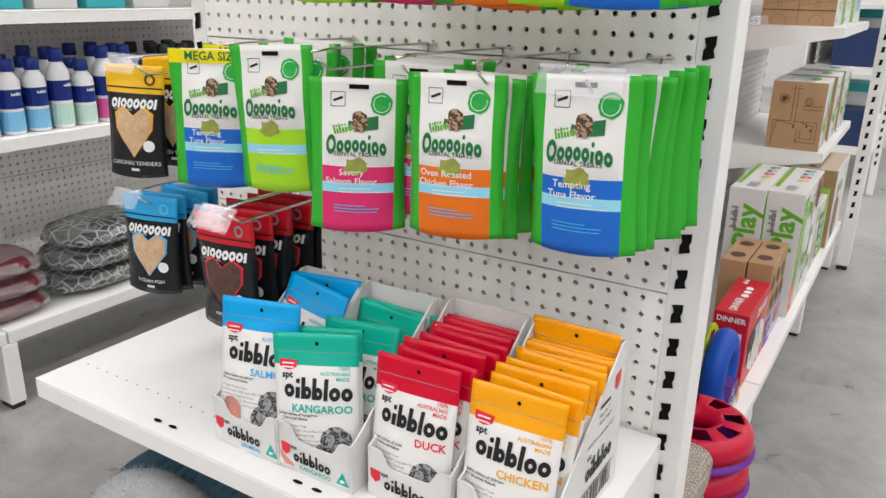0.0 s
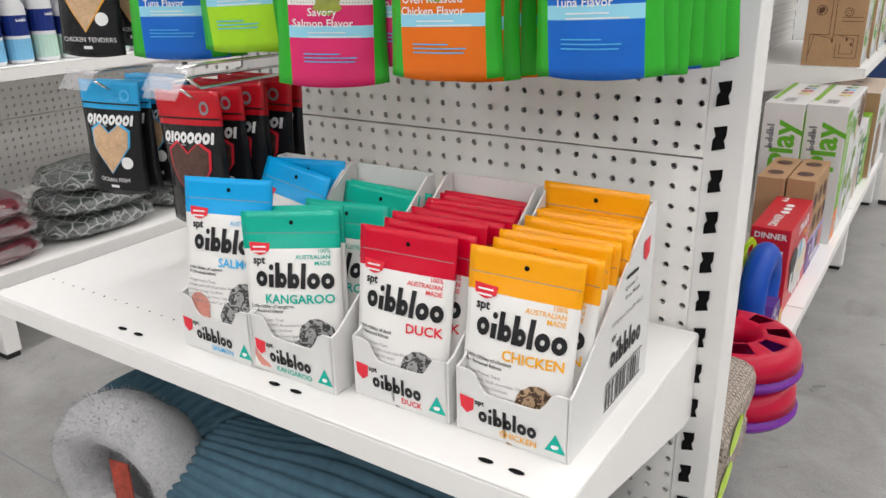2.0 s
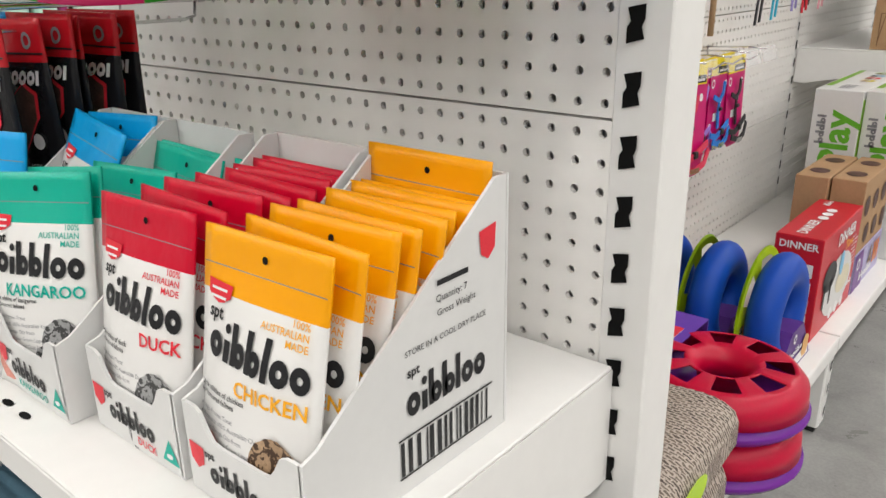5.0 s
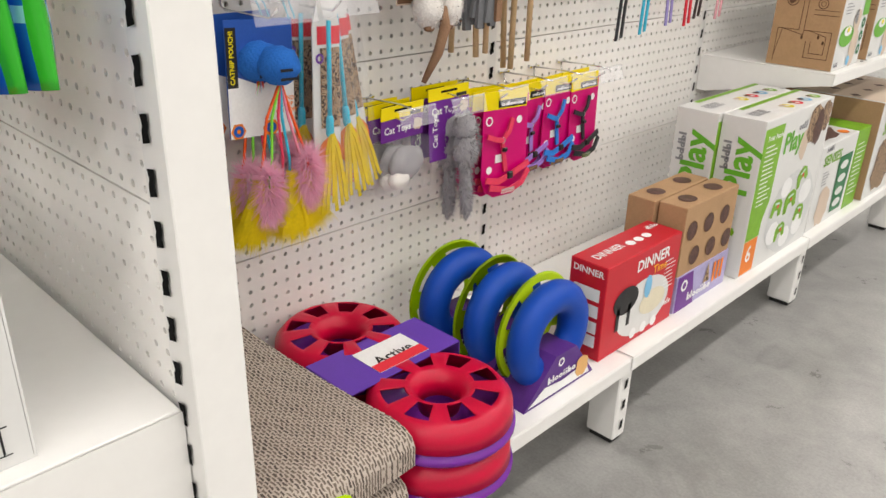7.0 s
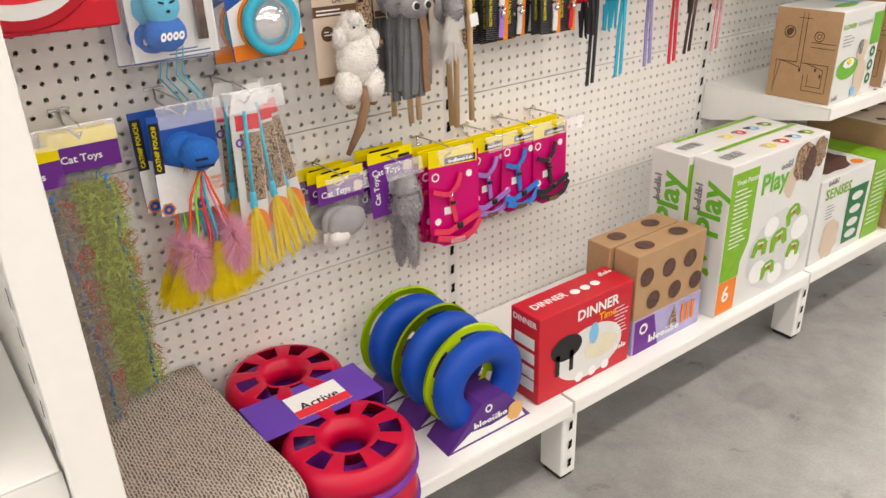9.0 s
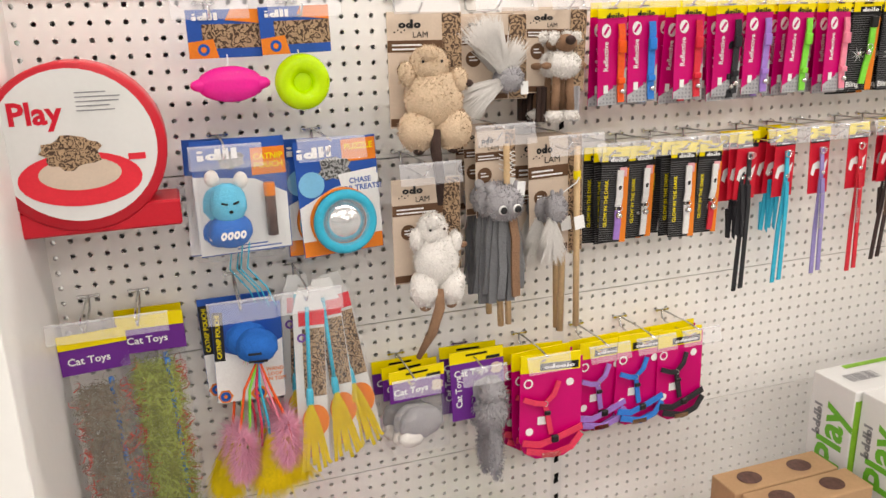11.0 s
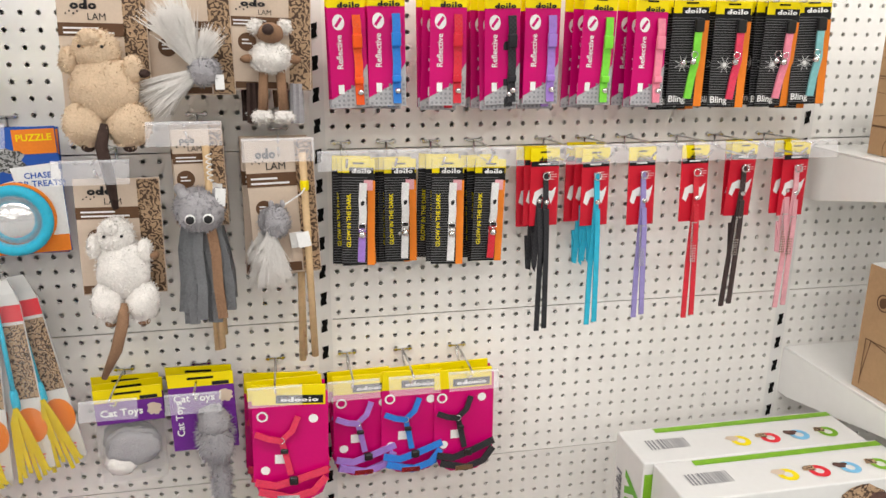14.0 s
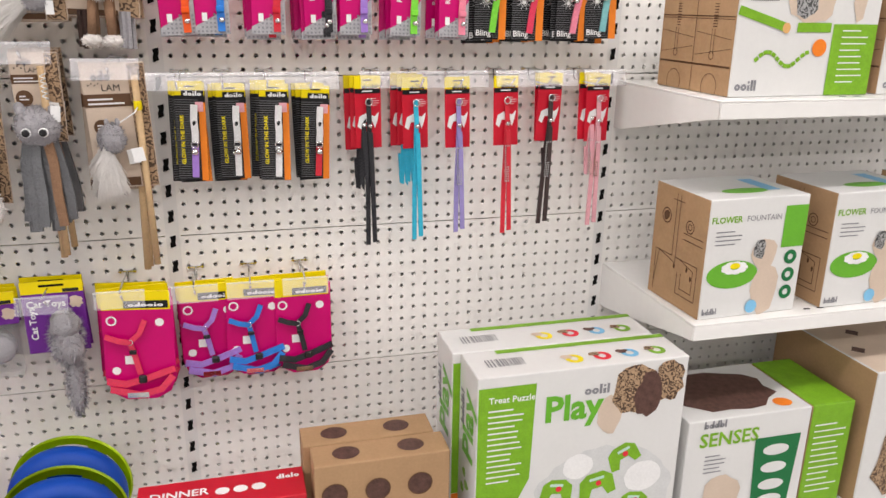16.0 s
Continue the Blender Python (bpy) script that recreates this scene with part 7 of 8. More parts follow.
def track_tower(m):
    th = thing("track_toy", m, "round red and purple plastic ball-track toy", "cat toy", "ball-track toys in a purple sleeve")
    R = 0.115
    for z0 in (0.0, 0.075):
        part("channel", lathe([(0.05, z0 + 0.002), (R * 0.97, z0 + 0.002), (R * 1.035, z0 + 0.012), (R * 1.035, z0 + 0.018), (R * 0.98, z0 + 0.02), (R * 0.97, z0 + 0.03), (R * 0.94, z0 + 0.03), (R * 0.94, z0 + 0.008), (0.05, z0 + 0.008)], 40), PURPLEP, th, "purple channel", True)
        b = bmesh.new()
        n = 72
        radii = [0.03, 0.034, 0.044, 0.054, 0.092, 0.1, R * 0.98, R * 1.0]
        hs = [0.03, 0.055, 0.067, 0.072, 0.07, 0.067, 0.052, 0.026]
        g = [[b.verts.new((r * math.cos(2 * math.pi * k / n), r * math.sin(2 * math.pi * k / n), z0 + h)) for k in range(n)] for r, h in zip(radii, hs)]
        for i in range(len(radii) - 1):
            for k in range(n):
                if i == 3 and k % 9 in (2, 3, 4, 5, 6):
                    continue
                b.faces.new((g[i][k], g[i][(k + 1) % n], g[i + 1][(k + 1) % n], g[i + 1][k]))
        bmesh.ops.recalc_face_normals(b, faces=b.faces)
        bmesh.ops.solidify(b, geom=list(b.faces), thickness=0.0025)
        part("deck", b, REDP, th, "red deck with cut-outs", True)
    return th


tt = track_tower(pose(0.365, 0.395, 0.2105))
copy_thing(tt, pose(0.125, 0.395, 0.2105, 0, 0, 20))
th = thing("card_sleeve", pose(0.24, 0.395, 0.2365), "purple card sleeve round two ball-track toys", "packaging")
b = bmesh.new()
box(-0.055, 0.055, -0.116, 0.116, 0.117, 0.119, bm=b)
box(-0.055, 0.055, -0.118, -0.1165, 0.02, 0.119, bm=b)
box(-0.055, 0.055, 0.1165, 0.118, 0.02, 0.119, bm=b)
part("sleeve", b, mat("violet_card", (0.13, 0.05, 0.4), 0.4), th)
lab = part("label", box(-0.03, 0.04, -0.045, 0.06, 0.1195, 0.1202), WHITE_INK, th, "white and red label")
o = part("lettering", text(bmesh.new(), "Active", 0, 0, 0.03, 0, bold=0.02), INK, lab)
o.matrix_basis = pose(0.012, 0.008, 0.1206, -90, 0, 90)
part("label_band", box(0.018, 0.04, -0.045, 0.06, 0.1204, 0.1208), RED_INK, lab)
RINGB, LIMEP = mat("royal_blue_plastic", (0.002, 0.06, 0.4), 0.48, spec=0.3), mat("lime_plastic", (0.5, 0.7, 0.01), 0.35)


def ring_toy(m, cradle):
    th = thing("ring_toy", m, "upright blue ring track toy with lime disc and purple card", "cat toy", "blue and lime ring toys")
    part("ring", torus(0.074, 0.031, "y", 48, 16, centre=(0, -0.02, 0.106), squash=0.9), RINGB, th, "thick blue tube ring", True)
    b = bmesh.new()
    n, radii = 60, [0.036, 0.05, 0.092, 0.105, 0.108]
    g = [[b.verts.new((r * math.cos(2 * math.pi * k / n), 0.01 + (0.004 if i == 4 else 0), 0.108 + r * math.sin(2 * math.pi * k / n))) for k in range(n)] for i, r in enumerate(radii)]
    for i in range(4):
        for k in range(n):
            if i == 1 and k % 10 in (1, 2, 3, 4, 5, 6):
                continue
            b.faces.new((g[i][k], g[i][(k + 1) % n], g[i + 1][(k + 1) % n], g[i + 1][k]))
    bmesh.ops.solidify(b, geom=list(b.faces), thickness=0.004)
    part("disc", b, LIMEP, th, "lime disc with cut-outs")
    if cradle:
        b = bmesh.new()
        pr = [(-0.105, 0.0), (0.105, 0.0), (0.04, 0.082), (-0.02, 0.082)]
        fr, bk = [b.verts.new((x, -0.056, z)) for x, z in pr], [b.verts.new((x * 0.96, 0.02, z)) for x, z in pr]
        b.faces.new(fr), b.faces.new(bk[::-1])
        for i in range(4):
            j = (i + 1) % 4
            b.faces.new((fr[j], fr[i], bk[i], bk[j]))
        bmesh.ops.recalc_face_normals(b, faces=b.faces)
        part("card_cradle", b, mat("violet_print_card", (0.1, 0.03, 0.22), 0.4, var=0.1), th, "purple printed card cradle")
        part("white_wave", poly(bmesh.new(), [(-0.095, 0.006), (0.09, 0.006), (0.075, 0.03), (0.0, 0.024), (-0.05, 0.03)], -0.0572), WHITE_INK, th)
        part("logo", word(bmesh.new(), 0.0, 0.04, 0.085, 0.014, 8, -0.0575, seed=4), WHITE_INK, th)
        part("picture", ell(bmesh.new(), 0.062, 0.03, 0.02, 0.022, -0.058, wob=0.1), ORANGE_C, th)
        part("roundel", ring_flat(bmesh.new(), -0.005, 0.066, 0.005, 0.009, -0.0575), WHITE_INK, th)
    return th


r1 = ring_toy(facing_aisle(0.325, 0.697, 0.2105), True)
copy_thing(r1, facing_aisle(0.222, 0.692, 0.2105, 0, 2))
copy_thing(r1, facing_aisle(0.119, 0.686, 0.2105, 0, -2))


def product_box(m, w, d, h, body, label, group="boxed pet products"):
    """A carton: front at y = 0 facing -y, x centred."""
    th = thing("product_box", m, label, "box", group)
    part("body", box(-w / 2, w / 2, 0, d, 0, h, 0.0016), body, th)
    return th


# feeder box
w, d, h = 0.275, 0.085, 0.203
th = product_box(facing_aisle(0.373, 0.968, 0.2105), w, d, h, RED_BOX, "red boxed automatic cat feeder on the base shelf")
part("white_field", ell(bmesh.new(), 0.01, 0.075, 0.1, 0.062, -0.0008, 30), CARTON_WHITE, th)
part("lettering", text(bmesh.new(), "DINNER", 0.03, 0.172, 0.034, -0.0012, bold=0.025), WHITE_INK, th)
part("lettering", text(bmesh.new(), "Time", 0.06, 0.146, 0.026, -0.0012, bold=0.02), AMBER_INK, th)
b = bmesh.new()
ell(b, -0.06, 0.11, 0.045, 0.03, -0.0014)
rect(b, -0.085, 0.075, 0.012, 0.05, -0.0014)
rect(b, -0.045, 0.075, 0.012, 0.05, -0.0014)
part("dark_shape", b, INK, th, "plain black rounded shape")
part("feeder_print", ell(bmesh.new(), 0.045, 0.075, 0.05, 0.028, -0.0016), mat("cream_print", (0.72, 0.66, 0.5), 0.5), th)
part("blue_print", ell(bmesh.new(), 0.02, 0.115, 0.014, 0.026, -0.0018), LIGHT_BLUE, th)
for x in (-0.02, 0.02, 0.06):
    part("roundel", ell(bmesh.new(), x, 0.022, 0.012, 0.012, -0.002), WHITE_INK, th)
part("maker", word(bmesh.new(), 0.105, 0.05, 0.04, 0.014, 5, -0.0014, seed=5), WHITE_INK, th)
part("small_print", lines(bmesh.new(), 0.105, 0.15, 0.045, 8, 0.009, 0.002, -0.0012), WHITE_INK, th)
b = bmesh.new()
text(b, "DINNER", d / 2, 0.185, 0.019, 0, bold=0.02)
for z in (0.14, 0.105, 0.07, 0.04):
    rect(b, d / 2, z, 0.06, 0.026)
part("end_print", b, WHITE_INK, th, "white end lettering").matrix_basis = pose(-w / 2 - 0.0009, d, 0, 0, 0, -90)
b = bmesh.new()
text(b, "DINNER", -0.07, 0.045, 0.026, bold=0.02)
for x in (0.0, 0.03, 0.06):
    ell(b, x, 0.04, 0.012, 0.01)
word(b, 0.11, 0.06, 0.04, 0.014, 5, seed=5)
part("top_print", b, WHITE_INK, th).matrix_basis = pose(0, 0, h + 0.0009, -90, 0, 0)


# puzzle boxes of thick card; round holes are flat discs painted dark as shade
def hole_box(m, front):
    w, d, h = 0.238, 0.066, 0.248
    th = product_box(m, w, d, h, BROWN_CARD, "brown card puzzle feeder box with round holes", "brown puzzle boxes")
    for x in (-0.075, 0.0, 0.075):
        for z in (0.19, 0.125) if front else ():
            # no opening is cut: disc and brown ring paint the hole's shaded depth and wall
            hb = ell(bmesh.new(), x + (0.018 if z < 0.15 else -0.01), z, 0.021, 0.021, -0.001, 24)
            part("hole", hb, DARKMEAT_AND_HOLE, th, "round hole painted as a flat dark disc")
            part("hole_wall", ring_flat(bmesh.new(), x + (0.018 if z < 0.15 else -0.01), z, 0.0205, 0.0225, -0.0014), BROWN_INK, th)
    for x in (-0.06, 0.055):
        # top holes likewise: flat discs coloured as dark depth
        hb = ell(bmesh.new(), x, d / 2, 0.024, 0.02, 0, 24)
        part("top_hole", hb, DARKMEAT_AND_HOLE, th, "round hole painted as a flat dark disc").matrix_basis = pose(0, 0, h + 0.001, -90, 0, 0)
    if front:
        part("sleeve", box(-w / 2 - 0.0012, w / 2 + 0.0012, -0.0024, d + 0.001, 0.001, 0.088), mat("lilac_print_sleeve", (0.4, 0.36, 0.6), 0.3, var=0.15, scale=20), th, "lilac printed sleeve")
        part("sleeve_mark", poly(bmesh.new(), [(-0.115, 0.0), (-0.03, 0.0), (-0.05, 0.086), (-0.115, 0.086)], -0.0034), PURPLE_H, th)
        part("logo", word(bmesh.new(), -0.01, 0.026, 0.11, 0.02, 8, -0.004, seed=4), WHITE_INK, th)
        part("roundel", ring_flat(bmesh.new(), -0.085, 0.06, 0.008, 0.014, -0.004), WHITE_INK, th)
        b = bmesh.new()
        for k in range(3):
            rect(b, 0.055 + 0.018 * k, 0.05, 0.011, 0.05, -0.004)
        part("bars", b, ORANGE_INK, th)
        part("fur_print", poly(bmesh.new(), [(0.005, 0.035), (0.035, 0.035), (0.022, 0.085)], -0.004), TABBY, th)
    return th


hole_box(facing_aisle(0.37, 1.238, 0.2105), True)
hole_box(facing_aisle(0.3, 1.226, 0.2105), False)
LIME_PRINT = mat("lime_print", (0.19, 0.42, 0.02), 0.4, var=0.18, scale=45)
PALE_PRINT = mat("pale_grey_print", (0.62, 0.63, 0.63), 0.4, var=0.08)


def play_box(m, front):
    w, d, h = 0.404, 0.105, 0.39
    th = product_box(m, w, d, h, CARTON_WHITE, "large white and green treat puzzle box on the base shelf", "treat puzzle boxes")
    b = bmesh.new()
    poly(b, [(-w / 2 + 0.002, h - 0.02), (-0.095, h - 0.02), (-0.1, 0.18), (-0.125, 0.13), (-0.125, 0.095), (-w / 2 + 0.002, 0.095)], -0.0008)
    part("green_panel", b, LIME_PRINT, th, "green side panel")
    part("orange_block", rect(bmesh.new(), -w / 2 + 0.038, 0.05, 0.072, 0.088, -0.0008), ORANGE_INK, th)
    part("number", text(bmesh.new(), "6", -w / 2 + 0.034, 0.055, 0.06, -0.0013, bold=0.02), WHITE_INK, th)
    b = bmesh.new()
    text(b, "Treat Puzzle", -w / 2 + 0.02, h - 0.045, 0.017, -0.0012, 0, 0.015, "LEFT")
    lines(b, -w / 2 + 0.055, h - 0.065, 0.07, 14, 0.011, 0.003, -0.0012)
    part("panel_print", b, WHITE_INK, th)
    part("lettering", text(bmesh.new(), "Play", -0.022, h - 0.078, 0.07, -0.001, bold=0.03), GREEN_INK, th, "green title")
    part("maker", word(bmesh.new(), 0.022, h - 0.045, 0.05, 0.019, 5, -0.001, marks="ooliL".replace("L", "l")), GREY_INK, th)
    b = bmesh.new()
    ell(b, 0.098, h - 0.055, 0.046, 0.05, -0.001, wob=0.1)
    ell(b, 0.165, h - 0.045, 0.03, 0.042, -0.0013, wob=0.15)
    part("fur_print", b, TABBY, th, "brown mottled print")
    part("tray_print", ell(bmesh.new(), 0.05, 0.115, 0.142, 0.11, -0.0009, 40, 0.04), PALE_PRINT, th)
    part("dark_fur_print", ell(bmesh.new(), 0.125, h - 0.07, 0.026, 0.045, -0.0017, 16, 0.15, 5), DARKMEAT_AND_HOLE, th)
    part("pale_fur_print", ell(bmesh.new(), 0.05, h - 0.1, 0.026, 0.04, -0.0008, 16, 0.12, 7), KRAFT, th)
    for x, z, r in ((-0.005, 0.19, 0.03), (0.13, 0.15, 0.038), (-0.04, 0.075, 0.036), (0.12, 0.06, 0.034), (0.045, 0.045, 0.032)):
        part("dome_print", ell(bmesh.new(), x, z, r, r * 0.86, -0.0013, 22, 0.03, int(900 * z)), WHITE_INK, th)
    for x, z, a, q in ((-0.045, 0.145, -8, 1.0), (0.035, 0.145, 10, 1.15), (0.085, 0.2, 24, 1.0), (0.115, 0.095, -10, 0.95), (0.005, 0.07, 6, 0.95)):
        b = bmesh.new()
        c_, s_ = math.cos(radians(a)), math.sin(radians(a))
        pr = [(-0.032, -0.022), (-0.028, 0.012), (-0.014, 0.023), (0.014, 0.024), (0.03, 0.012), (0.033, -0.02), (0.018, -0.023), (0.01, -0.006), (-0.008, -0.006), (-0.016, -0.025)]
        poly(b, [(x + q * (u * c_ - v * s_), z + q * (u * s_ + v * c_)) for u, v in pr], -0.0018)
        part("arch_print", b, LIME_PRINT, th, "green arch print")
        part("arch_shine", rect(bmesh.new(), x, z + 0.012 * q, 0.026 * q, 0.006, -0.0022, a), MINT, th)
        part("dot", ell(bmesh.new(), x + 0.004, z + 0.004, 0.0058, 0.0058, -0.0026), RED_INK, th)
    # end print
    b = bmesh.new()
    text(b, "Play", d / 2 + 0.008, h * 0.7, 0.085, 0, 90, 0.03)
    part("end_lettering", b, GREEN_INK, th, "green title").matrix_basis = pose(-w / 2 - 0.0009, d, 0, 0, 0, -90)
    b = bmesh.new()
    word(b, d / 2 - 0.03, h * 0.76, 0.07, 0.02, 5, 0, 3, 90)
    part("end_maker", b, GREY_INK, th).matrix_basis = pose(-w / 2 - 0.0009, d, 0, 0, 0, -90)
    b = bmesh.new()
    word(b, d / 2 - 0.02, 0.05, 0.06, 0.024, 5, 0, 3, 90)
    part("foot_maker", b, GREY_INK, th).matrix_basis = pose(-w / 2 - 0.0009, d, 0, 0, 0, -90)
    b = bmesh.new()
    for x, z in ((0.03, 0.13), (0.055, 0.15), (0.04, 0.17), (0.065, 0.115)):
        ell(b, x, z, 0.012, 0.01, 0, 6, 0.3, int(x * 999))
    part("end_leaves", b, LIME_PRINT, th).matrix_basis = pose(-w / 2 - 0.0009, d, 0, 0, 0, -90)
    # top print
    part("top_band", rect(bmesh.new(), 0.03, d - 0.012, w * 0.84, 0.014), LIME_PRINT, th, "green top band").matrix_basis = pose(0, 0, h + 0.0009, -90, 0, 0)
    for k, mm in enumerate((YELLOW_INK, RED_INK, LIGHT_BLUE, LIME_PRINT)):
        up = pose(0, 0, h + 0.0009, -90, 0, 0)
        part("top_dot", ring_flat(bmesh.new(), -0.01 + 0.055 * k, 0.036, 0.0075, 0.0165), mm, th).matrix_basis = up
        part("top_picture", ell(bmesh.new(), -0.022 + 0.055 * k, 0.045, 0.011, 0.008, -0.0004, 12, 0.25, k), (KRAFT, TABBY, DARKMEAT_AND_HOLE, TABBY)[k], th).matrix_basis = up
    tagged(part("barcode", barcode(bmesh.new(), -0.135, 0.05, 0.07, 0.03), GREY_INK, th), kind="stuff").matrix_basis = pose(0, 0, h + 0.0009, -90, 0, 0)
    return th


play_box(facing_aisle(0.39, 1.6, 0.2105), True)
play_box(facing_aisle(0.283, 1.585, 0.2105), False)
# scratch-wall box
w, d, h = 0.276, 0.2, 0.245
th = product_box(facing_aisle(0.385, 1.961, 0.2105), w, d, h, CARTON_WHITE, "white and green grooming toy box on the base shelf")
part("lettering", text(bmesh.new(), "SENSES", -0.045, 0.2, 0.042, -0.0012, bold=0.02), LIME_PRINT, th, "green title")
part("maker", word(bmesh.new(), -0.08, 0.235, 0.05, 0.016, 5, -0.001, seed=3), GREY_INK, th)
part("small_print", lines(bmesh.new(), -0.07, 0.165, 0.05, 5, 0.009, 0.0025, -0.001), GREY_INK, th)
b = bmesh.new()
poly(b, [(0.025, 0.02), (0.11, 0.02), (0.12, 0.19), (0.015, 0.19)], -0.0012)
part("product_print", b, DGREEN_INK, th, "dark green product print")
for z in (0.16, 0.12, 0.08, 0.045):
    part("product_gap", ell(bmesh.new(), 0.066, z, 0.03, 0.0125, -0.0018), CARTON_WHITE, th)
part("fur_print", ell(bmesh.new(), -0.05, 0.06, 0.045, 0.06, -0.0012, wob=0.12), KRAFT, th, "pale furry print")
part("top_print", ell(bmesh.new(), -0.01, 0.1, 0.115, 0.082, wob=0.1), DARKMEAT_AND_HOLE, th).matrix_basis = pose(0, 0, h + 0.0009, -90, 0, 0)
part("top_dot", ell(bmesh.new(), 0.09, 0.03, 0.02, 0.016), ORANGE_INK, th).matrix_basis = pose(0, 0, h + 0.0012, -90, 0, 0)
th = product_box(facing_aisle(0.385, 2.153, 0.2105), 0.098, 0.2, 0.245, LIME_PRINT, "green printed carton beside the grooming toy box")
part("print", lines(bmesh.new(), 0, 0.2, 0.08, 12, 0.014, 0.003, -0.001), WHITE_INK, th)
part("end_skin", box(-0.0502, -0.0494, 0.002, 0.198, 0.002, 0.243), BROWN_CARD, th)
th = product_box(facing_aisle(0.4, 2.43, 0.2105), 0.4, 0.3, 0.31, CARTON_WHITE, "large white and brown carton on the base shelf")
part("end_skin", box(-0.2016, -0.2006, 0.002, 0.298, 0.002, 0.308), BROWN_CARD, th, "brown card end")
part("lettering", text(bmesh.new(), "SENSES", -0.06, 0.22, 0.06, -0.0012, bold=0.02), LIME_PRINT, th)
part("fur_print", ell(bmesh.new(), -0.08, 0.1, 0.09, 0.09, -0.0012, wob=0.12), TABBY, th)
b = bmesh.new()
for k in range(7):
    rect(b, -0.16 + 0.055 * k, 0.1 + 0.08 * (k % 2), 0.025, 0.025, 0, 45)
part("top_marks", b, DARKMEAT_AND_HOLE, th, "brown diamond marks").matrix_basis = pose(0, 0, 0.311, -90, 0, 0)
part("top_skin", box(-0.198, 0.198, 0.004, 0.296, 0.3103, 0.3107), KRAFT, th)


def pipe_art(w, h, y=0.0):
    """Line drawing of pipes, as thin brown strokes."""
    b = bmesh.new()
    t = 0.0016

    def path(p):
        for (x0, z0), (x1, z1) in zip(p, p[1:]):
            L = math.hypot(x1 - x0, z1 - z0)
            rect(b, (x0 + x1) / 2, (z0 + z1) / 2, L + t, t, y, math.degrees(math.atan2(z1 - z0, x1 - x0)))
    for o in (0.0, 0.012):
        path([(w * 0.1, h * 0.05 + o), (w * 0.1 + o, h * 0.42), (w * 0.42 + o, h * 0.42 - o), (w * 0.42 + o, h * 0.95)])
        path([(w * 0.5 + o, h * 0.42), (w * 0.9 - o, h * 0.42 - o), (w * 0.9 - o, h * 0.12 + o), (w * 0.55 + o, h * 0.12 + o), (w * 0.55 + o, h * 0.3)])
        path([(w * 0.6, h * 0.6 + o), (w * 0.95, h * 0.6 + o)])
    path([(w * 0.36, h * 0.9), (w * 0.56, h * 0.9)])
    ring_flat(b, w * 0.25, h * 0.74, 0.013, 0.0155, y)
    ring_flat(b, w * 0.7, h * 0.72, 0.011, 0.013, y)
    ring_flat(b, w * 0.7, h * 0.72, 0.005, 0.0065, y)
    ell(b, w * 0.25, h * 0.74, 0.01, 0.01, y, 10, 0.2)
    for q in ((0.48, 0.34), (0.72, 0.36), (0.8, 0.3)):
        ell(b, w * q[0], h * q[1], 0.003, 0.0055, y, 8)
    return b


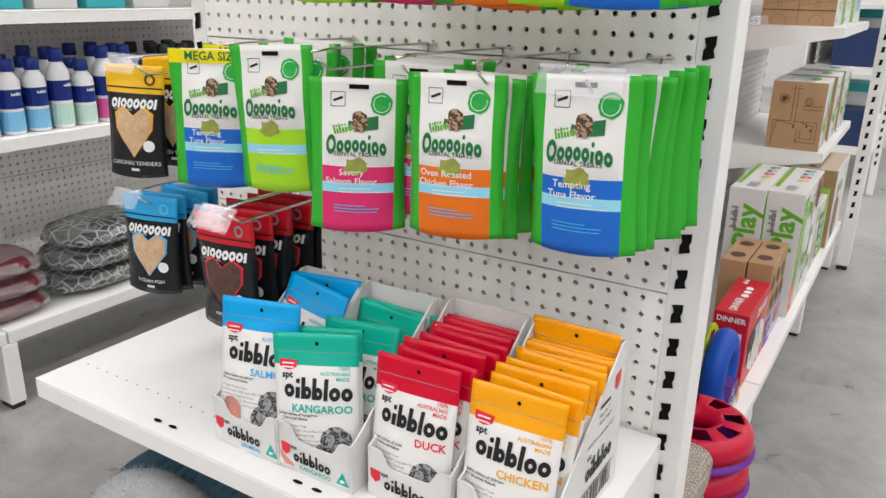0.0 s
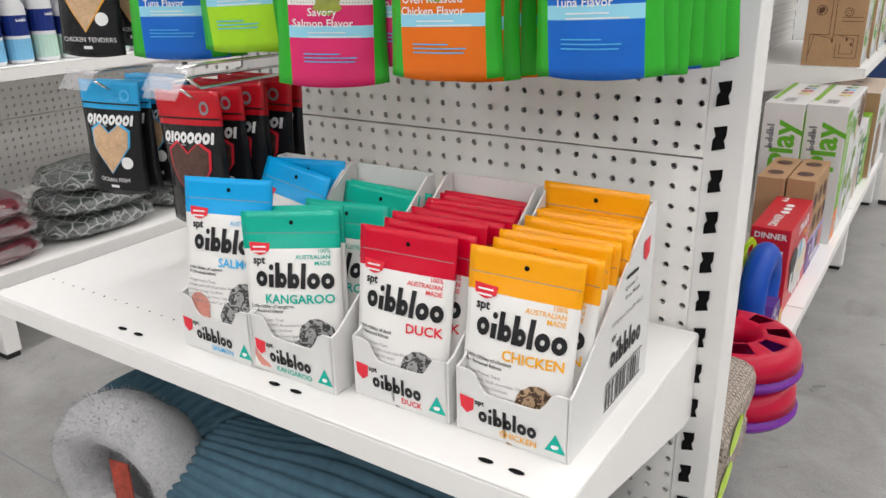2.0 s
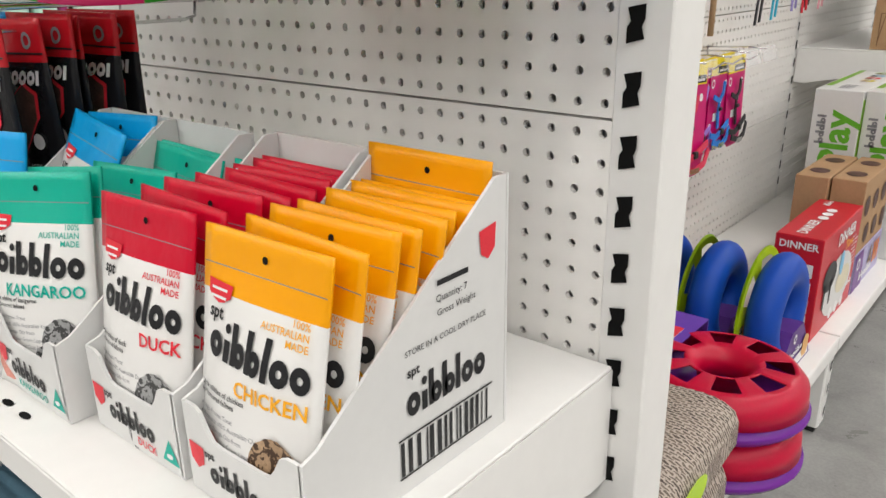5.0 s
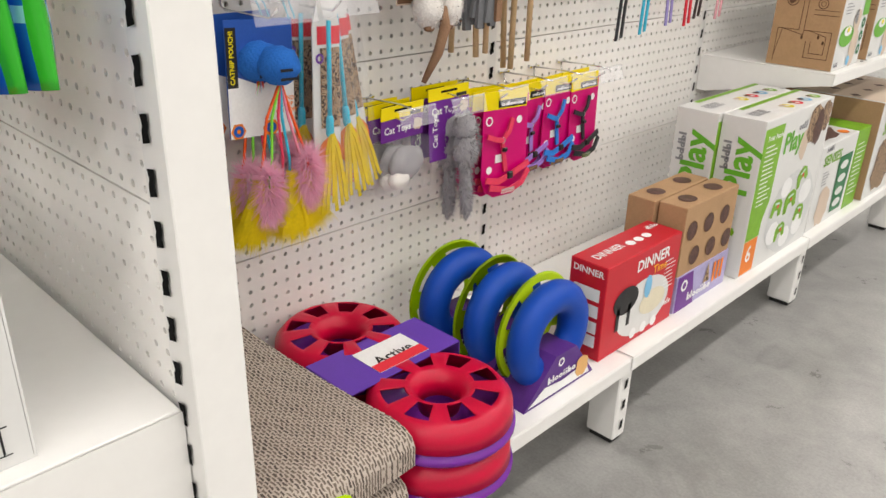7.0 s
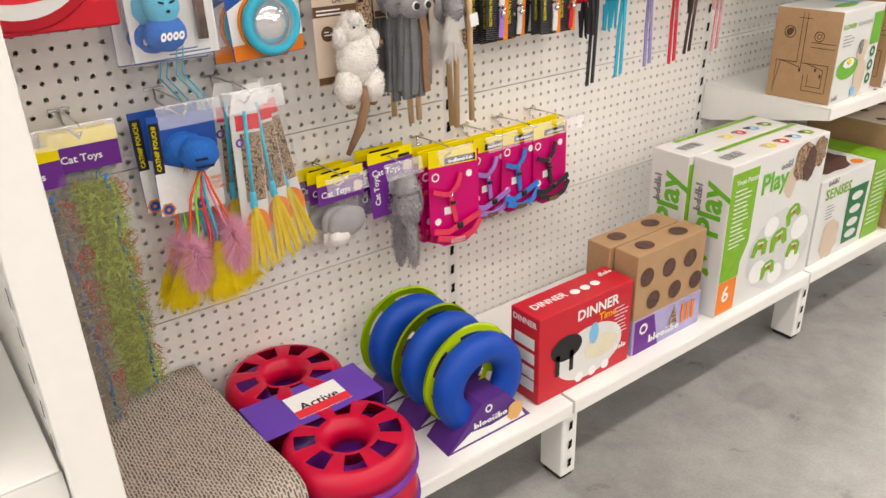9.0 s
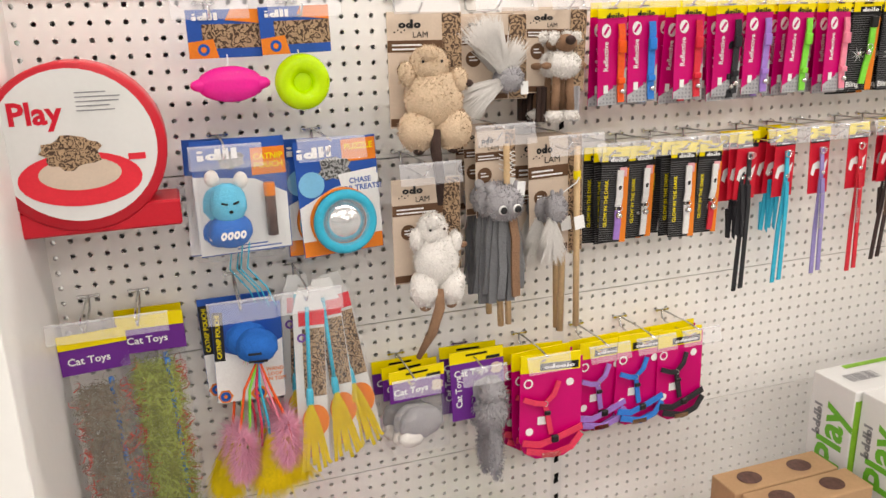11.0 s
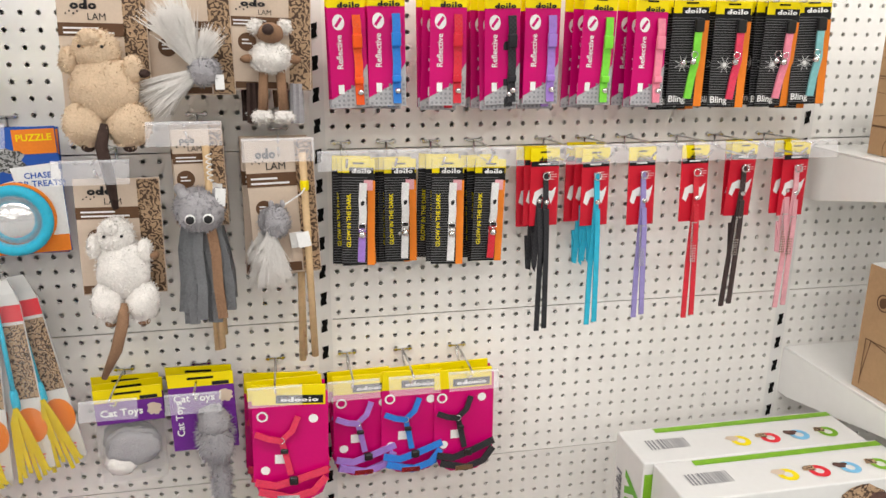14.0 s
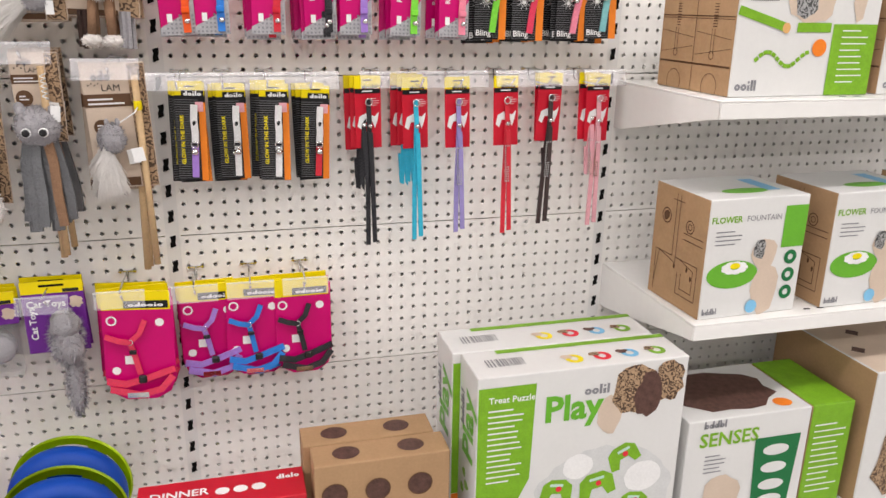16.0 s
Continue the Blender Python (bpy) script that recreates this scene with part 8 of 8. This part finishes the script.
def fountain_box(m):
    w, d, h = 0.213, 0.172, 0.229
    th = product_box(m, w, d, h, CARTON_WHITE, "white flower fountain box with a brown pipe-print end", "flower fountain boxes")
    part("end_skin", box(-w / 2 - 0.0016, -w / 2 - 0.0006, 0.001, d - 0.001, 0.001, h - 0.001), BROWN_CARD, th, "brown card end")
    part("pipe_print", pipe_art(d, h), BROWN_INK, th, "brown line drawing of pipes").matrix_basis = pose(-w / 2 - 0.0024, d, 0, 0, 0, -90)
    part("lettering", text(bmesh.new(), "FLOWER", -0.07, 0.19, 0.0165, -0.001, bold=0.02), LIME_PRINT, th)
    part("lettering", text(bmesh.new(), "FOUNTAIN", 0.01, 0.19, 0.015, -0.001), GREY_INK, th)
    part("small_print", lines(bmesh.new(), -0.06, 0.168, 0.06, 4, 0.008, 0.002, -0.001), GREY_INK, th)
    part("bowl_print", ell(bmesh.new(), -0.045, 0.085, 0.055, 0.027, -0.001, 28), GREEN_INK, th, "green bowl print")
    b = bmesh.new()
    for k in range(9):
        a = k * 40
        ell(b, -0.042 + 0.019 * math.cos(radians(a)), 0.098 + 0.008 * math.sin(radians(a)), 0.011, 0.005, -0.0015 - 0.0001 * k, 10)
    part("petals", b, WHITE_INK, th, "white petals")
    part("flower_eye", ell(bmesh.new(), -0.042, 0.102, 0.011, 0.006, -0.0028), YELLOW_INK, th)
    b = bmesh.new()
    ell(b, 0.03, 0.05, 0.03, 0.05, -0.0012, 14, 0.1)
    ell(b, 0.02, 0.12, 0.028, 0.03, -0.0014, 14, 0.1)
    part("fur_print", b, KRAFT, th, "pale furry print")
    part("fur_print", ell(bmesh.new(), 0.008, 0.13, 0.013, 0.02, -0.002, 12, 0.15), TABBY_GREY, th)
    part("green_block", rect(bmesh.new(), 0.08, 0.17, 0.05, 0.08, -0.001), GREEN_INK, th)
    for z in (0.11, 0.075, 0.04):
        part("roundel", ring_flat(bmesh.new(), 0.08, z, 0.006, 0.014, -0.001), DGREEN_INK, th)
    part("badge", ell(bmesh.new(), 0.005, 0.018, 0.013, 0.013, -0.0022), LIGHT_BLUE, th)
    part("maker", word(bmesh.new(), -0.085, 0.015, 0.032, 0.012, 5, -0.001, seed=3), GREY_INK, th)
    part("top_bowl", ell(bmesh.new(), 0.0, 0.05, 0.05, 0.018), GREEN_INK, th).matrix_basis = pose(0, 0, h + 0.0009, -90, 0, 0)
    part("top_blue", rect(bmesh.new(), 0.06, 0.09, 0.03, 0.09), LIGHT_BLUE, th).matrix_basis = pose(0, 0, h + 0.0009, -90, 0, 0)
    return th


fb = fountain_box(facing_aisle(0.352, 1.94, 0.6525, 0, 2))
for y, yw in ((2.21, 1), (2.472, 0)):
    copy_thing(fb, facing_aisle(0.352, y, 0.6525, 0, yw))


def crate_art(w, h):
    """Line drawing of boards and little pipes."""
    b = bmesh.new()
    for z, t in ((0.23, 0.0035), (0.62, 0.002), (0.6, 0.001), (0.985, 0.002)):
        rect(b, w / 2, h * z, w * 0.98, t)
    rect(b, w * 0.5, h * 0.5, 0.0015, h * 0.98)
    for x0 in (0.0, 0.5):
        for z0, a in ((0.78, 5), (0.47, -6), (0.34, 8), (0.88, -4)):
            rect(b, w * (x0 + 0.25), h * z0, w * 0.46, 0.0009, 0, a)
        cx = w * (x0 + 0.24)
        for dx in (-0.004, 0.004):
            rect(b, cx + dx + 0.006, h * 0.83, 0.0012, h * 0.17)
            rect(b, cx + dx, h * 0.42, 0.0012, h * 0.2)
        for k in range(9):
            rect(b, cx + 0.003, h * (0.54 + 0.022 * k), 0.0125, 0.0016)
        ring_flat(b, cx + 0.006, h * 0.93, 0.006, 0.0072)
        ring_flat(b, cx, h * 0.31, 0.006, 0.0072)
        ring_flat(b, w * (x0 + 0.25), h * 0.06, 0.022, 0.0232)
    return b


def circuit_box(m):
    w, d, h = 0.293, 0.228, 0.215
    th = product_box(m, w, d, h, CARTON_WHITE, "white and green toy circuit box with brown crate-print end", "toy circuit boxes")
    part("end_skin", box(-w / 2 - 0.0016, -w / 2 - 0.0006, 0.001, d - 0.001, 0.001, h - 0.001), BROWN_CARD, th, "brown card end")
    part("crate_print", crate_art(d, h), BROWN_INK, th, "brown line drawing of planks").matrix_basis = pose(-w / 2 - 0.0024, d, 0, 0, 0, -90)
    part("small_print", lines(bmesh.new(), -0.09, 0.195, 0.07, 5, 0.0085, 0.0022, -0.001), GREY_INK, th)
    part("fur_print", ell(bmesh.new(), 0.0, 0.165, 0.05, 0.042, -0.001, 20, 0.08), KRAFT, th, "pale furry print")
    part("fur_print", ell(bmesh.new(), -0.012, 0.158, 0.024, 0.026, -0.0014, 16, 0.12), TABBY_GREY, th)
    b = bmesh.new()
    for q in range(5):
        rect(b, -0.135 + 0.019 * q, 0.142 - 0.0055 * q, 0.021, 0.015, -0.0012 - 0.0001 * q, -16)
    part("track_print", b, LIME_PRINT, th, "green track print")
    part("track_end", ell(bmesh.new(), -0.048, 0.116, 0.008, 0.009, -0.0022), ORANGE_C, th)
    part("track_bar", rect(bmesh.new(), 0.01, 0.117, 0.07, 0.016, -0.0013), LIME_PRINT, th)
    b = bmesh.new()
    for q in range(13):
        rect(b, -0.1 + 0.0085 * q, 0.064 + 0.012 * math.sin(q * 0.62), 0.0085, 0.007, -0.0012, 38 * math.cos(q * 0.62))
    part("chain_print", b, LIME_PRINT, th, "green chain print")
    part("badge", ell(bmesh.new(), 0.026, 0.083, 0.015, 0.015, -0.0015), ORANGE_INK, th)
    part("maker", word(bmesh.new(), -0.115, 0.02, 0.044, 0.018, 5, -0.001, marks="ooill"), GREY_INK, th)
    part("side_block", rect(bmesh.new(), 0.097, 0.062, 0.094, 0.122, -0.0011), LIME_PRINT, th, "green text panel")
    part("side_print", lines(bmesh.new(), 0.1, 0.112, 0.06, 9, 0.011, 0.002, -0.0015), WHITE_INK, th)
    part("side_picture", ell(bmesh.new(), 0.1, 0.158, 0.014, 0.03, -0.0012, 14, 0.15), KRAFT, th)
    return th


cb = circuit_box(facing_aisle(0.335, 1.998, 1.0585, 0, 1))
copy_thing(cb, facing_aisle(0.33, 2.315, 1.0585, 0, 0))
th = product_box(facing_aisle(0.335, 2.57, 1.0585), 0.2, 0.2, 0.215, CARTON_WHITE, "white printed carton beside the toy circuit boxes")
part("print", rect(bmesh.new(), -0.02, 0.1, 0.12, 0.12, -0.001), LIGHT_BLUE, th, "pale blue panel")


# ---- gondola beyond the far end ----
def far_bay():
    th = thing("gondola_shelving", pose(0.0, 4.3, 0), "white steel gondola farther down the aisle", "shelving")
    for k in range(2):
        panels_on(th, pose(0, 0.9 * k, 0, 0, 0, 90), 0.26, 4)
    part("back_skin", box(-0.06, -0.05, 0, 1.8, 0.1, 1.46), WHITE_STEEL, th)
    for y in (0.0, 0.9, 1.8):
        part("post", box(0.36, 0.4, y - 0.02, y + 0.02, 0.0, 0.25, 0.002), WHITE_STEEL, th)
    part("end_post", box(0.41, 0.45, -0.03, 0.01, 0.0, 1.46, 0.002), WHITE_STEEL, th)
    slot_parts(th, pose(0.43, -0.031, 0), 0.2, 1.4, 0.026, 0.014)
    for k in range(2):
        for z in (0.27, 0.75, 1.15):
            shelf_unit(pose(0, 4.303 + 0.9 * k, z, 0, 0, 90), 0.894, 0.4, "white steel shelf farther down the aisle", 0.034, False, 0.05)
    for z in (0.2705, 0.7505):
        for k in range(5):
            carton(facing_aisle(0.2, 4.5 + 0.33 * k, z), 0.28, 0.24, 0.22 + 0.05 * (k % 3), (NAVY_C, CARTON_WHITE, TEAL_C)[k % 3], "carton standing on a far gondola shelf")


far_bay()
